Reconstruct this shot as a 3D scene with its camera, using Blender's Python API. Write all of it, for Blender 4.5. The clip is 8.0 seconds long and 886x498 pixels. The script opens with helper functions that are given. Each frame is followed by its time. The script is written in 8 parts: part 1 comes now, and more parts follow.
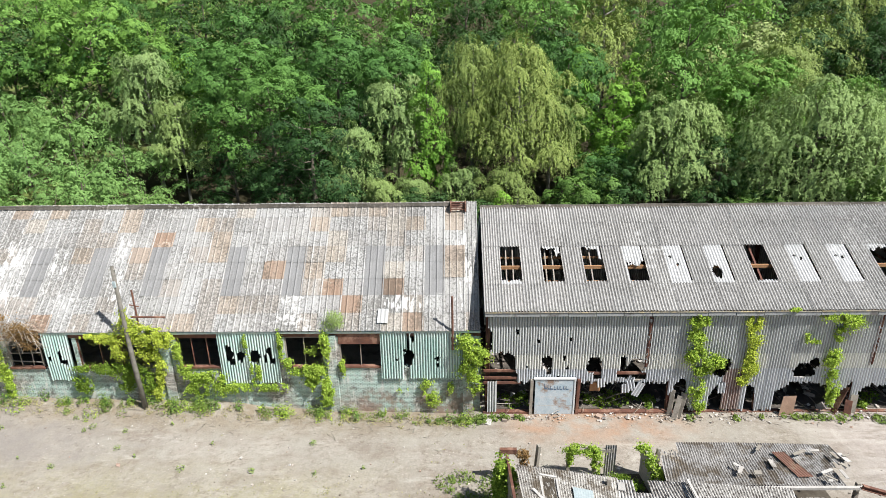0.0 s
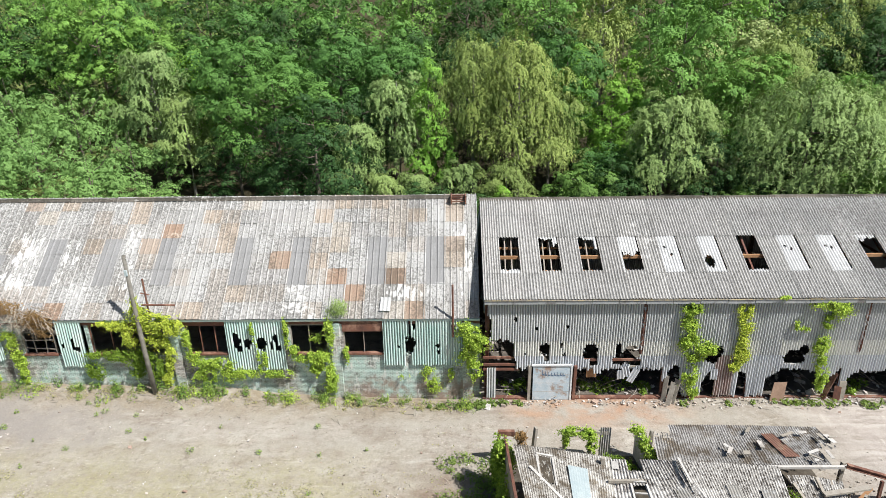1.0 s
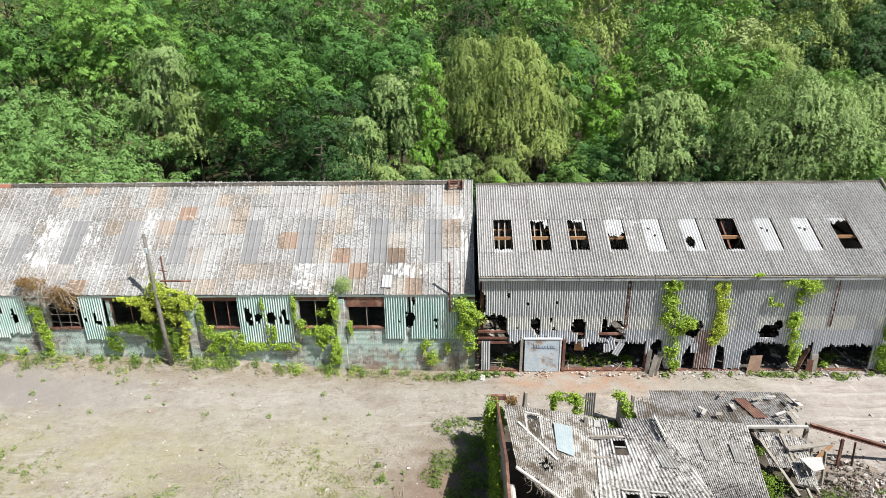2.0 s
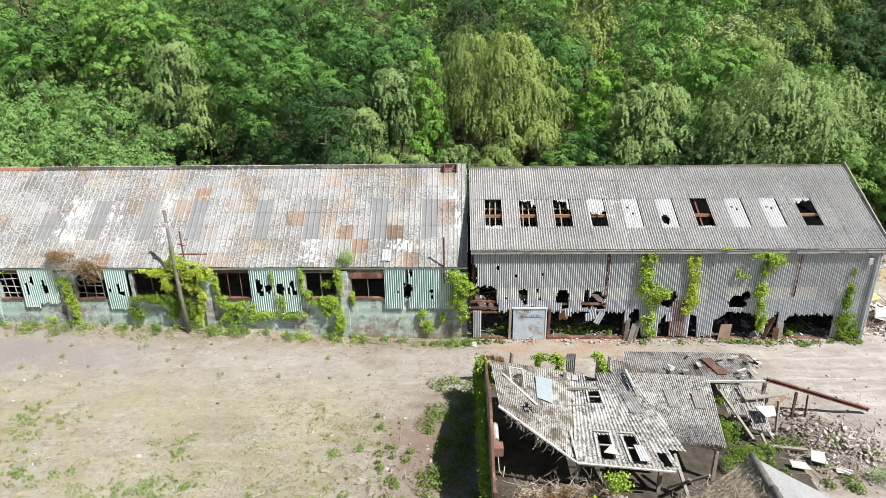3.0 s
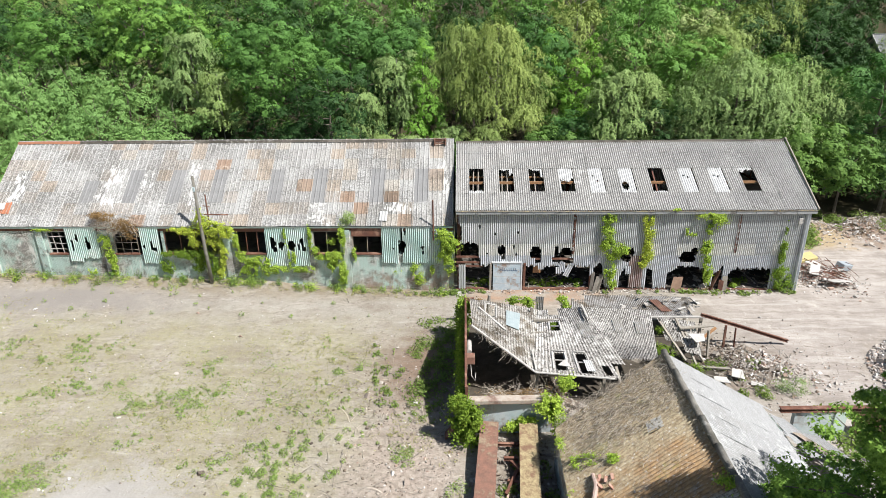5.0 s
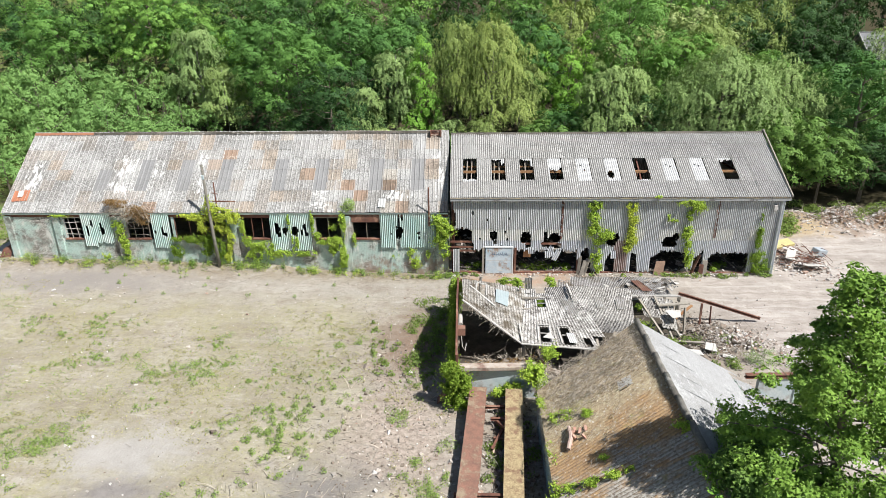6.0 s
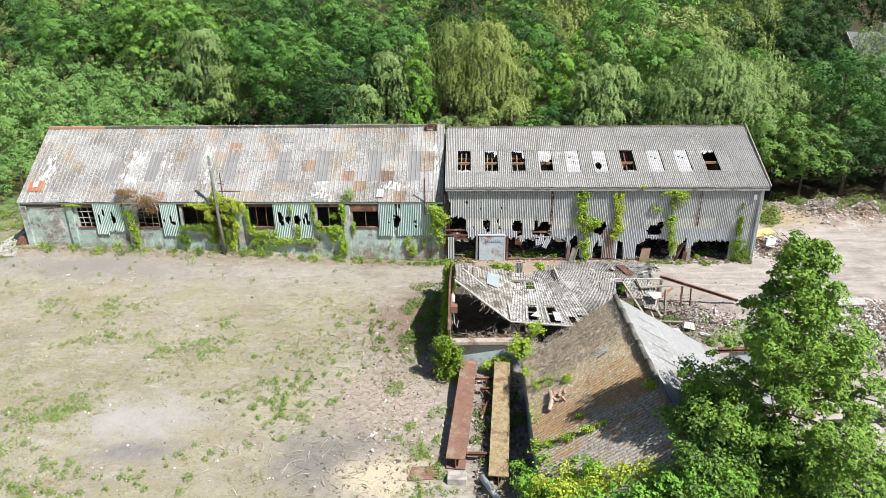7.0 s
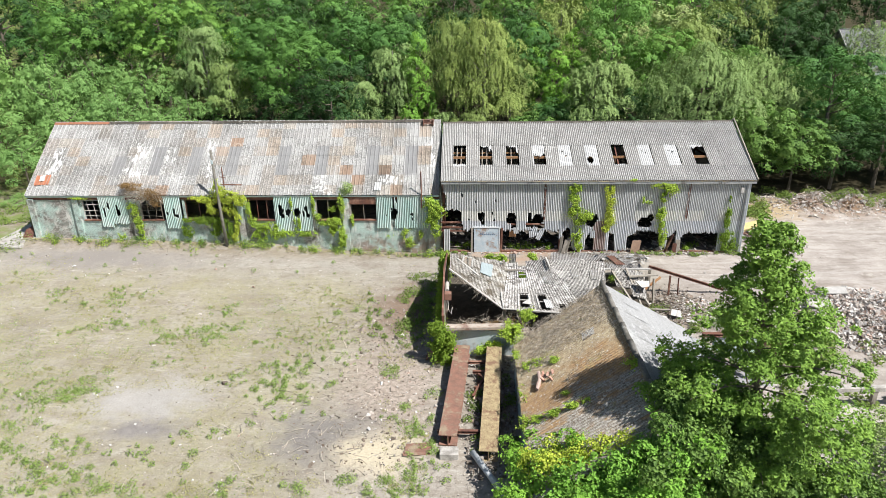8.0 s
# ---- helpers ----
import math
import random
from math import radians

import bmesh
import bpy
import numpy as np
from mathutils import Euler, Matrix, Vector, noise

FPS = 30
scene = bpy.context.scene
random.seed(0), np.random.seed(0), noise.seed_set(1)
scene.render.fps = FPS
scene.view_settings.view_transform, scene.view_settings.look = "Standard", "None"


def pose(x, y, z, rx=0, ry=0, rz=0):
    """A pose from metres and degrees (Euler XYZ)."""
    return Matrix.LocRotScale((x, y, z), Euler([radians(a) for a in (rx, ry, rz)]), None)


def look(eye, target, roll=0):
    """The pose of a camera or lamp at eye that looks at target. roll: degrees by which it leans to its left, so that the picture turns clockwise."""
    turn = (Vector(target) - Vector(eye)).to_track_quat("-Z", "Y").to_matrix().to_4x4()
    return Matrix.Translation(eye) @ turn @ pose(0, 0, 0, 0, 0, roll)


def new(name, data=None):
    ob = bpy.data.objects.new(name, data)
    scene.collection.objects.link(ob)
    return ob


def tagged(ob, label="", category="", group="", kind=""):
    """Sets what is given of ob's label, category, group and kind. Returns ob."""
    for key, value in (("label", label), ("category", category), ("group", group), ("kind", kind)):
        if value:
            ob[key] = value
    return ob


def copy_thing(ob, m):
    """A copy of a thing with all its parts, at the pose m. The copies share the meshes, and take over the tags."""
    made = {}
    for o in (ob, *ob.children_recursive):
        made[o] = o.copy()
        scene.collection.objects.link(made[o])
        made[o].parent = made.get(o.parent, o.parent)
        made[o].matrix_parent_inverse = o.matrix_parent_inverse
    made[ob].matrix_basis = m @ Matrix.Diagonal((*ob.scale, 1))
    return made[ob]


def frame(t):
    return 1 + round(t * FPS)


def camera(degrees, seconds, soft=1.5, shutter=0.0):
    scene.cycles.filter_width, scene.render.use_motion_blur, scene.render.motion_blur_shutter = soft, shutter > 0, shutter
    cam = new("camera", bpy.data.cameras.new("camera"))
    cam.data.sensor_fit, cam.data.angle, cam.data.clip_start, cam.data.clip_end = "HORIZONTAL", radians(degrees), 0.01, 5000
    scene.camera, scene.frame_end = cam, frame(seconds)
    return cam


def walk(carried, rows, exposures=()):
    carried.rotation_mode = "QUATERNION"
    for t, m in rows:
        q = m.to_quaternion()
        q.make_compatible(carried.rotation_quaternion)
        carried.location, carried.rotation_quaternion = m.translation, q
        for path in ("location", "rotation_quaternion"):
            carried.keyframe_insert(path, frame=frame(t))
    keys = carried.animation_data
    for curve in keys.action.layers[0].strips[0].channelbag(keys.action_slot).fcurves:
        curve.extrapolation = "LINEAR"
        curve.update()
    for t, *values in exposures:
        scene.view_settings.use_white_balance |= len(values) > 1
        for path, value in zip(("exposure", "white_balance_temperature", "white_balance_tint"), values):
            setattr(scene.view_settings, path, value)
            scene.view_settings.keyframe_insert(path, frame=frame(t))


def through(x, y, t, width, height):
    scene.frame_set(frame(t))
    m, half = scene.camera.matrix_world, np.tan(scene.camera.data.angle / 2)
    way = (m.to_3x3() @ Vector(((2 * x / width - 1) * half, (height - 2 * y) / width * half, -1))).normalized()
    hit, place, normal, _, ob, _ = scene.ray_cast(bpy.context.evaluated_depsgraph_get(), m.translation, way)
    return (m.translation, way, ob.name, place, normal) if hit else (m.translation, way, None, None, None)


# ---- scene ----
cam = camera(70.7, 8.0, soft=0.6)
PATH = [
    (0, (0.015, -3.299, 18.555), (-0.026, -1.431, 17.842), -0.9),
    (0.5, (0.035, -3.566, 18.54), (-0.008, -1.699, 17.823), -0.95),
    (1, (0.075, -4.322, 18.49), (0.029, -2.455, 17.774), -0.95),
    (1.5, (0.148, -5.362, 18.415), (0.101, -3.495, 17.699), -0.9),
    (2.8, (0.718, -9.222, 18.19), (0.659, -7.357, 17.472), -0.85),
    (3, (0.81, -9.87, 18.165), (0.751, -8.005, 17.446), -0.85),
    (3.5, (1.07, -11.459, 18.135), (1.009, -9.595, 17.413), -0.8),
    (4, (1.345, -12.983, 18.133), (1.28, -11.121, 17.406), -0.8),
    (4.5, (1.599, -14.438, 18.137), (1.533, -12.577, 17.406), -0.8),
    (5.8, (2.235, -17.851, 18.131), (2.165, -15.994, 17.391), -0.76),
    (6, (2.325, -18.339, 18.125), (2.255, -16.482, 17.386), -0.75),
    (6.5, (2.554, -19.524, 18.085), (2.484, -17.667, 17.347), -0.75),
    (7, (2.783, -20.645, 18.03), (2.711, -18.787, 17.293), -0.75),
    (7.5, (2.98, -21.563, 18.01), (2.908, -19.706, 17.27), -0.75),
    (8, (3.152, -21.987, 18.015), (3.079, -20.131, 17.274), -0.78),
]
walk(cam, [(t, look(eye, target, roll)) for t, eye, target, roll in PATH])

# ---- light: a high sun from the right, a little behind the camera, and a clear sky ----
SUN = Vector((0.63, -0.37, 1.0)).normalized()
world = bpy.data.worlds.new("clear_sky")
scene.world = world
world.use_nodes = True
wt = world.node_tree
sky = wt.nodes.new("ShaderNodeTexSky")
sky.sky_type, sky.sun_disc = "NISHITA", False
sky.sun_elevation = math.asin(SUN.z)
sky.sun_rotation = math.atan2(SUN.x, SUN.y)
wt.links.new(sky.outputs[0], wt.nodes["Background"].inputs[0])
wt.nodes["Background"].inputs[1].default_value = 0.055
sun_data = bpy.data.lights.new("sun", "SUN")
sun_data.energy, sun_data.angle, sun_data.color = 5.0, radians(0.53), (1.0, 0.983, 0.96)
sun = new("sun", sun_data)
sun.matrix_world = look(SUN * 60, (0, 0, 0))
scene.view_settings.exposure = 0.53


# ---- materials ----
class Shade:
    """A small writer of node materials."""

    def __init__(self, name):
        self.m = bpy.data.materials.new(name)
        self.m.use_nodes = True
        self.t = self.m.node_tree
        self.b = self.t.nodes["Principled BSDF"]
        self.geo = self.t.nodes.new("ShaderNodeNewGeometry")
        self.info = self.t.nodes.new("ShaderNodeObjectInfo")
        self.tex = self.t.nodes.new("ShaderNodeTexCoord")

    def link(self, a, b):
        self.t.links.new(a, b)

    def put(self, socket, v):
        if hasattr(v, "is_linked"):
            self.link(v, socket)
        elif isinstance(v, (int, float)):
            socket.default_value = v
        else:
            socket.default_value = (*v, 1.0)[:len(socket.default_value)]

    def at(self, local=False, stretch=(1, 1, 1), shift=None):
        n = self.t.nodes.new("ShaderNodeMapping")
        self.link(self.tex.outputs["Object"] if local else self.geo.outputs["Position"], n.inputs[0])
        n.inputs["Scale"].default_value = stretch
        if shift is not None:
            self.link(shift, n.inputs["Location"])
        return n.outputs[0]

    def noise(self, scale, detail=4.0, vec=None, rough=0.6, warp=0.0):
        n = self.t.nodes.new("ShaderNodeTexNoise")
        self.link(vec if vec is not None else self.geo.outputs["Position"], n.inputs["Vector"])
        n.inputs["Scale"].default_value, n.inputs["Detail"].default_value = scale, detail
        n.inputs["Roughness"].default_value, n.inputs["Distortion"].default_value = rough, warp
        return n.outputs[0]

    def cells(self, scale, vec=None):
        n = self.t.nodes.new("ShaderNodeTexVoronoi")
        self.link(vec if vec is not None else self.geo.outputs["Position"], n.inputs["Vector"])
        n.inputs["Scale"].default_value = scale
        return n.outputs

    def ramp(self, fac, *stops):
        n = self.t.nodes.new("ShaderNodeValToRGB")
        self.link(fac, n.inputs[0])
        e = n.color_ramp.elements
        while len(e) < len(stops):
            e.new(0.5)
        for k, (p, c) in zip(e, stops):
            k.position = p
            k.color = (c, c, c, 1) if isinstance(c, (int, float)) else (*c, 1)
        return n.outputs[0]

    def mix(self, fac, a, b, how="MIX"):
        n = self.t.nodes.new("ShaderNodeMix")
        n.data_type, n.blend_type = "RGBA", how
        self.put(n.inputs[0], fac), self.put(n.inputs[6], a), self.put(n.inputs[7], b)
        return n.outputs[2]

    def calc(self, op, a, b):
        n = self.t.nodes.new("ShaderNodeMath")
        n.operation, n.use_clamp = op, True
        self.put(n.inputs[0], a), self.put(n.inputs[1], b)
        return n.outputs[0]

    def axis(self, k):
        n = self.t.nodes.new("ShaderNodeSeparateXYZ")
        self.link(self.geo.outputs["Position"], n.inputs[0])
        return n.outputs[k]

    def between(self, v, lo, hi):
        n = self.t.nodes.new("ShaderNodeMapRange")
        n.interpolation_type = "SMOOTHSTEP"
        self.link(v, n.inputs[0])
        n.inputs[1].default_value, n.inputs[2].default_value = lo, hi
        return n.outputs[0]

    def spot(self, cx, cy, rx, ry):
        """How far a place lies from a centre, in its two radii."""
        vx = self.t.nodes.new("ShaderNodeMapping")
        self.link(self.geo.outputs["Position"], vx.inputs[0])
        vx.inputs["Location"].default_value = (-cx / rx, -cy / ry, 0)
        vx.inputs["Scale"].default_value = (1 / rx, 1 / ry, 0)
        n = self.t.nodes.new("ShaderNodeVectorMath")
        n.operation = "LENGTH"
        self.link(vx.outputs[0], n.inputs[0])
        return n.outputs["Value"]

    def done(self, colour, rough=0.85, metal=0.0, bump=None, strength=0.3, depth=0.02, spec=0.3):
        self.put(self.b.inputs["Base Color"], colour)
        self.put(self.b.inputs["Roughness"], rough)
        self.put(self.b.inputs["Metallic"], metal)
        self.b.inputs["Specular IOR Level"].default_value = spec
        if bump is not None:
            n = self.t.nodes.new("ShaderNodeBump")
            n.inputs["Strength"].default_value, n.inputs["Distance"].default_value = strength, depth
            self.link(bump, n.inputs["Height"])
            self.link(n.outputs[0], self.b.inputs["Normal"])
        return self.m


def sheet_material(name, tints, lichen=0.5, dark=(0.06, 0.055, 0.045), pale=(0.62, 0.6, 0.55), streak=0.35, moss=None, fine=7.0, white_at=0.575, patchy=0.5, crest=0.35, bleached=()):
    """Weathered cement sheet: a tint of its own for each sheet, lichen spots, streaks down the slope."""
    s = Shade(name)
    stops = [(k / len(tints), c) for k, c in enumerate(tints)]
    n = s.ramp(s.info.outputs["Random"], *stops)
    n.node.color_ramp.interpolation = "CONSTANT"
    col = n
    run = s.noise(1.0, 5, s.at(stretch=(7, 0.6, 0.6)))
    col = s.mix(s.calc("MULTIPLY", s.ramp(run, (0.42, 0.0), (0.7, 1.0)), streak), col, pale)
    big = s.noise(0.35, 3)
    spots = s.noise(fine, 6, rough=0.75)
    mask = s.calc("ADD", s.calc("MULTIPLY", big, patchy), s.calc("MULTIPLY", spots, 1.1 - patchy))
    col = s.mix(s.calc("MULTIPLY", s.ramp(mask, (0.545, 0.0), (0.59, 1.0)), lichen), col, dark)
    white = s.noise(3.1, 6, s.at(stretch=(1, 1, 1.3)), rough=0.7)
    col = s.mix(s.ramp(s.calc("ADD", s.calc("MULTIPLY", white, 0.6), s.calc("MULTIPLY", s.noise(0.23, 2), 0.45)), (white_at, 0.0), (white_at + 0.035, 0.85)), col, pale)
    for cx, cy, rx, ry in bleached:
        far = s.calc("ADD", s.calc("MULTIPLY", s.spot(cx, cy, rx, ry), 0.2), s.calc("MULTIPLY", s.noise(1.9, 8, s.at(stretch=(2.6, 0.8, 0.8)), rough=0.72), 1.5))
        col = s.mix(s.ramp(far, (0.77, 0.9), (0.83, 0.0)), col, (0.72, 0.71, 0.68))
    # paler along the crests, darker along the valleys
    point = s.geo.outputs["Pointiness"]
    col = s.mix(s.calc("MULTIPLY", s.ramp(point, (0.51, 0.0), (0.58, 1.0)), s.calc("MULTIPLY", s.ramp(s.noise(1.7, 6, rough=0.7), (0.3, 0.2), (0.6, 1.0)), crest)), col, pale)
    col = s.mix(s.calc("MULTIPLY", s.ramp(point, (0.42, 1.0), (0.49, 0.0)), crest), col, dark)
    grain = s.noise(26, 5, rough=0.7)
    col = s.mix(0.45, col, s.ramp(grain, (0.3, 0.15), (0.7, 0.8)), "OVERLAY")
    if moss:
        col = s.mix(s.ramp(s.noise(1.5, 7, rough=0.72), (0.48, 0.0), (0.6, 0.8)), col, s.mix(s.noise(6, 5), moss, tuple(0.5 * c for c in moss)))
        col = s.mix(s.ramp(s.noise(0.9, 6, s.at(stretch=(1, 1, 1.2)), rough=0.75), (0.56, 0.0), (0.66, 0.7)), col, tuple(1.35 * c for c in moss))
    return s.done(col, 0.95, bump=s.noise(30, 4), strength=0.35, depth=0.015, spec=0.15)


def plain(name, a, b, scale=3.0, rough=0.85, metal=0.0, grain=30.0, bump=0.3, c=None, island=0.0, spec=0.3):
    s = Shade(name)
    col = s.mix(s.ramp(s.noise(scale, 6, rough=0.7), (0.36, 0.0), (0.66, 1.0)), a, b)
    if c is not None:
        col = s.mix(s.ramp(s.noise(scale * 0.4 + 0.3, 5, s.at(shift=None), rough=0.7), (0.52, 0.0), (0.62, 0.9)), col, c)
    if island:
        col = s.mix(island, col, s.ramp(s.geo.outputs["Random Per Island"], (0.0, 0.12), (1.0, 0.95)), "OVERLAY")
    g = s.noise(grain, 4)
    col = s.mix(0.2, col, s.ramp(g, (0.3, 0.1), (0.7, 0.9)), "OVERLAY")
    return s.done(col, rough, metal, g, bump, 0.01, spec)


def leaf_material(name, dark, light, through=(0.25, 0.45, 0.04), amount=0.3, vary=0.5, speckle=1.0):
    s = Shade(name)
    lo, hi = 0.5 - 0.5 * speckle, 0.5 + 0.5 * speckle
    col = s.mix(s.ramp(s.geo.outputs["Random Per Island"], (0.0, lo), (1.0, hi)), dark, light)
    own = s.ramp(s.info.outputs["Random"], (0.0, (0.55, 0.66, 0.8)), (0.35, (0.85, 0.9, 0.95)), (0.7, (1.05, 1.02, 0.95)), (1.0, (1.2, 1.1, 0.92)))
    col = s.mix(vary, col, own, "MULTIPLY")
    col = s.mix(s.calc("MULTIPLY", s.ramp(s.noise(0.5, 3), (0.4, 0.0), (0.65, 1.0)), 0.3), col, light)
    s.done(col, 0.6, spec=0.15)
    tr = s.t.nodes.new("ShaderNodeBsdfTranslucent")
    s.put(tr.inputs[0], s.mix(0.5, col, through))
    mx = s.t.nodes.new("ShaderNodeMixShader")
    mx.inputs[0].default_value = amount
    out = s.t.nodes["Material Output"]
    s.link(s.b.outputs[0], mx.inputs[1]), s.link(tr.outputs[0], mx.inputs[2]), s.link(mx.outputs[0], out.inputs[0])
    return s.m


def brick_material():
    s = Shade("painted_weathered_brick")
    br = s.t.nodes.new("ShaderNodeTexBrick")
    mp = s.t.nodes.new("ShaderNodeCombineXYZ")
    xyz = s.t.nodes.new("ShaderNodeSeparateXYZ")
    s.link(s.geo.outputs["Position"], xyz.inputs[0])
    add = s.t.nodes.new("ShaderNodeMath")
    s.link(xyz.outputs[0], add.inputs[0]), s.link(xyz.outputs[1], add.inputs[1])
    s.link(add.outputs[0], mp.inputs[0]), s.link(xyz.outputs[2], mp.inputs[1])
    s.link(mp.outputs[0], br.inputs["Vector"])
    br.inputs["Scale"].default_value = 1.0
    br.inputs["Brick Width"].default_value, br.inputs["Row Height"].default_value = 0.225, 0.075
    br.inputs["Mortar Size"].default_value = 0.012
    br.inputs["Color1"].default_value, br.inputs["Color2"].default_value = (0.27, 0.245, 0.215, 1), (0.6, 0.57, 0.52, 1)
    br.inputs["Mortar"].default_value = (0.17, 0.16, 0.145, 1)
    col = br.outputs[0]
    mint = s.ramp(s.noise(0.55, 5, rough=0.65), (0.4, 0.0), (0.54, 0.9))
    col = s.mix(mint, col, s.mix(br.outputs[1], s.mix(s.noise(7, 3), (0.36, 0.55, 0.48), (0.68, 0.8, 0.75)), (0.26, 0.33, 0.29)))
    col = s.mix(s.ramp(s.noise(1.3, 7, rough=0.78), (0.53, 0.0), (0.63, 0.8)), col, (0.12, 0.1, 0.085))
    col = s.mix(s.ramp(s.noise(2.0, 6, s.at(stretch=(1.4, 1, 0.5)), rough=0.75), (0.53, 0.0), (0.62, 0.85)), col, (0.66, 0.65, 0.6))
    low = s.calc("MULTIPLY", s.ramp(s.noise(0.9, 7, rough=0.7), (0.44, 0.0), (0.56, 0.8)), s.calc("MULTIPLY", s.between(s.axis(0), -9.0, -3.0), s.between(s.axis(2), 1.6, 0.5)))
    col = s.mix(low, col, (0.3, 0.2, 0.15))
    h = s.mix(br.outputs[1], s.noise(25, 4), (0.0, 0.0, 0.0))
    return s.done(col, 0.92, bump=h, strength=0.6, depth=0.02, spec=0.15)


def cladding_material(name, a, b, stain_shade, streak=(0.75, 0.76, 0.74), rough=0.55, amount=0.6, metal=0.0):
    s = Shade(name)
    run = s.noise(1.0, 6, s.at(stretch=(9, 9, 0.35)), rough=0.65)
    col = s.mix(s.ramp(run, (0.38, 0.0), (0.66, 1.0)), a, b)
    col = s.mix(s.calc("MULTIPLY", s.ramp(s.noise(0.8, 5, rough=0.7), (0.45, 0.0), (0.65, 1.0)), amount), col, streak)
    col = s.mix(s.ramp(s.noise(1.6, 6, s.at(stretch=(2.5, 1, 0.6)), rough=0.75), (0.6, 0.0), (0.72, 0.8)), col, stain_shade)
    # lit crests and shaded valleys of the waves, painted in by pointiness
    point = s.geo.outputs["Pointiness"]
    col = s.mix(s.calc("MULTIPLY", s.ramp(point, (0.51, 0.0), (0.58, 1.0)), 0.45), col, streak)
    col = s.mix(s.calc("MULTIPLY", s.ramp(point, (0.42, 1.0), (0.5, 0.0)), 0.75), col, tuple(0.6 * c for c in stain_shade))
    col = s.mix(0.2, col, s.ramp(s.noise(40, 3), (0.3, 0.2), (0.7, 0.8)), "OVERLAY")
    return s.done(col, rough, metal, s.noise(18, 4), 0.2, 0.01, 0.35)


def ground_material():
    s = Shade("dry_yard_soil")
    soil = s.mix(s.ramp(s.noise(0.16, 6, rough=0.62), (0.38, 0.0), (0.62, 1.0)), (0.262, 0.232, 0.188), (0.395, 0.362, 0.315))
    soil = s.mix(s.ramp(s.noise(1.1, 7, rough=0.75), (0.42, 0.0), (0.62, 0.85)), soil, (0.32, 0.285, 0.245))
    soil = s.mix(s.ramp(s.noise(3.1, 7, rough=0.8), (0.5, 0.0), (0.62, 0.8)), soil, (0.17, 0.14, 0.105))
    soil = s.mix(s.ramp(s.noise(4.3, 7, s.at(stretch=(1, 1.6, 1)), rough=0.8), (0.54, 0.0), (0.64, 0.75)), soil, (0.46, 0.425, 0.365))
    soil = s.mix(s.ramp(s.noise(0.55, 8, s.at(stretch=(0.6, 1.7, 1)), rough=0.72), (0.48, 0.0), (0.6, 0.6)), soil, (0.225, 0.185, 0.148))
    soil = s.mix(s.ramp(s.noise(0.8, 8, s.at(stretch=(0.5, 2.2, 1)), rough=0.75), (0.56, 0.0), (0.64, 0.6)), soil, (0.47, 0.44, 0.39))
    x, y = s.axis(0), s.axis(1)
    # the dusty way along the buildings and the broken concrete beyond the ruin
    lane = s.calc("MULTIPLY", s.between(y, 14.5, 19.5), s.ramp(s.noise(0.6, 7, rough=0.7), (0.42, 0.0), (0.62, 0.85)))
    soil = s.mix(lane, soil, s.mix(s.noise(2.2, 6, rough=0.7), (0.27, 0.246, 0.205), (0.41, 0.385, 0.335)))
    slab = s.calc("MULTIPLY", s.between(x, 15.0, 19.0), s.between(y, 44.0, 30.0))
    conc = s.mix(s.ramp(s.noise(0.45, 8, rough=0.75), (0.4, 0.0), (0.62, 1.0)), (0.3, 0.262, 0.232), (0.44, 0.395, 0.355))
    conc = s.mix(s.ramp(s.noise(1.6, 8, s.at(stretch=(0.5, 1.5, 1)), rough=0.75), (0.53, 0.0), (0.62, 0.65)), conc, (0.22, 0.185, 0.15))
    conc = s.mix(s.ramp(s.noise(0.9, 7, s.at(stretch=(1.6, 0.7, 1)), rough=0.75), (0.58, 0.0), (0.66, 0.7)), conc, (0.55, 0.51, 0.45))
    conc = s.mix(s.ramp(s.noise(1.0, 6, s.at(stretch=(0.16, 1.5, 1)), rough=0.6), (0.5, 0.0), (0.62, 0.55)), conc, (0.5, 0.46, 0.42))
    conc = s.mix(s.ramp(s.noise(1.0, 6, s.at(stretch=(0.22, 2.3, 1)), rough=0.65, warp=0.6), (0.54, 0.0), (0.64, 0.5)), conc, (0.235, 0.2, 0.17))
    soil = s.mix(s.calc("MULTIPLY", slab, 0.9), soil, conc)
    red = s.calc("MULTIPLY", s.calc("MULTIPLY", s.between(x, 1.5, 4.0), s.between(x, 13.0, 8.0)), s.calc("MULTIPLY", s.between(y, 19.5, 21.5), s.ramp(s.noise(0.9, 4), (0.35, 0.0), (0.6, 0.8))))
    soil = s.mix(red, soil, (0.36, 0.22, 0.14))
    foot = s.calc("MULTIPLY", s.calc("MULTIPLY", s.between(y, 20.2, 22.3), s.between(x, 1.5, 0.0)), s.ramp(s.noise(1.3, 7, rough=0.75), (0.36, 0.0), (0.56, 0.9)))
    soil = s.mix(foot, soil, s.mix(s.noise(5, 6, rough=0.75), (0.13, 0.1, 0.07), (0.34, 0.285, 0.2)))
    # thin grass over the field on the left
    field = s.calc("MULTIPLY", s.between(x, 0.5, -6.0), s.between(y, 20.0, 16.0))
    tuft = s.calc("MULTIPLY", s.ramp(s.noise(0.42, 5, rough=0.7), (0.36, 0.25), (0.6, 1.0)), s.ramp(s.noise(4.6, 6, rough=0.8), (0.36, 0.25), (0.58, 1.0)))
    soil = s.mix(s.calc("MULTIPLY", s.calc("MULTIPLY", tuft, field), 0.75), soil, s.mix(s.noise(4, 5), (0.25, 0.235, 0.115), (0.38, 0.35, 0.22)))
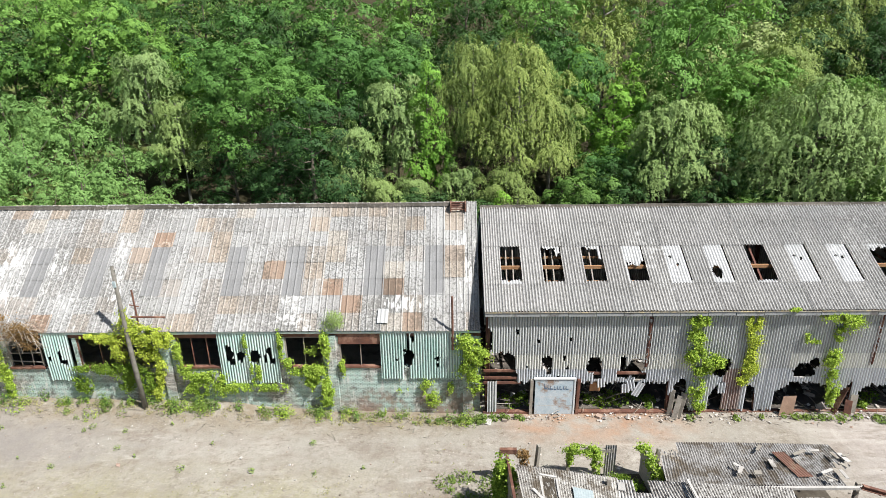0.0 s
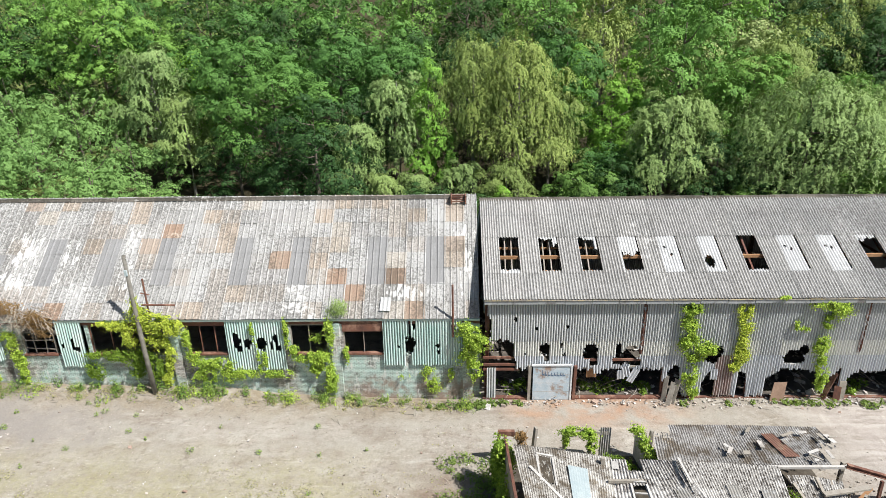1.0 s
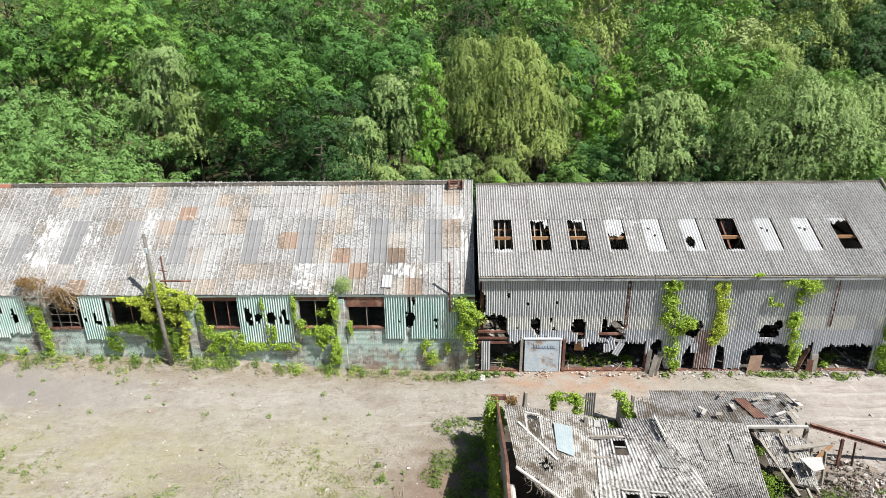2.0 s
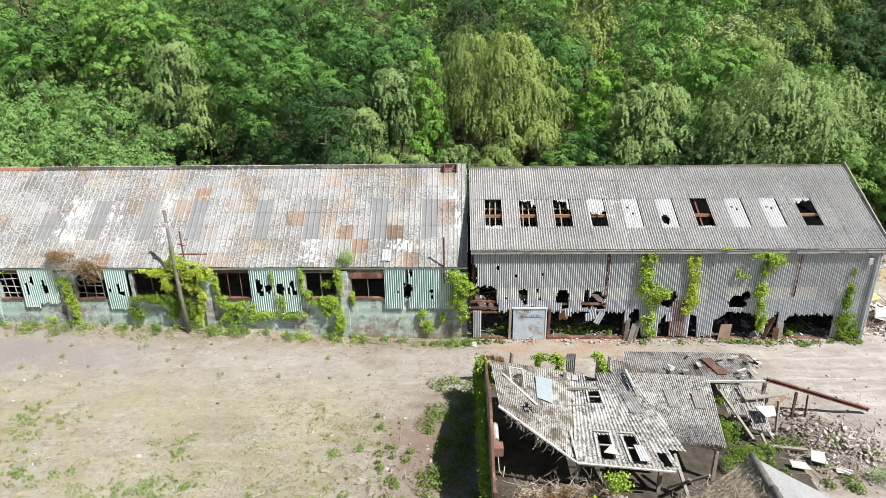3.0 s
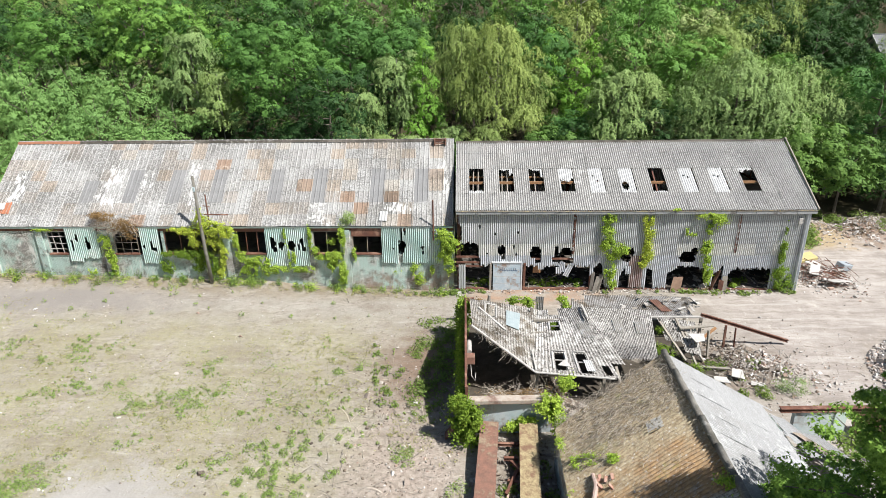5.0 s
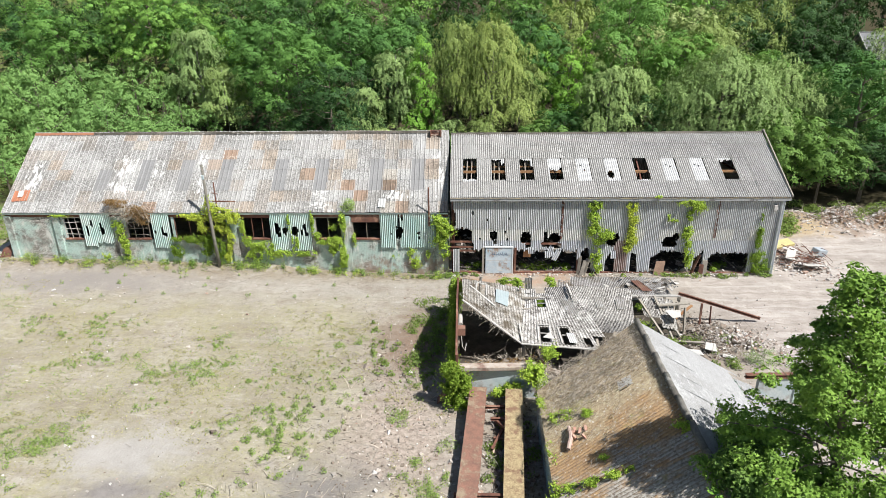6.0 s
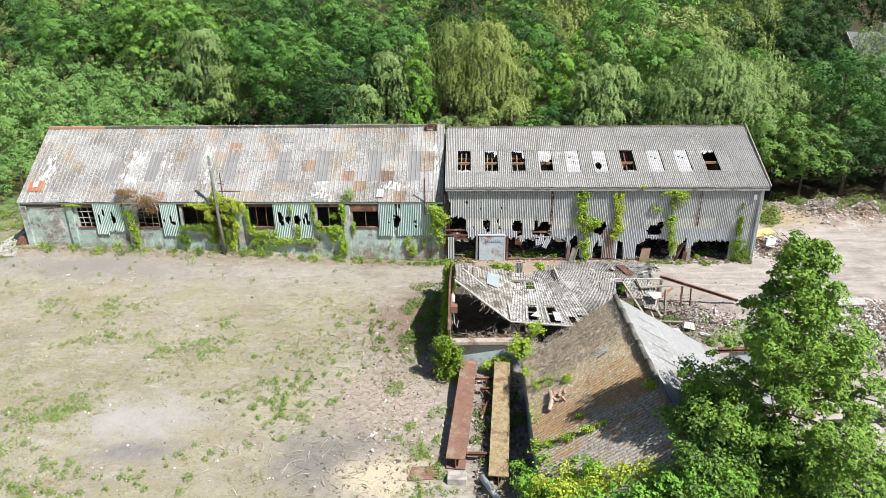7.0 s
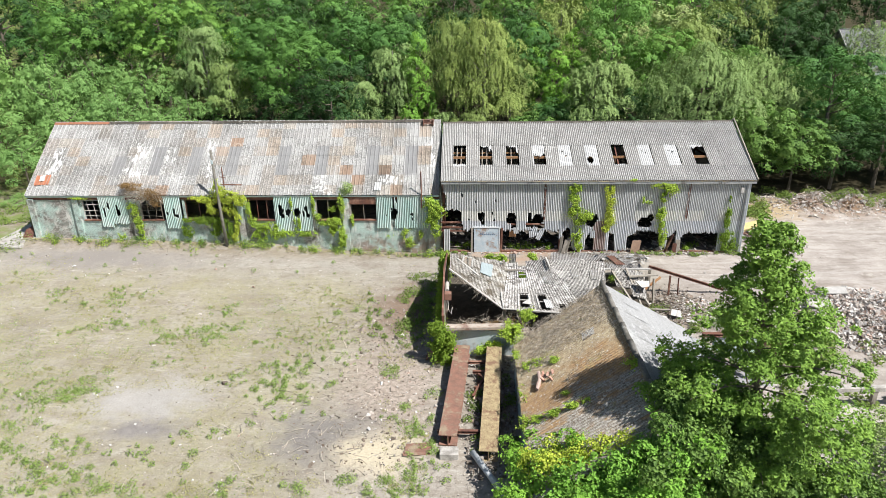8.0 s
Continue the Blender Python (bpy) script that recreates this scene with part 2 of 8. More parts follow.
    # ash, sand and dust where fires and heaps were, and one painted shade spot
    def spot(cx, cy, rx, ry):
        return s.between(s.calc("ADD", s.calc("MULTIPLY", s.spot(cx, cy, rx, ry), 0.45), s.calc("MULTIPLY", s.noise(0.8, 7, rough=0.7), 0.9)), 1.0, 0.55)
    soil = s.mix(spot(16.0, 13.2, 3.6, 3.0), soil, s.mix(s.noise(3, 6, rough=0.75), (0.15, 0.115, 0.085), (0.31, 0.26, 0.21)))
    soil = s.mix(spot(27.6, 11.5, 5.6, 5.4), soil, s.mix(s.noise(3, 6, rough=0.75), (0.17, 0.135, 0.105), (0.32, 0.27, 0.22)))
    soil = s.mix(spot(-0.3, 12.8, 3.0, 5.0), soil, s.mix(s.noise(3, 6, rough=0.75), (0.13, 0.095, 0.07), (0.3, 0.22, 0.165)))
    soil = s.mix(s.calc("MULTIPLY", spot(-0.6, 4.6, 3.2, 5.0), 0.8), soil, s.mix(s.ramp(s.noise(4, 7, rough=0.8), (0.4, 0.0), (0.6, 1.0)), (0.25, 0.2, 0.16), (0.45, 0.38, 0.32)))
    # this spot: dark litter and the shade beside the girders, painted into the soil
    soil = s.mix(spot(4.3, 3.6, 1.0, 3.4), soil, s.mix(s.noise(3, 6, rough=0.75), (0.12, 0.095, 0.07), (0.3, 0.245, 0.19)))
    soil = s.mix(spot(-24.0, 20.0, 9.0, 2.2), soil, (0.26, 0.235, 0.21))
    soil = s.mix(spot(36.0, 32.6, 7.0, 3.0), soil, (0.25, 0.17, 0.11))
    soil = s.mix(spot(29.5, 31.5, 3.5, 2.5), soil, (0.36, 0.28, 0.17))
    soil = s.mix(spot(-3.2, 0.6, 3.2, 2.6), soil, s.mix(s.noise(2.5, 6, rough=0.75), (0.12, 0.11, 0.1), (0.3, 0.275, 0.245)))
    soil = s.mix(spot(-0.6, -0.4, 2.6, 1.7), soil, s.mix(s.noise(3, 6, rough=0.75), (0.4, 0.345, 0.25), (0.58, 0.51, 0.37)))
    soil = s.mix(spot(-12.5, 3.2, 3.6, 2.2), soil, s.mix(s.noise(1.5, 6), (0.3, 0.28, 0.25), (0.43, 0.405, 0.37)))
    soil = s.mix(spot(-11.6, 0.9, 2.3, 0.9), soil, s.mix(s.noise(2.5, 6), (0.15, 0.135, 0.125), (0.32, 0.295, 0.27)))
    # woodland floor, its litter darkened for tree shade, and grassy banks behind the buildings
    wood = s.calc("MULTIPLY", s.between(y, 33.0, 38.0), 1.0)
    soil = s.mix(wood, soil, s.mix(s.noise(1.3, 5), (0.035, 0.03, 0.018), (0.085, 0.075, 0.04)))
    bank = s.calc("MULTIPLY", s.between(x, -30.0, -34.0), s.ramp(s.noise(0.6, 6), (0.38, 0.0), (0.6, 0.9)))
    soil = s.mix(bank, soil, (0.17, 0.22, 0.06))
    clod = s.cells(9.0)[0]
    soil = s.mix(0.18, soil, s.ramp(s.noise(22, 5, rough=0.7), (0.3, 0.1), (0.7, 0.9)), "OVERLAY")
    chips = s.ramp(s.noise(11, 4, rough=0.6), (0.68, 0.0), (0.72, 0.6))
    soil = s.mix(chips, soil, (0.6, 0.56, 0.5))
    return s.done(soil, 0.97, bump=s.mix(0.5, s.noise(6, 7, rough=0.7), clod), strength=0.38, depth=0.06, spec=0.1)


def slope_material():
    """Old corrugated slope: orange-brown moss, tan dead grass towards the far end, bare grey crests at the near end."""
    s = Shade("mossy_wave_sheet")
    bare = s.mix(s.noise(2.0, 5), (0.42, 0.385, 0.34), (0.56, 0.53, 0.475))
    bare = s.mix(s.ramp(s.noise(12, 6, rough=0.75), (0.5, 0.0), (0.58, 0.8)), bare, (0.13, 0.1, 0.075))
    moss = s.mix(s.ramp(s.noise(5, 6, rough=0.75), (0.4, 0.0), (0.6, 1.0)), (0.55, 0.355, 0.175), (0.35, 0.22, 0.12))
    straw = s.mix(s.ramp(s.noise(7, 7, rough=0.8), (0.4, 0.0), (0.6, 1.0)), (0.27, 0.2, 0.12), (0.56, 0.47, 0.32))
    y = s.axis(1)
    far = s.ramp(s.calc("ADD", s.calc("MULTIPLY", s.between(y, -1.5, 4.5), 0.5), s.calc("MULTIPLY", s.noise(0.9, 6, rough=0.7), 0.7)), (0.5, 0.0), (0.64, 1.0))
    on = s.ramp(s.calc("ADD", s.calc("MULTIPLY", s.between(y, -3.5, 3.5), 0.3), s.calc("MULTIPLY", s.noise(1.4, 7, s.at(stretch=(0.5, 1.6, 0.5)), rough=0.72), 0.8)), (0.42, 0.0), (0.52, 0.92))
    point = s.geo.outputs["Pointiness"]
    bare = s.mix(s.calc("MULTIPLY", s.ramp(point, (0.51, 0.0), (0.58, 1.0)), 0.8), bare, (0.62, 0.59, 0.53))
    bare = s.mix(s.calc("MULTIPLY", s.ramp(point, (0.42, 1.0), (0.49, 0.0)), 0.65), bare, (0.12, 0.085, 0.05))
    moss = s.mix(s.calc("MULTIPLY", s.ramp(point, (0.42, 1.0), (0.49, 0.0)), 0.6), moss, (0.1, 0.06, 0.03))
    col = s.mix(on, bare, moss)
    col = s.mix(s.ramp(s.noise(13, 5, rough=0.7), (0.5, 0.0), (0.6, 0.45)), col, (0.13, 0.085, 0.05))
    col = s.mix(far, col, straw)
    col = s.mix(s.ramp(s.noise(9, 3, rough=0.6), (0.62, 0.0), (0.66, 0.85)), col, (0.66, 0.63, 0.57))
    col = s.mix(s.ramp(s.noise(0.8, 6, rough=0.75), (0.58, 0.0), (0.68, 0.6)), col, (0.36, 0.36, 0.13))
    col = s.mix(0.35, col, s.ramp(s.noise(28, 5, rough=0.7), (0.3, 0.15), (0.7, 0.85)), "OVERLAY")
    return s.done(col, 0.95, bump=s.noise(22, 5), strength=0.4, depth=0.02, spec=0.12)


def rubble_material(name, tints):
    """Broken pieces, each with a colour of its own."""
    s = Shade(name)
    own = s.ramp(s.geo.outputs["Random Per Island"], *[(k / len(tints), c) for k, c in enumerate(tints)])
    own.node.color_ramp.interpolation = "CONSTANT"
    col = s.mix(s.ramp(s.noise(5, 6, rough=0.7), (0.4, 0.0), (0.65, 0.5)), own, (0.3, 0.25, 0.2))
    g = s.noise(24, 4)
    col = s.mix(0.3, col, s.ramp(g, (0.3, 0.1), (0.7, 0.9)), "OVERLAY")
    return s.done(col, 0.95, bump=g, strength=0.4, depth=0.01, spec=0.15)


GROUND = ground_material()
BRICK = brick_material()
BLEACH = ((-20.4, 25.7, 0.8, 0.9), (-22.6, 26.0, 1.0, 1.2), (-17.1, 26.4, 0.45, 0.9), (-16.8, 24.8, 0.45, 0.8), (-29.3, 25.2, 0.8, 1.8), (-22.6, 24.4, 1.2, 0.7), (0.4, 25.6, 0.6, 2.2), (-2.6, 23.8, 1.2, 0.6))
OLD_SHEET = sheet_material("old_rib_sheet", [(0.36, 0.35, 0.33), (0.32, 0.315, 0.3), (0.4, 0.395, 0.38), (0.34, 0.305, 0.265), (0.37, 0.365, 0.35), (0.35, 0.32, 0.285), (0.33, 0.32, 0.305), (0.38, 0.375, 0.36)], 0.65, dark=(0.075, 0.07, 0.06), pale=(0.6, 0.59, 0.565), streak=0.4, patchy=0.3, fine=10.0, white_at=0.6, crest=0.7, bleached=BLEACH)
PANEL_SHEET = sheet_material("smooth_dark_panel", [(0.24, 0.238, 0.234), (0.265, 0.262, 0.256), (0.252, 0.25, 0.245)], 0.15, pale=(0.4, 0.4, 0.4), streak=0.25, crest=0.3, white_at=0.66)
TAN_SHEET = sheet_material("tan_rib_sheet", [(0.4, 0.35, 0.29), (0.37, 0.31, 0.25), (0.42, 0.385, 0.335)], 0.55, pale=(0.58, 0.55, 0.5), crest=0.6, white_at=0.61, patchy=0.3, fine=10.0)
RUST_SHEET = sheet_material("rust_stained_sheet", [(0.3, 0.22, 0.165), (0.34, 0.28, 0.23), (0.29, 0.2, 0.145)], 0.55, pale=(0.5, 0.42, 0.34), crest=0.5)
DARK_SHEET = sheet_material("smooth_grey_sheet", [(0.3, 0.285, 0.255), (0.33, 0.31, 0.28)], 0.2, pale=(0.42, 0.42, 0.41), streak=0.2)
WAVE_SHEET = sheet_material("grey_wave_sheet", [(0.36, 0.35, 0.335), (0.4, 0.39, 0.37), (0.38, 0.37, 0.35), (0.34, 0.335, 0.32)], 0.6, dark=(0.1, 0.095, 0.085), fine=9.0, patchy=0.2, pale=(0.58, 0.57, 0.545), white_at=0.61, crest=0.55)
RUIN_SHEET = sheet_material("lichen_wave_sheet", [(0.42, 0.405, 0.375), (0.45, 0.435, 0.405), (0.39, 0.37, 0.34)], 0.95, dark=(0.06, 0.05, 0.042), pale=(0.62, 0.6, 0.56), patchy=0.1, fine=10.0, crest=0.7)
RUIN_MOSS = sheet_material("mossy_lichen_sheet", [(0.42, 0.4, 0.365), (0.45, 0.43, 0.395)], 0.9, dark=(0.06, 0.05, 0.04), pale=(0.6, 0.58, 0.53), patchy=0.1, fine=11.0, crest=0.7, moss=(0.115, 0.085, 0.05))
MOSS_SHEET = slope_material()
SMOOTH_GREY = sheet_material("pale_roof_sheet", [(0.31, 0.312, 0.31), (0.335, 0.335, 0.33), (0.322, 0.322, 0.318)], 0.4, dark=(0.2, 0.19, 0.175), pale=(0.44, 0.44, 0.435), streak=0.35, fine=14.0)
LIGHT_SHEET = sheet_material("white_rooflight_sheet", [(0.56, 0.56, 0.55), (0.52, 0.52, 0.51)], 0.35, dark=(0.3, 0.3, 0.28), pale=(0.7, 0.7, 0.69))
BACK_MOSS = sheet_material("grey_speckled_sheet", [(0.31, 0.3, 0.29), (0.34, 0.33, 0.315)], 0.9, dark=(0.07, 0.06, 0.05), pale=(0.52, 0.51, 0.49), patchy=0.2, fine=13.0, crest=0.6, moss=(0.13, 0.1, 0.065))
CAP = sheet_material("mossy_ridge_cap", [(0.1, 0.09, 0.075), (0.14, 0.125, 0.105), (0.12, 0.105, 0.09)], 0.85, pale=(0.4, 0.38, 0.34), white_at=0.6, streak=0.2)
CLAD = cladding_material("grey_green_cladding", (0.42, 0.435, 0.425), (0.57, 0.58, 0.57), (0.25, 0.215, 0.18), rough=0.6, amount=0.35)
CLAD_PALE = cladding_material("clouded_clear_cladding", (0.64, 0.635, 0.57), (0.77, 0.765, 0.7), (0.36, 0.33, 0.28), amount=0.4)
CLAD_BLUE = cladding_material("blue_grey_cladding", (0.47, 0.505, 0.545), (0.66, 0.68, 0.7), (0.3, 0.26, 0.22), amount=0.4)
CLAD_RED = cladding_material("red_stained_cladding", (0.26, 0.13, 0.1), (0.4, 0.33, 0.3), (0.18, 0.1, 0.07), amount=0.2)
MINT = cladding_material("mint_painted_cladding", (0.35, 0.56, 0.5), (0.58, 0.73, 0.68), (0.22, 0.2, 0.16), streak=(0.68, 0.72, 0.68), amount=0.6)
RUST = plain("rusty_steel", (0.19, 0.085, 0.055), (0.1, 0.05, 0.04), 2.5, 0.8, 0.0, 35, 0.35, (0.3, 0.17, 0.12))
RED_RUST = plain("red_oxide_girder", (0.27, 0.14, 0.1), (0.17, 0.1, 0.075), 3.2, 0.82, 0.0, 22, 0.4, (0.3, 0.235, 0.16))
MOSS_RUST = plain("lichen_covered_girder", (0.25, 0.18, 0.105), (0.42, 0.34, 0.19), 5.0, 0.92, 0.0, 20, 0.5, (0.2, 0.115, 0.075))
WOOD = plain("grey_weathered_timber", (0.26, 0.23, 0.19), (0.36, 0.33, 0.28), 4, 0.9, 0.0, 40, 0.4)
WARM_WOOD = plain("orange_brown_timber", (0.34, 0.17, 0.08), (0.42, 0.25, 0.13), 4, 0.85, 0.0, 40, 0.35)
POLE_WOOD = plain("tarred_pole_timber", (0.13, 0.12, 0.1), (0.25, 0.235, 0.205), 3, 0.9, 0.0, 35, 0.45)
WHITE_BOARD = plain("dirty_white_board", (0.54, 0.52, 0.485), (0.42, 0.4, 0.365), 2, 0.8, 0.0, 20, 0.2)
FASCIA = plain("weathered_fascia", (0.3, 0.315, 0.32), (0.4, 0.405, 0.4), 4, 0.9, 0.0, 25, 0.4, (0.16, 0.15, 0.14))
GUTTER = plain("mossy_gutter", (0.3, 0.27, 0.21), (0.17, 0.155, 0.135), 5, 0.95, 0.0, 25, 0.5, (0.42, 0.34, 0.19))
CONCRETE = plain("weathered_concrete", (0.4, 0.375, 0.34), (0.5, 0.47, 0.43), 2, 0.93, 0.0, 25, 0.4, (0.27, 0.25, 0.22))
BLUE_WALL = plain("pale_blue_render", (0.42, 0.5, 0.52), (0.55, 0.58, 0.57), 1.5, 0.9, 0.0, 22, 0.25, (0.32, 0.28, 0.24))
DOOR_BLUE = plain("pale_blue_door_paint", (0.4, 0.5, 0.56), (0.58, 0.62, 0.64), 2.6, 0.6, 0.0, 25, 0.2, (0.3, 0.2, 0.14))
RUBBLE = rubble_material("broken_masonry", [(0.3, 0.25, 0.21), (0.52, 0.47, 0.42), (0.62, 0.59, 0.56), (0.42, 0.3, 0.24), (0.44, 0.4, 0.36), (0.72, 0.7, 0.67), (0.56, 0.5, 0.45), (0.5, 0.47, 0.44)])
DARK_RUBBLE = rubble_material("burnt_rubble", [(0.1, 0.08, 0.065), (0.2, 0.16, 0.125), (0.28, 0.25, 0.22), (0.16, 0.12, 0.09), (0.36, 0.33, 0.29)])
TWIG = plain("dry_twigs", (0.47, 0.42, 0.35), (0.35, 0.295, 0.235), 5, 0.9, 0.0, 20, 0.2, island=0.6)
BARK = plain("bark", (0.13, 0.105, 0.08), (0.2, 0.17, 0.135), 5, 0.95, 0.0, 15, 0.6)
BIRCH_BARK = plain("pale_bark", (0.34, 0.32, 0.28), (0.2, 0.185, 0.16), 4, 0.85, 0.0, 15, 0.4)
SLATE = plain("grey_slate_roof", (0.14, 0.143, 0.147), (0.189, 0.193, 0.196), 2, 0.7, 0.0, 15, 0.3)
RENDER_GREY = plain("grey_house_render", (0.24, 0.22, 0.21), (0.3, 0.28, 0.26), 1.5, 0.9)
IVY = leaf_material("sunlit_creeper_leaf", (0.24, 0.32, 0.045), (0.68, 0.75, 0.11), (0.6, 0.75, 0.1), 0.26, 0.2)
IVY_MID = leaf_material("fresh_creeper_leaf", (0.15, 0.25, 0.035), (0.52, 0.67, 0.105), (0.55, 0.75, 0.1), 0.26, 0.2)
IVY_DARK = leaf_material("green_creeper_leaf", (0.08, 0.15, 0.02), (0.28, 0.4, 0.055), (0.4, 0.6, 0.06), 0.3, 0.2)
YARD_WEED = leaf_material("yard_weed_leaf", (0.13, 0.21, 0.055), (0.33, 0.43, 0.13), (0.4, 0.55, 0.12), 0.25, 0.2)
DRY_GRASS = leaf_material("dry_grass", (0.29, 0.275, 0.13), (0.44, 0.415, 0.23))
WEED = leaf_material("weed_leaf", (0.1, 0.165, 0.04), (0.26, 0.34, 0.09), (0.4, 0.55, 0.09), 0.35, 0.2)
DRY_LEAF = leaf_material("dead_leaf", (0.16, 0.09, 0.03), (0.36, 0.23, 0.1), (0.4, 0.25, 0.1), 0.2, 0.2)
LEAF_BROAD = leaf_material("broadleaf", (0.035, 0.099, 0.022), (0.165, 0.336, 0.074), (0.26, 0.5, 0.08), 0.07, 0.7, 0.45)
LEAF_BRIGHT = leaf_material("bright_leaf", (0.09, 0.215, 0.028), (0.31, 0.557, 0.082), (0.4, 0.66, 0.1), 0.1, 0.5, 0.45)
LEAF_BIRCH = leaf_material("birch_leaf", (0.12, 0.18, 0.045), (0.42, 0.52, 0.15), (0.45, 0.52, 0.14), 0.1, 0.35, 0.5)
LEAF_WILLOW = leaf_material("willow_leaf", (0.135, 0.205, 0.065), (0.39, 0.53, 0.18), (0.42, 0.52, 0.18), 0.1, 0.4, 0.45)
LEAF_SALLOW = leaf_material("sallow_leaf", (0.105, 0.209, 0.056), (0.259, 0.429, 0.123), (0.36, 0.58, 0.12), 0.1, 0.35, 0.45)
# green lowered beyond the leaf's own tone to stand in for understory shade
LEAF_SHADED = leaf_material("shade_dark_leaf", (0.014, 0.04, 0.013), (0.07, 0.15, 0.04), (0.2, 0.42, 0.07), 0.05, 0.5, 0.45)
LEAF_ASH = leaf_material("ash_leaf", (0.072, 0.174, 0.031), (0.248, 0.452, 0.095), (0.36, 0.58, 0.1), 0.08, 0.6, 0.45)
LEAF_BLOSSOM = leaf_material("blossoming_leaf", (0.16, 0.23, 0.065), (0.44, 0.51, 0.2), (0.45, 0.55, 0.18), 0.12, 0.3, 0.6)
LEAF_SYCAMORE = leaf_material("sycamore_leaf", (0.055, 0.125, 0.026), (0.185, 0.32, 0.072), (0.38, 0.6, 0.08), 0.08, 0.3, 0.5)
LEAF_NEAR = leaf_material("near_tree_leaf", (0.075, 0.155, 0.026), (0.29, 0.46, 0.078), (0.36, 0.58, 0.08), 0.12, 0.2, 0.75)
LEAF_BUSH = leaf_material("bush_leaf", (0.035, 0.08, 0.02), (0.2, 0.32, 0.07), (0.3, 0.5, 0.08), 0.13, 0.4)


# ---- builders ----
RNG = np.random.default_rng(7)


def mesh_of(name, verts, faces, mat, smooth=False):
    """A mesh from arrays: verts (n, 3), faces (m, 3 or 4)."""
    verts, faces = np.asarray(verts, float), np.asarray(faces, int)
    me = bpy.data.meshes.new(name)
    k = faces.shape[1]
    me.vertices.add(len(verts)), me.loops.add(faces.size), me.polygons.add(len(faces))
    me.vertices.foreach_set("co", verts.ravel())
    me.loops.foreach_set("vertex_index", faces.ravel())
    me.polygons.foreach_set("loop_start", np.arange(0, faces.size, k))
    me.polygons.foreach_set("use_smooth", np.full(len(faces), smooth))
    me.update(calc_edges=True)
    me.validate()
    me.materials.append(mat)
    return me


def child(name, me, parent=None, m=None, label=""):
    ob = new(name, me)
    if parent is not None:
        ob.parent = parent
    if m is not None:
        ob.matrix_basis = m
    return tagged(ob, label) if label else ob


def thing(name, label, category, group="", kind="", at=(0, 0, 0)):
    ob = new(name)
    ob.empty_display_size = 0.2
    ob.location = at
    return tagged(ob, label, category, group, kind)


class Solid:
    """Collects boxes, tubes and slabs into one mesh."""

    def __init__(self):
        self.bm = bmesh.new()

    def box(self, x0, x1, y0, y1, z0, z1, bevel=0.0):
        return self.block(Matrix.Translation(((x0 + x1) / 2, (y0 + y1) / 2, (z0 + z1) / 2)), (x1 - x0, y1 - y0, z1 - z0), bevel)

    def block(self, m, size, bevel=0.0):
        r = bmesh.ops.create_cube(self.bm, size=1.0, matrix=m @ Matrix.Diagonal((*size, 1)))
        if bevel:
            es = list({e for v in r["verts"] for e in v.link_edges})
            bmesh.ops.bevel(self.bm, geom=es, offset=bevel, segments=1, affect="EDGES")
        return self

    def beam(self, a, b, w, h, bevel=0.0):
        a, b = Vector(a), Vector(b)
        d = b - a
        m = Matrix.Translation((a + b) / 2) @ d.to_track_quat("X", "Z").to_matrix().to_4x4()
        return self.block(m, (d.length, w, h), bevel)

    def joist(self, a, b, w, h, t=0.03):
        """A rolled steel joist: two flanges and a web."""
        a, b = Vector(a), Vector(b)
        d = b - a
        m = Matrix.Translation((a + b) / 2) @ d.to_track_quat("X", "Z").to_matrix().to_4x4()
        self.block(m @ Matrix.Translation((0, 0, h / 2 - t / 2)), (d.length, w, t))
        self.block(m @ Matrix.Translation((0, 0, -h / 2 + t / 2)), (d.length, w, t))
        return self.block(m, (d.length, t, h - 2 * t))

    def tube(self, pts, radii, sides=8):
        rings = []
        pts = [Vector(p) for p in pts]
        for k, p in enumerate(pts):
            d = (pts[min(k + 1, len(pts) - 1)] - pts[max(k - 1, 0)]).normalized()
            q = d.to_track_quat("Z", "Y").to_matrix()
            rings.append([self.bm.verts.new(p + q @ Vector((radii[k] * math.cos(a), radii[k] * math.sin(a), 0))) for a in [6.2832 * j / sides for j in range(sides)]])
        for r0, r1 in zip(rings, rings[1:]):
            for j in range(sides):
                self.bm.faces.new((r0[j], r0[(j + 1) % sides], r1[(j + 1) % sides], r1[j]))
        self.bm.faces.new(list(reversed(rings[0]))), self.bm.faces.new(rings[-1])
        return self

    def poly(self, pts, thick):
        """A flat plate through the points, thickened along its normal."""
        vs = [self.bm.verts.new(p) for p in pts]
        f = self.bm.faces.new(vs)
        f.normal_update()
        n = f.normal * thick
        r = bmesh.ops.extrude_face_region(self.bm, geom=[f])
        for v in r["geom"]:
            if isinstance(v, bmesh.types.BMVert):
                v.co += n
        return self

    def mesh(self, name, mat, smooth=False):
        bmesh.ops.recalc_face_normals(self.bm, faces=self.bm.faces)
        me = bpy.data.meshes.new(name)
        self.bm.to_mesh(me)
        self.bm.free()
        if smooth:
            me.polygons.foreach_set("use_smooth", [True] * len(me.polygons))
        me.materials.append(mat)
        return me

    def part(self, name, mat, parent, label="", smooth=False, m=None):
        return child(name, self.mesh(name, mat, smooth), parent, m, label)


def part(name, bm, material, parent, label=""):
    """Links a bmesh as one mesh object under a thing or a part."""
    s = Solid()
    s.bm.free()
    s.bm = bm
    return s.part(name, material, parent, label)


def wave(pitch, amp):
    return lambda u: amp * np.cos(2 * np.pi * u / pitch)


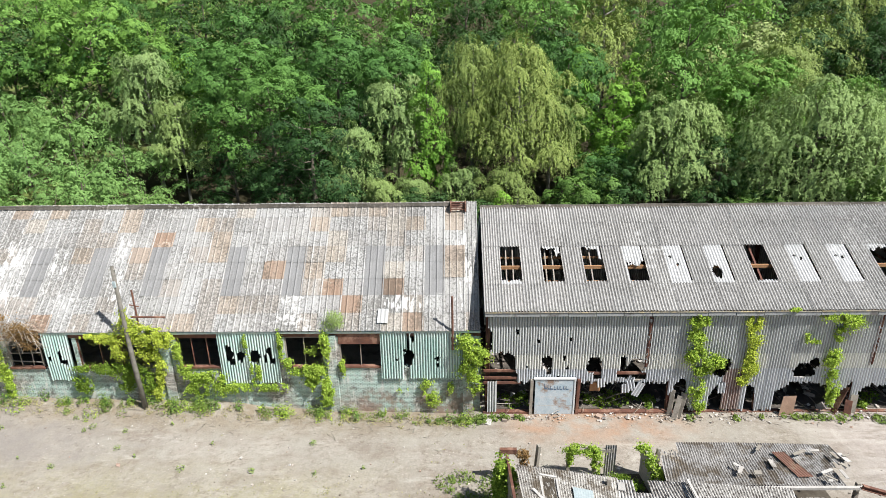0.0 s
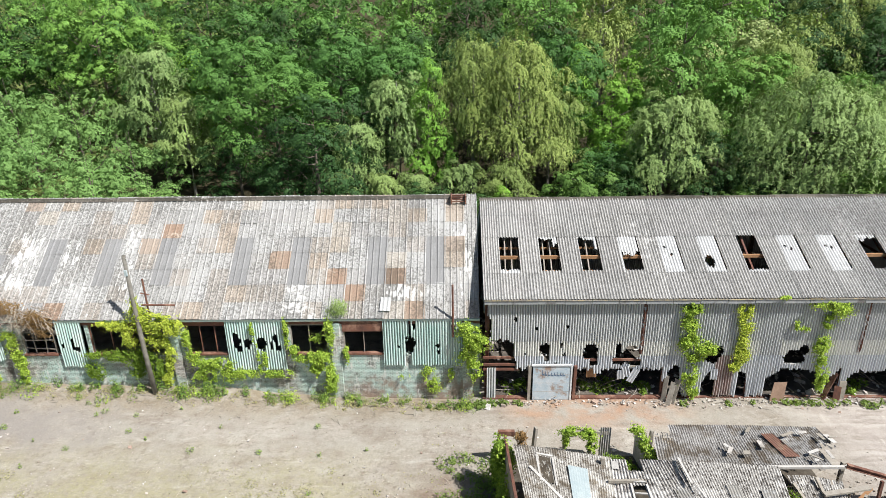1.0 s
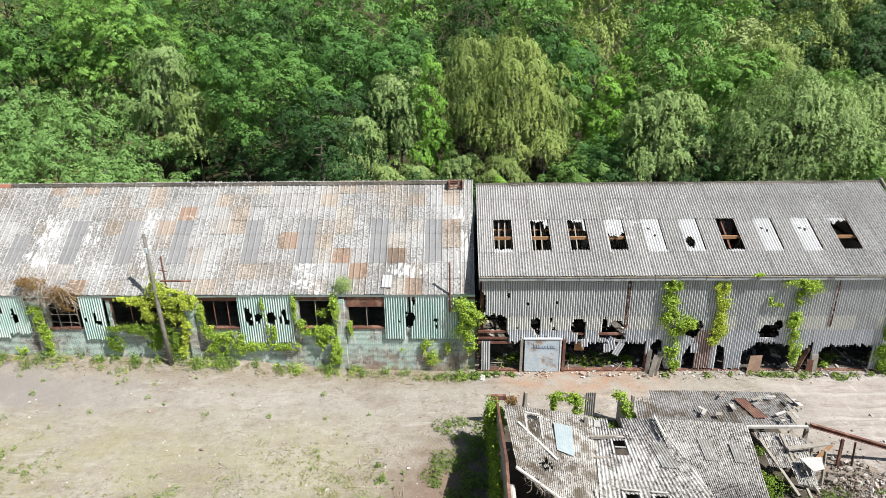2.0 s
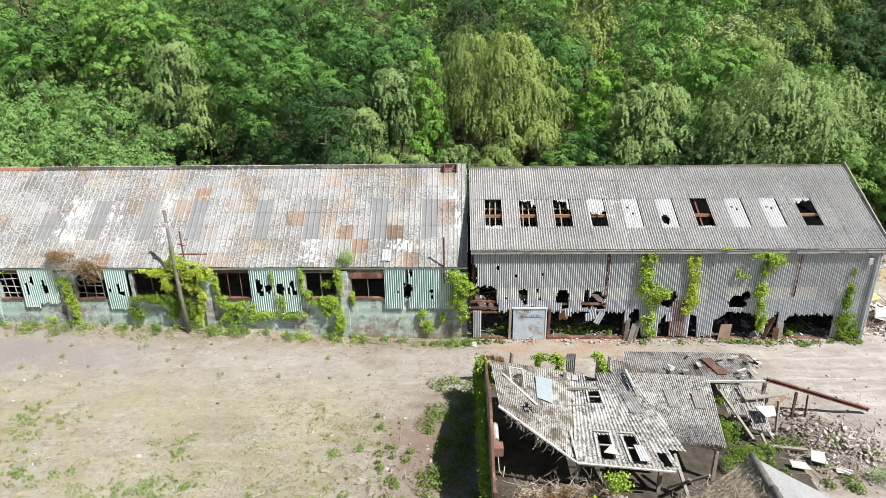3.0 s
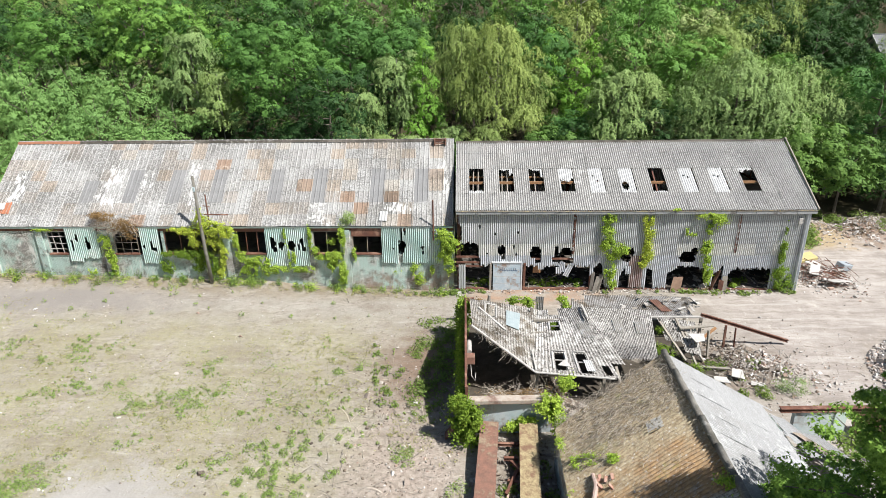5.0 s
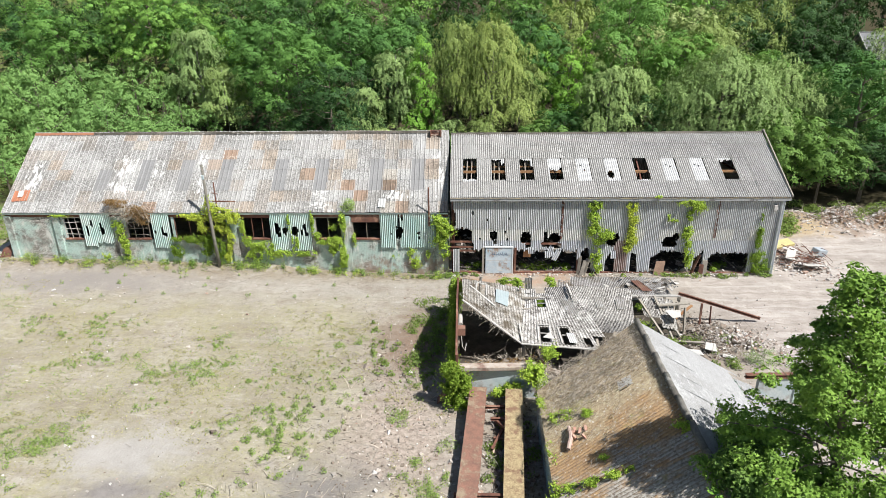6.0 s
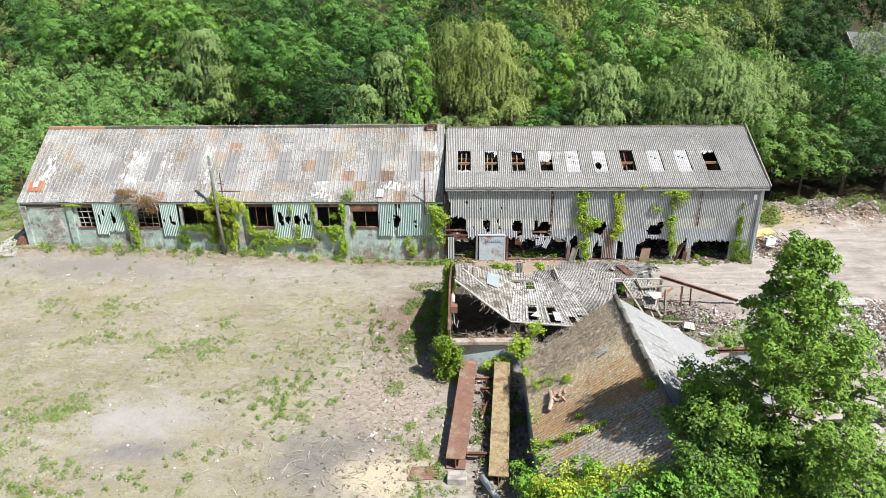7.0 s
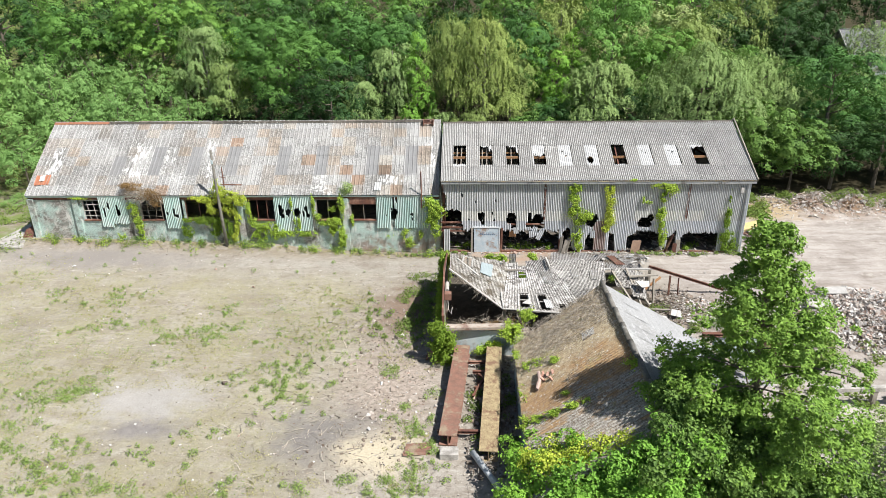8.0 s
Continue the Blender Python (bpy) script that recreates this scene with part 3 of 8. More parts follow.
def rib(pitch, amp):
    """Wide flats with a raised roll at every pitch."""
    def f(u):
        d = np.abs((u / pitch + 0.5) % 1.0 - 0.5) * pitch
        return amp * np.clip(1.0 - d / (0.17 * pitch), 0, 1)
    return f


def largest(grid):
    """The largest connected field of a grid of booleans."""
    seen, best = np.zeros(grid.shape, bool), []
    for start in zip(*np.nonzero(grid)):
        if seen[start]:
            continue
        seen[start] = True
        field = [start]
        for r, c in field:
            for p in ((r + 1, c), (r - 1, c), (r, c + 1), (r, c - 1)):
                if 0 <= p[0] < grid.shape[0] and 0 <= p[1] < grid.shape[1] and grid[p] and not seen[p]:
                    seen[p] = True
                    field.append(p)
        best = max(best, field, key=len)
    out = np.zeros(grid.shape, bool)
    for p in best:
        out[p] = True
    return out


def sheet_mesh(name, mat, u0, u1, v0, v1, prof, du, dv, keep=None, sag=0.0, smooth=True, one=False):
    """A profiled sheet: u across, v along, height from prof; keep(u, v) tells which small faces are left."""
    us = np.linspace(u0, u1, max(2, int(round((u1 - u0) / du)) + 1))
    vs = np.linspace(v0, v1, max(2, int(round((v1 - v0) / dv)) + 1))
    U, V = np.meshgrid(us, vs)
    W = prof(U)
    if sag:
        W = W + sag * np.sin(U * 1.7 + V * 0.8) * 0.5 + sag * 0.5 * np.sin(V * 2.3 + U * 0.6)
    verts = np.stack([U, V, W], -1).reshape(-1, 3)
    nu, nv = len(us), len(vs)
    i = (np.arange(nv - 1)[:, None] * nu + np.arange(nu - 1)[None, :])
    quads = np.stack([i, i + 1, i + 1 + nu, i + nu], -1).reshape(-1, 4)
    if keep is not None:
        cu, cv = verts[quads].mean(1)[:, 0], verts[quads].mean(1)[:, 1]
        left = np.array([bool(keep(a, b)) for a, b in zip(cu, cv)])
        if one:
            left = largest(left.reshape(nv - 1, nu - 1)).ravel()
        quads = quads[left]
        used = np.unique(quads)
        remap = np.zeros(len(verts), int)
        remap[used] = np.arange(len(used))
        verts, quads = verts[used], remap[quads]
    return mesh_of(name, verts, quads, mat, smooth)


def ragged(u, v, f=3.0, seed=0.0):
    return noise.noise((u * f, v * f, seed)) + 0.5 * noise.noise((u * f * 2.7, v * f * 2.7, seed + 5))


def slope_frame(eave, ridge, x=0.0):
    """X along the eave, Y up the slope, Z out of the roof. eave, ridge: (y, z)."""
    d = Vector((0, ridge[0] - eave[0], ridge[1] - eave[1])).normalized()
    n = Vector((1, 0, 0)).cross(d)
    return Matrix(((1, d.x, n.x, x), (0, d.y, n.y, eave[0]), (0, d.z, n.z, eave[1]), (0, 0, 0, 1)))


WALL = Matrix(((1, 0, 0, 0), (0, 0, -1, 0), (0, 1, 0, 0), (0, 0, 0, 1)))  # sheet coordinates to an upright wall that faces the camera


def cards(points, normals, size, rng, long=1.6, jitter=0.5, droop=0.0):
    """Leaves: a folded diamond at each point, facing about its normal."""
    n = len(points)
    nn = normals + rng.normal(0, jitter, (n, 3))
    nn /= np.linalg.norm(nn, axis=1)[:, None] + 1e-9
    ref = rng.normal(0, 1, (n, 3))
    ref[:, 2] -= droop
    t = np.cross(nn, np.cross(ref, nn))
    t /= np.linalg.norm(t, axis=1)[:, None] + 1e-9
    b = np.cross(nn, t)
    sz = (size * rng.uniform(0.6, 1.35, n))[:, None]
    c = np.stack([points - t * sz * long / 2, points + b * sz / 2 + nn * sz * 0.15, points + t * sz * long / 2, points - b * sz / 2 + nn * sz * 0.15], 1)
    return c.reshape(-1, 3), np.arange(4 * n).reshape(-1, 4)


def sprigs(points, normals, size, rng, long=1.5, jitter=0.5, droop=0.0):
    """Small three-cornered leaf sprigs for trees farther off."""
    n = len(points)
    nn = normals + rng.normal(0, jitter, (n, 3))
    nn /= np.linalg.norm(nn, axis=1)[:, None] + 1e-9
    ref = rng.normal(0, 1, (n, 3))
    ref[:, 2] -= droop
    t = np.cross(nn, np.cross(ref, nn))
    t /= np.linalg.norm(t, axis=1)[:, None] + 1e-9
    b = np.cross(nn, t)
    sz = (size * rng.uniform(0.6, 1.4, n))[:, None]
    c = np.stack([points + b * sz / 2 - t * sz * long / 3, points - b * sz / 2 - t * sz * long / 3, points + t * sz * long * 2 / 3], 1)
    return c.reshape(-1, 3), np.arange(3 * n).reshape(-1, 3)


def leaves(name, points, normals, size, mat, rng, parent=None, long=1.6, jitter=0.5, droop=0.0, label=""):
    v, f = cards(np.asarray(points, float), np.asarray(normals, float), size, rng, long, jitter, droop)
    return child(name, mesh_of(name, v, f, mat), parent, None, label)


def blob_points(blobs, n, rng, shell=0.35, flat=1.0):
    """Points near the surface of a heap of balls (x, y, z, r), with their outward ways."""
    blobs = np.asarray(blobs, float)
    w = blobs[:, 3] ** 2
    k = rng.choice(len(blobs), n, p=w / w.sum())
    d = rng.normal(0, 1, (n, 3))
    d[:, 2] = np.where(d[:, 2] < 0, d[:, 2] * np.where(rng.random(n) < 0.5, -1, 1), d[:, 2])
    d /= np.linalg.norm(d, axis=1)[:, None]
    r = 1 - shell * rng.random(n) ** 1.6
    bump = 1 + 0.16 * np.sin(d[:, 0] * 7 + k) * np.cos(d[:, 1] * 6 + 2 * k) + 0.12 * np.sin(d[:, 2] * 9 + k * 1.7)
    p = blobs[k, :3] + d * (blobs[k, 3] * r * bump)[:, None] * np.array([1, 1, flat])
    return p, d


# ---- the ground ----
def step(a, b, v):
    t = np.clip((v - a) / (b - a), 0, 1)
    return t * t * (3 - 2 * t)


def ground_height(x, y):
    x, y = np.asarray(x, float), np.asarray(y, float)
    z = 0.03 * np.clip(-x - 5, 0, 26) * step(12, 21, y)
    z = z - 0.22 * step(-9, -1, x) * step(1.6, -0.5, x) * step(20, 22.5, y)
    z = z + 0.05 * np.sin(x * 0.7 + 1) * np.sin(y * 0.53) + 0.03 * np.sin(x * 1.9 + y * 1.3) + 0.02 * np.sin(x * 3.7 - y * 2.9)
    z = z + 0.28 * step(21.2, 22.5, y) * step(27, 25, y) * step(-8, -12, x) * step(-34, -31, x)
    z = z + 10.5 * step(40, 95, y) + 17 * step(88, 150, y) + 0.5 * step(35, 40, y)
    z = z + 1.1 * np.exp(-((x - 36) / 6) ** 2 - ((y - 33) / 2.6) ** 2) * (1 + 0.3 * np.sin(x * 1.7))
    z = z + 0.5 * np.exp(-((x - 29) / 2.5) ** 2 - ((y - 33) / 2.5) ** 2)
    inside = step(0.9, 1.4, x) * step(24.6, 24.1, x) * step(22.0, 22.4, y) * step(35.2, 34.8, y)
    return z * (1 - inside)


def gz(x, y):
    return float(ground_height(x, y))


def build_ground():
    xs = np.concatenate([[-900, -500, -300, -180, -120, -90, -70, -60], np.arange(-52, 52.1, 0.55), [60, 70, 90, 120, 180, 300, 500, 900]])
    ys = np.concatenate([[-900, -500, -250, -120, -70, -45, -30], np.arange(-20, 46.1, 0.55), np.arange(50, 120, 6), [140, 180, 260, 400, 600, 900]])
    X, Y = np.meshgrid(xs, ys)
    Z = ground_height(X, Y)
    fine = (np.abs(X) < 52) & (Y > -20) & (Y < 46)
    Z = Z + np.where(fine, RNG.normal(0, 0.012, X.shape), 0)
    nx, ny = len(xs), len(ys)
    i = np.arange(ny - 1)[:, None] * nx + np.arange(nx - 1)[None, :]
    q = np.stack([i, i + 1, i + 1 + nx, i + nx], -1).reshape(-1, 4)
    ob = new("ground", mesh_of("ground", np.stack([X, Y, Z], -1).reshape(-1, 3), q, GROUND, True))
    tagged(ob, "dry trodden yard soil with dust, ash and thin grass", "ground", kind="structure")


build_ground()

# ---- the brick workshop ----
LE, LR = (22.80, 4.50), (28.47, 8.95)
LX0, LX1 = -30.6, 1.15
shop = thing("brick_workshop", "long derelict painted-brick workshop with ribbed cement-sheet roof", "building", at=(0, 0, 0))
PIERS = [-30.35, -26.85, -22.35, -14.05, -6.0, 0.55]
OPEN = [(-26.4, -23.0), (-21.85, -18.55), (-18.35, -14.6), (-13.5, -8.6), (-8.25, -6.4), (-5.62, -0.25)]
SILL, HEAD = 2.4, 4.1


def brick_front():
    s = Solid()
    s.box(LX0 + 0.05, LX1, 22.95, 23.2, -0.8, SILL)
    x = LX0 + 0.05
    for a, b in OPEN + [(LX1, LX1)]:
        if a - x > 0.05:
            s.box(x, a, 22.95, 23.2, SILL, HEAD)
        x = b
    wall = s.part("front_wall", BRICK, shop, "weathered painted brick wall with peeling mint paint")
    for p in PIERS:
        q = Solid()
        q.box(p - 0.24, p + 0.24, 22.80, 22.948, -0.8, 4.2, 0.012)
        q.part("pier", BRICK, shop, "brick pier")
    b = Solid()
    b.box(LX0 + 0.05, LX1, 22.96, 23.19, HEAD, 4.42)
    b.part("lintel", RUST, shop, "rusty steel lintel beam under the eave")
    f = Solid()
    f.box(LX0, LX1, 22.82, 22.9, 4.33, 4.44, 0.008)
    f.part("eave_board", MINT, shop, "mint painted eave board")
    g = Solid()
    g.poly([(LX0 + 0.05, 23.2, -0.8), (LX0 + 0.05, 34.0, -0.8), (LX0 + 0.05, 34.0, 4.3), (LX0 + 0.05, 28.47, 8.75), (LX0 + 0.05, 23.2, 4.6)], 0.22)
    g.part("gable_wall", BRICK, shop, "brick gable wall")
    k = Solid()
    k.box(LX0 + 0.3, LX1, 33.85, 34.08, -0.8, 4.4)
    k.part("back_wall", BRICK, shop, "brick back wall")
    k = Solid()
    k.poly([(LX1 - 0.2, 23.2, -0.2), (LX1 - 0.2, 33.8, -0.2), (LX1 - 0.2, 33.8, 4.3), (LX1 - 0.2, 28.47, 8.7), (LX1 - 0.2, 23.2, 4.5)], 0.2)
    k.part("party_wall", BRICK, shop, "brick dividing wall")
    k = Solid()
    k.box(LX0 + 0.3, LX1 - 0.2, 23.2, 33.85, -0.7, 0.85)
    k.part("floor_slab", CONCRETE, shop, "dark littered workshop floor")
    return wall


brick_front()


def shop_window(x0, x1, cols, rows, mat, sill_mat):
    w = Solid()
    w.box(x0, x1, 22.99, 23.05, HEAD - 0.06, HEAD - 0.002)
    w.box(x0, x0 + 0.06, 22.99, 23.05, SILL + 0.07, HEAD - 0.06)
    w.box(x1 - 0.06, x1, 22.99, 23.05, SILL + 0.07, HEAD - 0.06)
    win = w.part("window", mat, shop, "broken steel window without glass")
    for k in range(1, cols):
        x = x0 + (x1 - x0) * k / cols
        b = Solid()
        b.beam((x, 23.02, SILL + 0.07), (x + RNG.uniform(-0.12, 0.12) * (rows > 1), 23.02, HEAD - 0.06), 0.034, 0.034)
        b.part("glazing_bar", mat, win)
    for k in range(1, rows):
        z = SILL + (HEAD - SILL) * k / rows
        b = Solid()
        b.beam((x0 + 0.06, 23.02, z), (x1 - 0.06, 23.02, z + RNG.uniform(-0.1, 0.1)), 0.035, 0.035)
        b.part("glazing_bar", mat, win)
    s = Solid()
    s.box(x0 - 0.05, x1 + 0.05, 22.88, 23.1, SILL + 0.004, SILL + 0.12, 0.015)
    s.part("sill", sill_mat, win, "rusty sill")


for x0, x1, c, r, mm in ((-26.4, -25.0, 3, 4, WHITE_BOARD), (-21.85, -20.2, 3, 4, WOOD), (-18.35, -16.2, 2, 1, RUST), (-13.5, -11.3, 3, 1, RUST), (-8.25, -6.4, 2, 1, WOOD), (-5.62, -3.6, 2, 1, WOOD)):
    shop_window(x0, x1, c, r, mm, RUST)
q = Solid()
q.box(-5.65, -3.6, 22.9, 22.98, 3.72, 4.3, 0.01)
q.part("lintel_plate", RUST, shop, "rusty lintel plate")

# loose mint-green sheets hung over the openings
def hung_sheet(x0, x1, z0, z1, holes=(), lean=0.0, y=22.84, seed=1.0, mat=None, name="wall_sheet"):
    def keep(u, v):
        w = 0.6 * round(u / 0.13) * 0.13 + 0.4 * u
        if v < z0 + 0.05 + 0.1 * ragged(w, 0, 4, seed):
            return False
        return not any(((w - a) / ra) ** 2 + ((v - b) / rb) ** 2 < 1 + 0.9 * ragged(w, v * 0.6, 6, seed) for a, b, ra, rb in holes)
    me = sheet_mesh(name, mat or MINT, x0, x1, z0, z1, wave(0.13, 0.042), 0.0217, 0.06, keep, 0.02)
    ob = child(name, me, shop, Matrix.Translation((0, y, 0)) @ WALL, "mint-green corrugated sheet with torn holes")
    return ob


hung_sheet(-25.05, -24.05, 1.9, 4.4, [(-24.7, 3.1, 0.1, 0.4), (-24.35, 3.6, 0.08, 0.3)], seed=2)
hung_sheet(-24.08, -22.85, 2.15, 4.38, [(-23.6, 3.1, 0.2, 0.28), (-23.7, 3.4, 0.08, 0.3)], seed=3)
hung_sheet(-19.92, -18.6, 1.78, 4.4, [(-19.2, 3.1, 0.1, 0.3), (-19.05, 2.85, 0.14, 0.15), (-19.75, 3.05, 0.07, 0.1)], seed=4)
hung_sheet(-11.42, -8.55, 1.56, 4.4, [(-10.95, 3.3, 0.16, 0.42), (-10.9, 2.85, 0.16, 0.2), (-10.4, 3.15, 0.2, 0.22), (-10.35, 2.95, 0.12, 0.2), (-9.72, 3.1, 0.22, 0.42), (-9.2, 3.0, 0.1, 0.25), (-9.0, 3.3, 0.1, 0.45), (-8.9, 2.85, 0.16, 0.2)], seed=5)
hung_sheet(-3.62, -2.35, 1.8, 4.38, [(-2.42, 3.0, 0.14, 0.5), (-2.35, 2.15, 0.2, 0.4), (-2.9, 2.9, 0.06, 0.08)], seed=6)
hung_sheet(-2.25, 0.25, 1.8, 4.38, [(-2.25, 3.05, 0.2, 0.45), (-0.95, 2.95, 0.08, 0.12), (-0.9, 2.6, 0.1, 0.12), (-2.1, 4.2, 0.1, 0.3)], seed=7)

# roof of the workshop, sheet by sheet
roof_l = Solid().beam((LX0 + 0.3, LR[0], LR[1] - 0.1), (LX1 - 0.25, LR[0], LR[1] - 0.1), 0.08, 0.16).part("roof", WOOD, shop, "ribbed cement-sheet roof, patched grey, white and rust")
for sy in (0.8, 2.4, 4.0, 5.6, 7.0):
    fy, fz = LE[0] + sy * 0.787, LE[1] + sy * 0.617
    Solid().box(LX0 + 0.3, LX1 - 0.25, fy - 0.05, fy + 0.05, fz - 0.24, fz - 0.09).part("purlin", WOOD, roof_l)
TRAF = rib(0.3387, 0.05)
rows_l = [0.0, 0.95, 1.9, 2.83, 3.77, 4.7, 5.62, 6.5]
ML = slope_frame(LE, LR)
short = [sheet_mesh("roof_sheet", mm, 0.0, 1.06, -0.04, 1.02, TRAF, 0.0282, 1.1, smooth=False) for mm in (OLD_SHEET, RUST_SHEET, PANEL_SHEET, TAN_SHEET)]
RUSTY = {(-10, 3), (-7, 2), (-6, 1), (-1, 4), (-4, 2), (-3, 0), (-16, 5), (-17, 4), (-21, 0), (-24, 7)}
PANEL = (-22, -19, -16, -12, -9, -5, -2, -25)
for c in range(-31, 1):
    for r, s0 in enumerate(rows_l):
        kind = 0
        if c in PANEL and r in (2, 3, 4) and not (c == -25 and r == 4):
            kind = 2
        if c == -10 and r == 3 or (c, r) in RUSTY and kind == 0:
            kind = 1
        if kind == 0 and RNG.random() < (0.34 if r > 5 else 0.12 if c > -15 else 0.05):
            kind = 3
        m = ML @ pose(c + 0.4, s0 + RNG.uniform(-0.02, 0.02), 0.028 + RNG.uniform(-0.006, 0.008), -0.8 + RNG.uniform(-0.3, 0.3), RNG.uniform(-0.2, 0.2), RNG.uniform(-0.35, 0.35))
        if c == 0:
            m = m @ Matrix.Diagonal((0.68, 1, 1, 1))
        if r == 7:
            m = m @ Matrix.Diagonal((1, 0.86, 1, 1))
        child("roof_sheet", short[kind], roof_l, m)
me = sheet_mesh("patch_sheet", plain("orange_patch", (0.42, 0.17, 0.09), (0.36, 0.15, 0.09), 3), 0, 1.1, 0, 0.95, TRAF, 0.0282, 1.0, lambda u, v: True, smooth=False)
child("patch_sheet", me, roof_l, ML @ pose(-30.15, 0.9, 0.075, -1.0, 0, 4), "orange patch sheet")
me = sheet_mesh("patch_sheet", LIGHT_SHEET, 0, 0.4, 0, 0.55, wave(0.2, 0.02), 0.03, 0.6)
child("patch_sheet", me, roof_l, ML @ pose(-29.8, 1.25, 0.14, -1.0, 0, 8), "white scrap of sheet")
child("patch_sheet", sheet_mesh("patch_sheet", LIGHT_SHEET, 0, 0.5, 0, 0.75, wave(0.2, 0.02), 0.03, 0.8), roof_l, ML @ pose(-3.75, 0.35, 0.12, -1.0, 0, -3), "white scrap of sheet")
back = sheet_mesh("back_slope", OLD_SHEET, LX0, LX1, 0, 7.2, TRAF, 0.0565, 1.2, smooth=False)
child("back_slope", back, roof_l, slope_frame((34.1, 4.5), (28.47, 8.95)))


def ridge_cap(x0, x1, y, z, mat, parent, name="ridge_cap", n=1.2):
    x, k = x0, 0
    while x < x1 - 0.05:
        e = min(x + n, x1)
        v, f = [], []
        dip = 0.012 * math.sin(7.3 * k)
        for xx in (x - 0.03, e + 0.03):
            for a, (dy, dz) in enumerate(((-0.17, -0.13), (-0.11, -0.06), (-0.04, 0.02), (0.04, 0.02), (0.11, -0.06), (0.17, -0.13))):
                v.append((xx, y + dy, z + dz + 0.008 * (k % 2) + dip))
        f = [(a, a + 1, a + 7, a + 6) for a in range(5)]
        child(name, mesh_of(name, v, f, mat), parent)
        x, k = e, k + 1


ridge_cap(-26.0, LX1 - 0.9, LR[0], LR[1] + 0.08, CAP, roof_l)
ridge_cap(LX0, -26.05, LR[0], LR[1] + 0.07, plain("terracotta_ridge", (0.36, 0.16, 0.09), (0.28, 0.13, 0.08), 3), roof_l, "terracotta_cap")
v = Solid()
for k in range(4):
    v.box(-0.2, 0.5, LR[0] - 0.5 + k * 0.13, LR[0] - 0.44 + k * 0.13, 8.8 + k * 0.08, 8.86 + k * 0.08)
v.box(-0.26, -0.2, LR[0] - 0.55, LR[0] + 0.1, 8.7, 9.14)
v.box(0.5, 0.56, LR[0] - 0.55, LR[0] + 0.1, 8.7, 9.14)
v.part("ridge_vent", RUST, shop, "rusty open ridge vent with slats")
p = Solid()
p.tube([(-0.17, 22.72, 3.5), (-0.17, 22.72, 6.3)], [0.055, 0.05], 8)
p.box(-0.25, -0.09, 22.7, 22.98, 4.05, 4.12)
p.part("flue_pipe", RUST, shop, "rusty vertical flue pipe")

# ---- the corrugated warehouse ----
RE, RR = (22.215, 5.7), (28.22, 8.83)
RX0, RX1 = 1.32, 24.12
ware = thing("corrugated_warehouse", "derelict steel-framed warehouse clad in corrugated sheets, open and torn below", "building", at=(0, 0.18, 0))
roof_r = Solid().beam((RX0 + 0.2, RR[0], RR[1] - 0.12), (RX1 - 0.2, RR[0], RR[1] - 0.12), 0.08, 0.16).part("roof", WOOD, ware, "grey corrugated roof with broken rooflights, on timber purlins")
for sy in (0.25, 2.75, 4.5, 6.3):
    fy = RE[0] + sy * 0.895
    fz = RE[1] + (fy - RE[0]) * (RR[1] - RE[1]) / (RR[0] - RE[0]) - 0.17
    for yy in (fy, 2 * RR[0] - fy):
        Solid().beam((RX0 + 0.2, yy, fz), (RX1 - 0.2, yy, fz), 0.1, 0.16).part("purlin", WARM_WOOD, roof_r)
BIG = wave(1.0 / 7, 0.036)
DEEP = wave(0.125, 0.034)
MR = slope_frame(RE, RR)
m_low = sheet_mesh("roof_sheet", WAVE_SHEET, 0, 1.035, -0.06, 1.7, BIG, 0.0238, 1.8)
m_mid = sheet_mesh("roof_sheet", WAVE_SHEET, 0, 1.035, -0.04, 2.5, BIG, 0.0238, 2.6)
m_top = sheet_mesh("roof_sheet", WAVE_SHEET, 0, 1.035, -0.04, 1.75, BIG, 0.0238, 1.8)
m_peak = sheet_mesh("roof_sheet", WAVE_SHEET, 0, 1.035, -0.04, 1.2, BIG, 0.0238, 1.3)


def light_sheet(k):
    def keep(u, v):
        r = 0.28 * ragged(u + k, v, 3.4, k * 3.1)
        if k in (0, 1, 2, 6, 9):
            top = {0: 2.42, 1: 2.15, 2: 2.25, 6: 2.4, 9: 2.05}[k]
            return v > top + r * 1.1 or (v < (0.2 if k < 2 else 0.1) + 0.25 * r) or (k == 1 and u > 0.72 and v > 1.75 + r) or (k == 2 and u > 0.8 and v > 1.5)
        if k == 3:
            return v > 1.15 + 1.6 * r or u < 0.1
        if k == 5:
            return ((u - 0.32) / 0.22) ** 2 + ((v - 0.62) / 0.36) ** 2 > 1 + 2 * r
        return min(abs(u - 0.3) + abs(v - 1.6), abs(u - 0.55) + abs(v - 0.7 - 0.1 * k)) > 0.09
    return sheet_mesh("rooflight_sheet", LIGHT_SHEET, 0.03, 0.95, -0.02, 2.38, BIG, 0.0242, 0.08, keep, one=True)


for c in range(23):
    x = 1.17 + c + (0.14 if c == 0 else 0.0)
    j = lambda: (RNG.uniform(-0.01, 0.01), RNG.uniform(-0.005, 0.006), RNG.uniform(-0.25, 0.25))
    for row, (me, s0) in enumerate(((m_low, 0.0), (m_mid, 1.57), (m_top, 3.95), (m_peak, 5.55))):
        a, b, g = j()
        m = MR @ pose(x, s0 + a, 0.025 + b + 0.004 * (c % 2), -0.55, 0, g)
        if row == 1 and c % 2 == 1 and c < 20:
            child("rooflight_sheet", light_sheet((c - 1) // 2), roof_r, m, "dirty white rooflight sheet")
            continue
        child("roof_sheet", me, roof_r, m @ Matrix.Diagonal((0.86, 1, 1, 1)) if c == 0 else m)
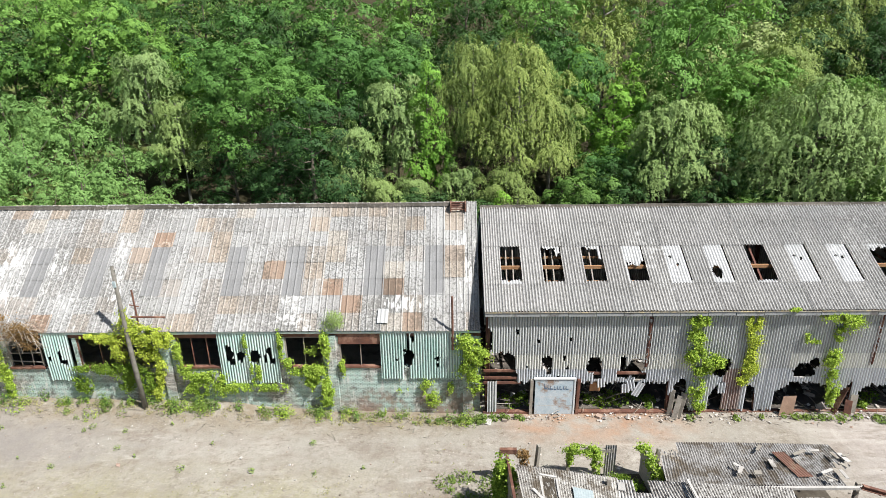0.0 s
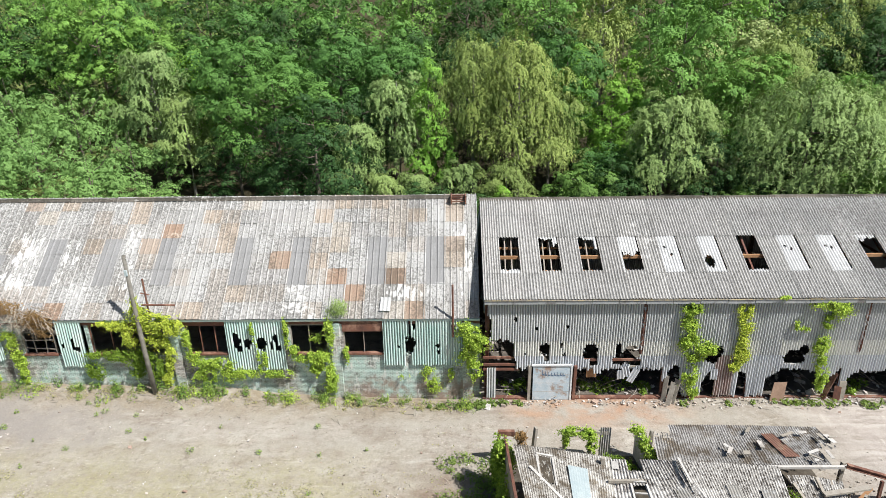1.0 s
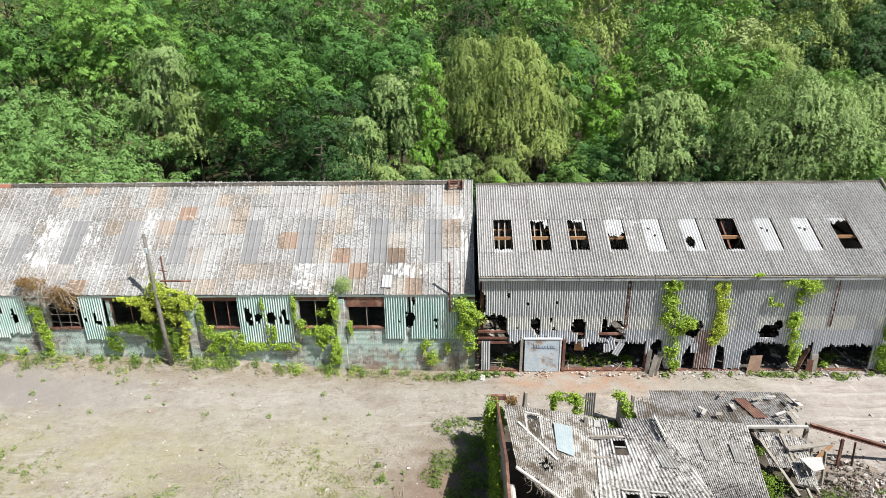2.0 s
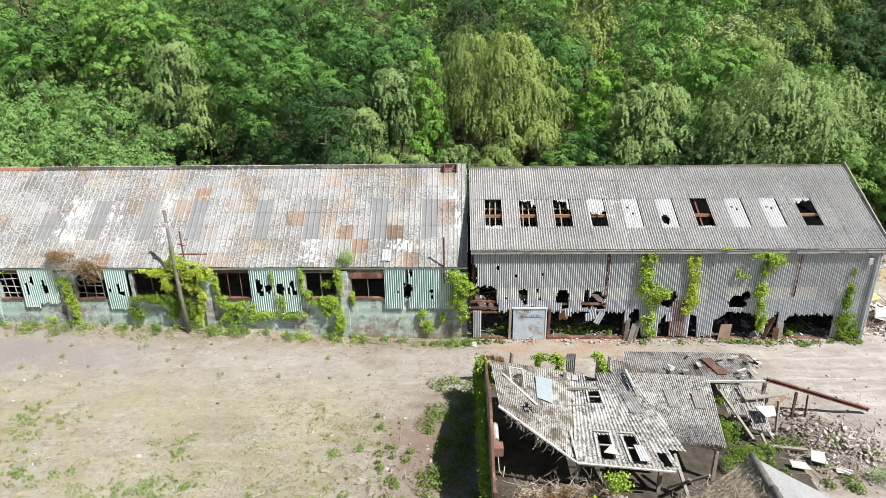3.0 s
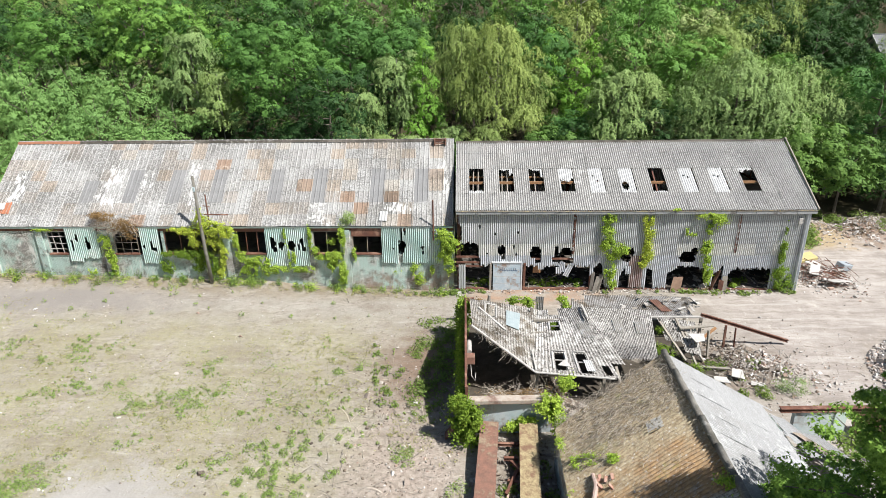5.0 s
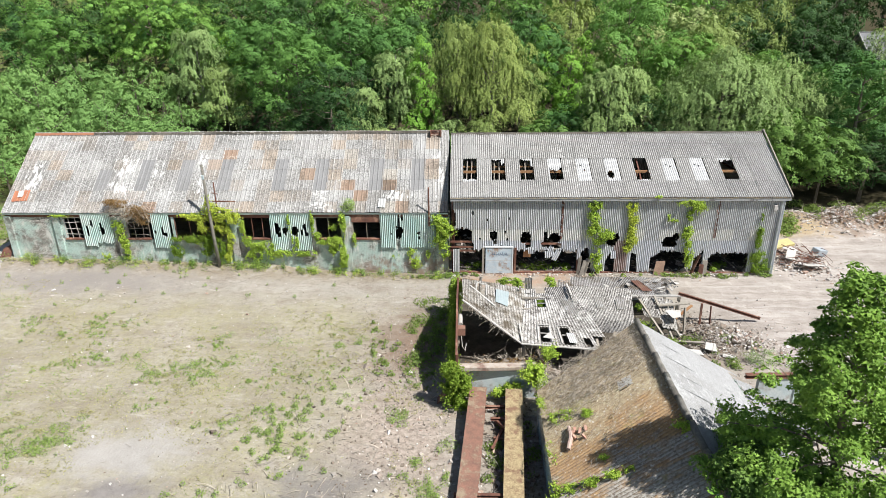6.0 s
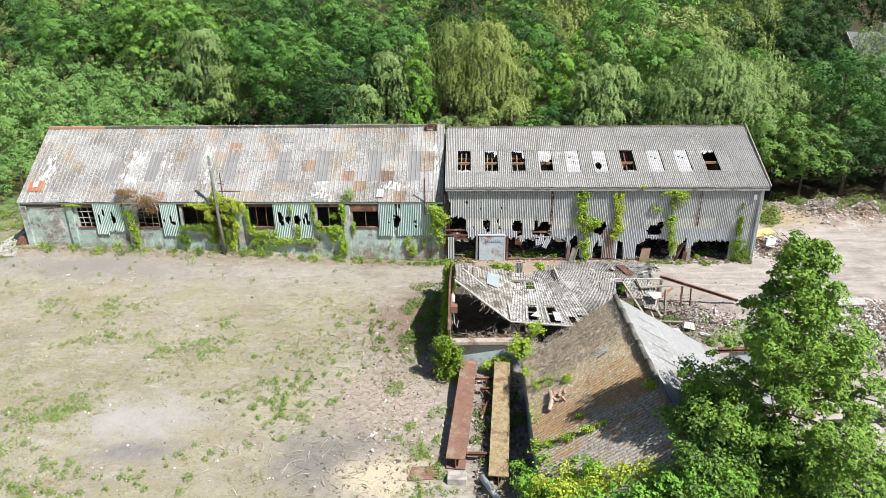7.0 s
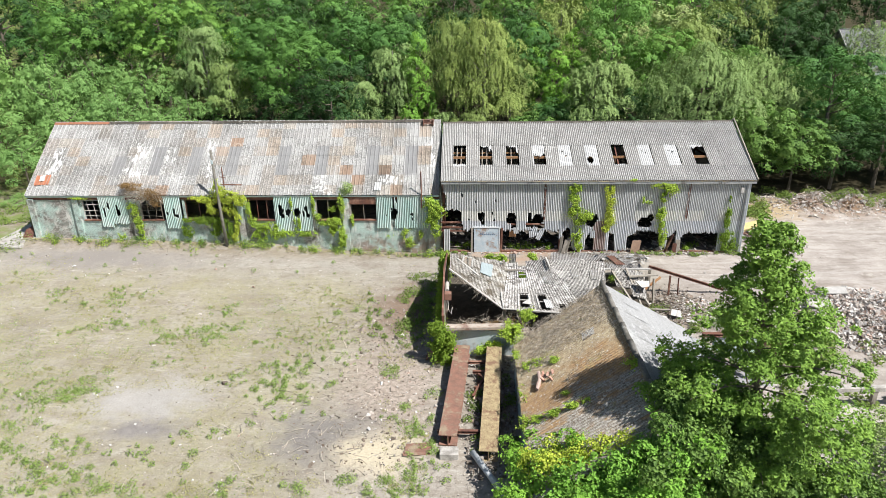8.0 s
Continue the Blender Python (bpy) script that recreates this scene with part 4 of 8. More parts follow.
back = sheet_mesh("back_slope", WAVE_SHEET, RX0, RX1, 0, 6.8, BIG, 0.036, 3.6)
child("back_slope", back, roof_r, slope_frame((34.22, 5.42), (28.26, 8.6)))
ridge_cap(RX0, RX1 + 0.1, RR[0], RR[1] + 0.055, CAP, roof_r)
for k in range(18):
    a, e = RX0 + k * (RX1 - RX0) / 18, (RX1 - RX0) / 18
    dz = RNG.uniform(-0.012, 0.012)
    Solid().box(a + 0.012, a + e - 0.012, 22.14, 22.2, 5.42 + dz, 5.6 + dz, 0.008).part("fascia_board", FASCIA, ware, "grey weathered fascia board")
    Solid().box(a + 0.004, a + e - 0.004, 22.11, 22.23, 5.605 + dz, 5.64 + dz, 0.008).part("gutter", GUTTER, ware, "lichen-covered eave strip")
g = Solid()
g.beam((24.17, 22.14, 5.72), (24.3, 28.22, 9.0), 0.07, 0.12)
g.beam((24.17, 34.22, 5.72), (24.3, 28.22, 9.0), 0.07, 0.12)
g.part("barge_board", WOOD, ware, "grey barge board")

# steel frame
for x in (1.5, 5.85, 10.35, 14.6, 19.2, 23.7):
    f = Solid()
    f.joist((x, 22.68, -0.1), (x, 22.68, 5.6), 0.2, 0.2, 0.02)
    f.part("column", RUST, ware, "rusty steel column")
    f = Solid()
    f.joist((x, 33.9, -0.1), (x, 33.9, 5.5), 0.2, 0.2, 0.02)
    f.part("column", RUST, ware)
    f = Solid()
    f.beam((x, 22.6, 5.45), (x, 28.22, 8.6), 0.09, 0.14)
    f.beam((x, 33.8, 5.45), (x, 28.22, 8.6), 0.09, 0.14)
    f.beam((x, 22.6, 5.35), (x, 33.8, 5.35), 0.09, 0.12)
    for a, b in ((25.3, 6.9), (31.1, 6.9)):
        f.beam((x, a, 5.4), (x, a, b), 0.07, 0.07)
        f.beam((x, a, b), (x, 28.22, 5.4), 0.07, 0.07)
    f.part("roof_truss", RUST, ware, "rusty roof truss")
for z, x0, x1, mm in ((1.95, 1.3, 3.0, RUST), (1.68, 1.3, 3.1, RUST), (2.35, 1.3, 3.0, RUST), (2.2, 6.1, 10.2, RUST), (1.78, 5.9, 9.0, WOOD), (1.86, 11.9, 13.2, WHITE_BOARD), (1.9, 15.8, 17.3, WHITE_BOARD), (3.4, 1.4, 23.6, RUST), (5.3, 1.4, 23.6, RUST)):
    f = Solid()
    f.beam((x0, 22.52, z), (x1, 22.52, z), 0.08, 0.12)
    f.part("rail", mm, ware, "wall rail")
k = Solid()
k.box(1.3, 3.55, 22.35, 22.6, -0.1, 0.1)
k.box(5.75, 10.4, 22.35, 22.6, -0.1, 0.1)
k.box(10.4, 23.7, 22.42, 22.6, -0.1, 0.06)
k.part("sole_plate", RUST, ware, "rusty sole plate on broken footing")

BOTTOM = [(1.0, 3.3), (2.75, 3.25), (2.95, 1.75), (3.7, 1.72), (3.72, 1.97), (5.75, 1.97), (5.77, 1.74), (9.3, 1.74), (9.35, 1.72), (10.15, 1.7), (10.17, 1.0), (10.5, 1.35), (11.0, 1.5), (11.2, 0.5), (11.3, 0.12), (12.15, 0.15), (12.25, 1.1), (12.5, 1.5), (12.8, 1.7), (12.82, 0.2), (13.15, 0.15), (13.9, 0.12), (13.95, 1.5), (14.35, 1.4), (14.4, 0.15), (15.3, 0.12), (15.35, 1.2), (15.7, 1.4), (16.0, 1.75), (17.1, 1.7), (17.5, 1.5), (17.85, 1.7), (17.9, 0.35), (18.25, 0.3), (18.3, 1.2), (18.6, 1.4), (18.95, 1.65), (19.0, 0.05), (19.3, 0.05), (19.35, 1.2), (19.7, 1.55), (22.0, 1.55), (22.02, 0.1), (23.7, 0.08)]
TORN = [(1.5, 4.0, 0.16, 0.7), (2.2, 2.9, 0.55, 0.5), (2.85, 4.5, 0.1, 0.15), (4.3, 2.85, 0.26, 0.35), (4.45, 2.35, 0.12, 0.18), (6.55, 2.7, 0.34, 0.45), (6.75, 2.2, 0.22, 0.3), (8.55, 2.55, 0.42, 0.5), (7.95, 2.75, 0.14, 0.4), (8.0, 2.2, 0.35, 0.22), (8.8, 2.1, 0.3, 0.25), (3.9, 4.0, 0.08, 0.12), (5.4, 4.1, 0.06, 0.08), (5.1, 3.1, 0.06, 0.16), (12.55, 2.5, 0.4, 0.45), (12.85, 2.75, 0.18, 0.25), (16.5, 2.35, 0.5, 0.4), (16.9, 2.75, 0.22, 0.3), (3.4, 2.6, 0.06, 0.08), (5.3, 2.55, 0.07, 0.08), (10.75, 1.5, 0.25, 0.4), (9.05, 4.0, 0.05, 0.2)]
BX, BZ = [a for a, b in BOTTOM], [b for a, b in BOTTOM]


def clad_keep(seed):
    def keep(u, v):
        # the sheet tears along its waves
        w = 0.6 * round(u / 0.125) * 0.125 + 0.4 * u
        if v < float(np.interp(w, BX, BZ)) + 0.2 * ragged(w, 1.0, 5, 3.0) + 0.05 * ragged(u, 1.0, 9, 3.0):
            return False
        return not any(abs(u - a) < 2 * ra and abs((w - a) / ra) ** 2.6 + abs((v - b) / rb) ** 2.6 < 1 + 0.7 * ragged(w, v * 0.6, 5, 9.0) for a, b, ra, rb in TORN)
    return keep


edges = [1.52] + [1.52 + 1.016 * k for k in range(1, 22)] + [23.68]
for k, (a, b) in enumerate(zip(edges, edges[1:])):
    mid = (a + b) / 2
    pale = 2.4 < mid < 9.3 or 10.1 < mid < 11.2 or 14.2 < mid < 15.2 or 16.0 < mid < 17.4 or 18.2 < mid < 19.4 or 20.1 < mid < 21.2 or 22.2 < mid < 23.2
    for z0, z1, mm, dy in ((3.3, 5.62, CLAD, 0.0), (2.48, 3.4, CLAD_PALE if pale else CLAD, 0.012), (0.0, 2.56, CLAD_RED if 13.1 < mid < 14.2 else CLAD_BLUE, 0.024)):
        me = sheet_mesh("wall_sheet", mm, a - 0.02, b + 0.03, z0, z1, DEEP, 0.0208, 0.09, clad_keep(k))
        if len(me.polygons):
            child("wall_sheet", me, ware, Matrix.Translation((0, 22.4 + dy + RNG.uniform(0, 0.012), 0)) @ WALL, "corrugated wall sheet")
# floor colour taken near black to paint the dim warehouse interior
Solid().box(1.4, 23.7, 22.75, 34.0, -0.2, 0.03).part("floor", plain("shaded_littered_floor", (0.075, 0.065, 0.055), (0.14, 0.12, 0.1), 1.2, 0.95, 0.0, 15, 0.4, (0.2, 0.18, 0.15)), ware, "littered floor, darkened for the shade inside")
for x in (2.42, 2.75, 4.35, 4.7, 6.55):
    f = Solid()
    f.beam((x, 23.2, 5.95), (x + 0.12, 27.0, 7.9), 0.06, 0.1)
    f.part("rafter", WOOD, ware, "bare rafter under the broken rooflights")
for z, y in ((6.25, 24.2), (6.95, 25.6)):
    f = Solid()
    f.beam((1.6, y, z), (8.6, y, z), 0.06, 0.1)
    f.part("batten", WARM_WOOD, ware, "timber batten")
# loose hanging strips
for x, z, ang, ln in ((8.3, 1.9, 14, 0.6), (8.9, 1.75, -24, 0.8), (8.1, 1.7, 4, 0.5), (12.7, 1.75, 2, 0.6), (6.9, 2.0, 6, 0.5)):
    me = sheet_mesh("torn_strip", CLAD_BLUE, -0.18, 0.18, -ln, 0, BIG, 0.0242, 0.1, lambda u, v: v > -0.8 + 0.2 * ragged(u, v, 5, x))
    child("torn_strip", me, ware, Matrix.Translation((x, 22.36, z)) @ WALL @ pose(0, 0, 0, 0, 0, ang), "torn strip of sheet")
# the end walls and the back wall
s = Solid()
s.poly([(RX1 - 0.38, 22.5, 0), (RX1 - 0.38, 34.05, 0), (RX1 - 0.38, 34.05, 5.6), (RX1 - 0.38, 28.22, 8.8), (RX1 - 0.38, 22.5, 5.6)], 0.06)
s.part("end_wall", CLAD, ware, "corrugated end wall")
for x0, x1, z0 in ((1.3, 5.0, 0.0), (5.0, 9.5, 0.0), (9.5, 16.0, 0.0), (16.0, 23.7, 0.0)):
    me = sheet_mesh("back_sheet", CLAD, x0, x1, z0, 5.6, BIG, 0.036, 1.0)
    child("back_sheet", me, ware, Matrix.Translation((0, 34.05, 0)) @ WALL, "corrugated back wall sheet")
s = Solid()
s.poly([(1.36, 23.3, 4.4), (1.36, 33.6, 4.4), (1.36, 33.6, 5.6), (1.36, 28.22, 8.75), (1.36, 23.3, 6.2)], 0.05)
s.part("upper_gable", CLAD, ware, "dark upper gable over the lower roof")
c = Solid()
c.joist((23.72, 22.33, 0), (23.72, 22.33, 5.6), 0.22, 0.18, 0.02)
c.part("corner_post", CLAD_BLUE, ware, "grey steel corner post")
c = Solid()
c.box(23.12, 23.36, 22.22, 22.37, 4.7, 5.08, 0.02)
c.part("junction_box", WHITE_BOARD, ware, "white electrical box")
for x, w in ((9.02, 0.09), (19.5, 0.08)):
    me = sheet_mesh("rust_strip", RUST, x - w, x + w, 2.6, 5.4, BIG, 0.0242, 0.08, lambda u, v: ragged(u * 1.6, v, 6, x) > -0.12)
    child("rust_strip", me, ware, Matrix.Translation((0, 22.375, 0)) @ WALL, "rust-eaten joint strip")

me = sheet_mesh("wall_sheet", CLAD, 1.5, 1.95, 0.05, 1.85, DEEP, 0.0208, 0.1)
child("wall_sheet", me, ware, Matrix.Translation((0, 22.38, 0)) @ WALL, "narrow strip of corrugated sheet")

# sliding door
d = Solid()
d.box(3.78, 5.64, 22.3, 22.36, 0.02, 1.98, 0.01)
door = d.part("door", DOOR_BLUE, ware, "pale blue painted steel door with scrawled paint, closed")
d = Solid()
d.box(3.7, 5.7, 22.26, 22.38, 1.98, 2.06, 0.008)
d.box(5.64, 5.72, 22.27, 22.37, 0.0, 1.98, 0.008)
d.part("door_frame", CLAD_BLUE, door)
d = Solid()
for k in range(3):
    d.box(3.82, 5.6, 22.296, 22.3, 0.5 + 0.5 * k, 0.515 + 0.5 * k)
d.part("seam", CONCRETE, door)
INK = plain("faded_spray_paint", (0.09, 0.13, 0.2), (0.14, 0.2, 0.27), 5)
w = Solid()
xx = 4.22
for wd, hh, z in ((0.13, 0.3, 1.45), (0.1, 0.24, 1.43), (0.14, 0.2, 1.42), (0.12, 0.2, 1.4), (0.1, 0.18, 1.42), (0.13, 0.22, 1.4), (0.1, 0.18, 1.42), (0.14, 0.2, 1.4)):
    w.box(xx, xx + wd, 22.292, 22.2985, z, z + hh * 0.3)
    w.box(xx, xx + 0.035, 22.292, 22.2985, z + hh * 0.3, z + hh)
    xx += wd + 0.03
w.part("scrawl", INK, door, "illegible dark spray-paint scrawl")
for x, mm in ((3.6, WOOD), (5.85, RUST)):
    f = Solid()
    f.beam((x, 22.36, -0.05), (x + 0.03, 22.36, 1.95), 0.16, 0.14)
    f.part("door_post", mm, ware, "worn door post")
# loose things against the front
for a, b, wd, mm in (((10.3, 22.2, 0.0), (10.45, 22.42, 1.3), 0.22, WOOD), ((10.65, 22.0, 0.0), (11.0, 22.35, 1.15), 0.3, WOOD), ((10.45, 21.9, 0.0), (10.8, 22.35, 1.0), 0.25, WOOD), ((18.2, 22.3, 0.0), (18.75, 22.5, 1.4), 0.25, RUST), ((19.15, 22.35, 0), (19.15, 22.4, 1.0), 0.35, WOOD), ((18.85, 22.2, 0), (18.95, 22.4, 0.7), 0.3, RUST)):
    t = thing("loose_board", "weathered board leaning against the torn warehouse front", "board", "boards against the front")
    f = Solid()
    f.beam((a[0], a[1] + 0.18, a[2]), (b[0], b[1] + 0.18, b[2]), wd, 0.04, 0.004)
    f.part("plank", mm, t)
t = thing("metal_sheet", "rusty brown metal panel leaning at the warehouse foot", "metal sheet")
f = Solid()
f.poly([(15.55, 22.33, 0.0), (16.25, 22.38, 0.0), (16.4, 22.6, 0.95), (15.75, 22.56, 0.95)], 0.02)
f.part("panel", plain("brown_panel", (0.3, 0.2, 0.14), (0.22, 0.14, 0.1), 2), t)
f = Solid()
f.box(6.45, 6.95, 22.5, 22.56, 1.2, 1.68, 0.01)
f.part("hanging_box", WARM_WOOD, ware, "brown box on the wall rail")

# ---- the collapsed shed in the yard ----
ruin = thing("collapsed_shed", "collapsed yard shed with sagging lichen-covered corrugated roof", "ruined shed")


def patch(name, mat, p00, p10, p01, p11, pitch=0.1, amp=0.026, keep=None, parent=None, label="", sag=0.03, dv=0.1):
    """A profiled sheet stretched between four corners; the waves run from the p0x edge to the p1x edge."""
    p00, p10, p01, p11 = (np.array(p, float) for p in (p00, p10, p01, p11))
    wid, ln = np.linalg.norm(p10 - p00), np.linalg.norm(p01 - p00)
    us = np.linspace(0, 1, int(wid / pitch * 5) + 1)
    vs = np.linspace(0, 1, max(2, int(ln / dv)) + 1)
    U, V = np.meshgrid(us, vs)
    P = (1 - U)[..., None] * (1 - V)[..., None] * p00 + U[..., None] * (1 - V)[..., None] * p10 + (1 - U)[..., None] * V[..., None] * p01 + (U * V)[..., None] * p11
    nrm = np.cross(p10 - p00, p01 - p00)
    nrm = nrm / np.linalg.norm(nrm)
    nrm = nrm if nrm[2] > 0 else -nrm
    W = amp * np.cos(2 * np.pi * U * wid / pitch) + sag * (np.sin(U * wid * 1.9) * np.sin(V * ln * 1.3) + 0.5 * np.sin(V * ln * 2.9 + U * 4))
    P = P + W[..., None] * nrm
    nu, nv = len(us), len(vs)
    i = np.arange(nv - 1)[:, None] * nu + np.arange(nu - 1)[None, :]
    q = np.stack([i, i + 1, i + 1 + nu, i + nu], -1).reshape(-1, 4)
    if keep:
        cu = (U[:-1, :-1] + 0.5 / nu).ravel()
        cv = (V[:-1, :-1] + 0.5 / nv).ravel()
        q = q[np.array([bool(keep(a, b)) for a, b in zip(cu, cv)])]
    P = P.reshape(-1, 3)
    used = np.unique(q)
    re = np.zeros(len(P), int)
    re[used] = np.arange(len(used))
    return child(name, mesh_of(name, P[used], re[q], mat, True), parent, None, label)


def window_holes(*holes):
    def keep(u, v):
        return not any(a < u < b and c < v < d for a, b, c, d in holes)
    return keep


s = Solid()
s.poly([(1.88, 16.5, 0), (1.88, 16.5, 2.35), (1.88, 10.7, 3.75), (1.88, 7.3, 2.5), (1.88, 7.3, 0)], 0.07)
s.part("gable_wall", WOOD, ruin, "grey sheeted gable wall overgrown with creeper")
s = Solid()
s.beam((1.93, 16.5, 2.42), (1.93, 10.7, 3.82), 0.1, 0.06)
s.beam((1.93, 10.7, 3.82), (1.93, 7.2, 2.55), 0.1, 0.06)
s.part("gable_capping", RUST, ruin, "rusty edge angle")
s = Solid()
s.beam((1.96, 7.25, 0), (1.96, 7.25, 2.6), 0.13, 0.13)
s.part("end_post", RUST, ruin, "rusty steel end post")
roof = patch("roof_patch", RUIN_MOSS, (2.15, 15.6, 2.75), (6.05, 15.75, 2.0), (2.25, 10.4, 3.8), (5.2, 9.95, 1.6), keep=lambda u, v: not (0.24 < u < 0.36 and 0.12 < v < 0.42 and ragged(u * 8, v * 8) > -0.2) and not (0.3 < u < 0.46 and 0.62 < v < 0.8 and ragged(u * 8, v * 8, 3, 4) > 0) and v < 0.97 + 0.06 * ragged(u * 6, 0), parent=ruin, label="tilted sagging roof patch")
patch("roof_patch", RUIN_SHEET, (6.0, 15.6, 2.02), (8.3, 14.7, 2.7), (5.2, 9.95, 1.62), (10.0, 9.55, 1.45), keep=window_holes((0.22, 0.42, 0.0, 0.1), (0.23, 0.37, 0.22, 0.36), (0.225, 0.33, 0.7, 0.94), (0.48, 0.585, 0.7, 0.96), (0.72, 0.8, 0.85, 0.96), (0.84, 1.0, 0.8, 1.0)), parent=ruin)
patch("roof_patch", RUIN_SHEET, (8.2, 14.75, 2.66), (11.85, 14.5, 2.62), (8.75, 11.05, 1.72), (11.25, 10.55, 1.84), keep=lambda u, v: v < 0.985 + 0.03 * ragged(u * 9, 0.3), parent=ruin)
PATCH_A = ((2.15, 15.6, 2.75), (6.05, 15.75, 2.0), (2.25, 10.4, 3.8), (5.2, 9.95, 1.6))
PATCH_B = ((6.0, 15.6, 2.02), (8.3, 14.7, 2.7), (5.2, 9.95, 1.62), (10.0, 9.55, 1.45))
PATCH_C = ((8.2, 14.75, 2.66), (11.85, 14.5, 2.62), (8.75, 11.05, 1.72), (11.25, 10.55, 1.84))


def on_patch(c, u, v, lift=0.06):
    c = [Vector(p) for p in c]
    p = c[0].lerp(c[1], u).lerp(c[2].lerp(c[3], u), v)
    return p + (c[1] - c[0]).cross(c[0] - c[2]).normalized() * lift


def overlay(name, mat, c, u0, u1, v0, v1, label="", amp=0.02, lift=0.035, keep=None):
    return patch(name, mat, on_patch(c, u0, v0, lift), on_patch(c, u1, v0, lift), on_patch(c, u0, v1, lift), on_patch(c, u1, v1, lift), 0.1, amp, keep, ruin, label, 0.0)


overlay("patch_sheet", DARK_SHEET, PATCH_C, 0.38, 0.52, 0.25, 0.5, "smoother brown-grey patch sheet")
overlay("patch_sheet", DARK_SHEET, PATCH_C, 0.72, 0.87, 0.27, 0.5)
overlay("patch_sheet", DARK_SHEET, PATCH_B, 0.68, 0.85, 0.24, 0.46)
overlay("blue_sheet", plain("blue_grey_metal", (0.3, 0.36, 0.37), (0.38, 0.43, 0.43), 3, 0.5), PATCH_A, 0.53, 0.73, 0.17, 0.5, "pale blue metal sheet on the roof", 0.004, 0.06)
overlay("white_scrap", WHITE_BOARD, PATCH_B, 0.0, 0.1, 0.03, 0.1, "white scrap of sheet", 0.0, 0.06)
for c, u0, u1, v0, v1 in ((PATCH_A, 0.24, 0.36, 0.12, 0.42), (PATCH_B, 0.23, 0.37, 0.22, 0.36), (PATCH_B, 0.225, 0.33, 0.7, 0.94), (PATCH_B, 0.48, 0.585, 0.7, 0.96)):
    e = 0.022
    for p, q in (((u0 - e, v0), (u0 - e, v1)), ((u1 + e, v0), (u1 + e, v1)), ((u0 - e, v0 - e), (u1 + e, v0 - e))):
        Solid().beam(on_patch(c, *p, 0.045), on_patch(c, *q, 0.045), 0.07, 0.03).part("window_surround", WHITE_BOARD, ruin)
for u0, u1, v0 in ((0.225, 0.33, 0.81), (0.48, 0.585, 0.82), (0.23, 0.37, 0.29)):
    Solid().beam(on_patch(PATCH_B, u0, v0, 0.0), on_patch(PATCH_B, u1, v0, 0.0), 0.06, 0.04).part("glazing_bar", WHITE_BOARD, ruin)
overlay("patch_sheet", LIGHT_SHEET, PATCH_B, 0.54, 0.63, 0.8, 0.95, "pale loose sheet over the window", 0.02, 0.09)
Solid().poly([on_patch(PATCH_B, 0.25, 0.9, 0.08), on_patch(PATCH_B, 0.39, 0.92, 0.1), on_patch(PATCH_B, 0.34, 0.82, 0.12)], 0.02).part("white_scrap", WHITE_BOARD, ruin)
Solid().beam((2.45, 17.75, 1.62), (1.75, 17.75, 1.62), 0.16, 0.22).part("rust_beam", RUST, ruin, "rusty end of a beam")
Solid().beam((1.78, 17.8, -0.1), (1.78, 17.8, 1.5), 0.12, 0.12).part("post", RUST, ruin)
Solid().beam((3.2, 17.7, -0.1), (3.35, 17.75, 1.9), 0.2, 0.12, 0.006).part("post", WOOD, ruin)
Solid().beam((4.55, 18.05, 1.42), (6.5, 18.05, 1.4), 0.12, 0.16).part("lintel", WOOD, ruin, "weathered lintel of a stub wall")
for x in (4.65, 5.75):
    Solid().beam((x, 18.05, -0.1), (x, 18.05, 1.34), 0.14, 0.14).part("post", WOOD, ruin)
patch("strip_sheet", DARK_SHEET, (6.15, 18.0, 0.0), (6.6, 18.0, 0.0), (6.15, 18.0, 1.7), (6.6, 18.0, 1.7), 0.1, 0.02, None, ruin, "upright strip of corrugated sheet", 0.0)
Solid().poly([(7.85, 18.25, 0), (8.1, 15.9, 0), (8.1, 15.9, 0.9), (8.0, 16.8, 1.3), (7.85, 18.25, 1.6)], 0.14).part("stub_wall", CONCRETE, ruin, "broken stub wall under creeper")
Solid().beam(on_patch(PATCH_A, 0.12, 0.3, 0.08), on_patch(PATCH_A, 0.52, 0.62, 0.08), 0.1, 0.04).part("verge_board", WHITE_BOARD, ruin, "pale broken verge board")
for a, b, wd in (((2.2, 10.35, 3.92), (5.2, 9.9, 1.69), 0.12), ((5.25, 9.85, 1.66), (8.95, 9.5, 1.55), 0.09), ((5.25, 11.5, 1.92), (5.3, 9.95, 1.72), 0.07), ((8.2, 14.7, 2.82), (8.35, 13.6, 2.62), 0.08)):
    s = Solid()
    s.beam(a, b, wd, 0.05)
    s.part("verge_board", WHITE_BOARD, ruin, "pale broken verge board")
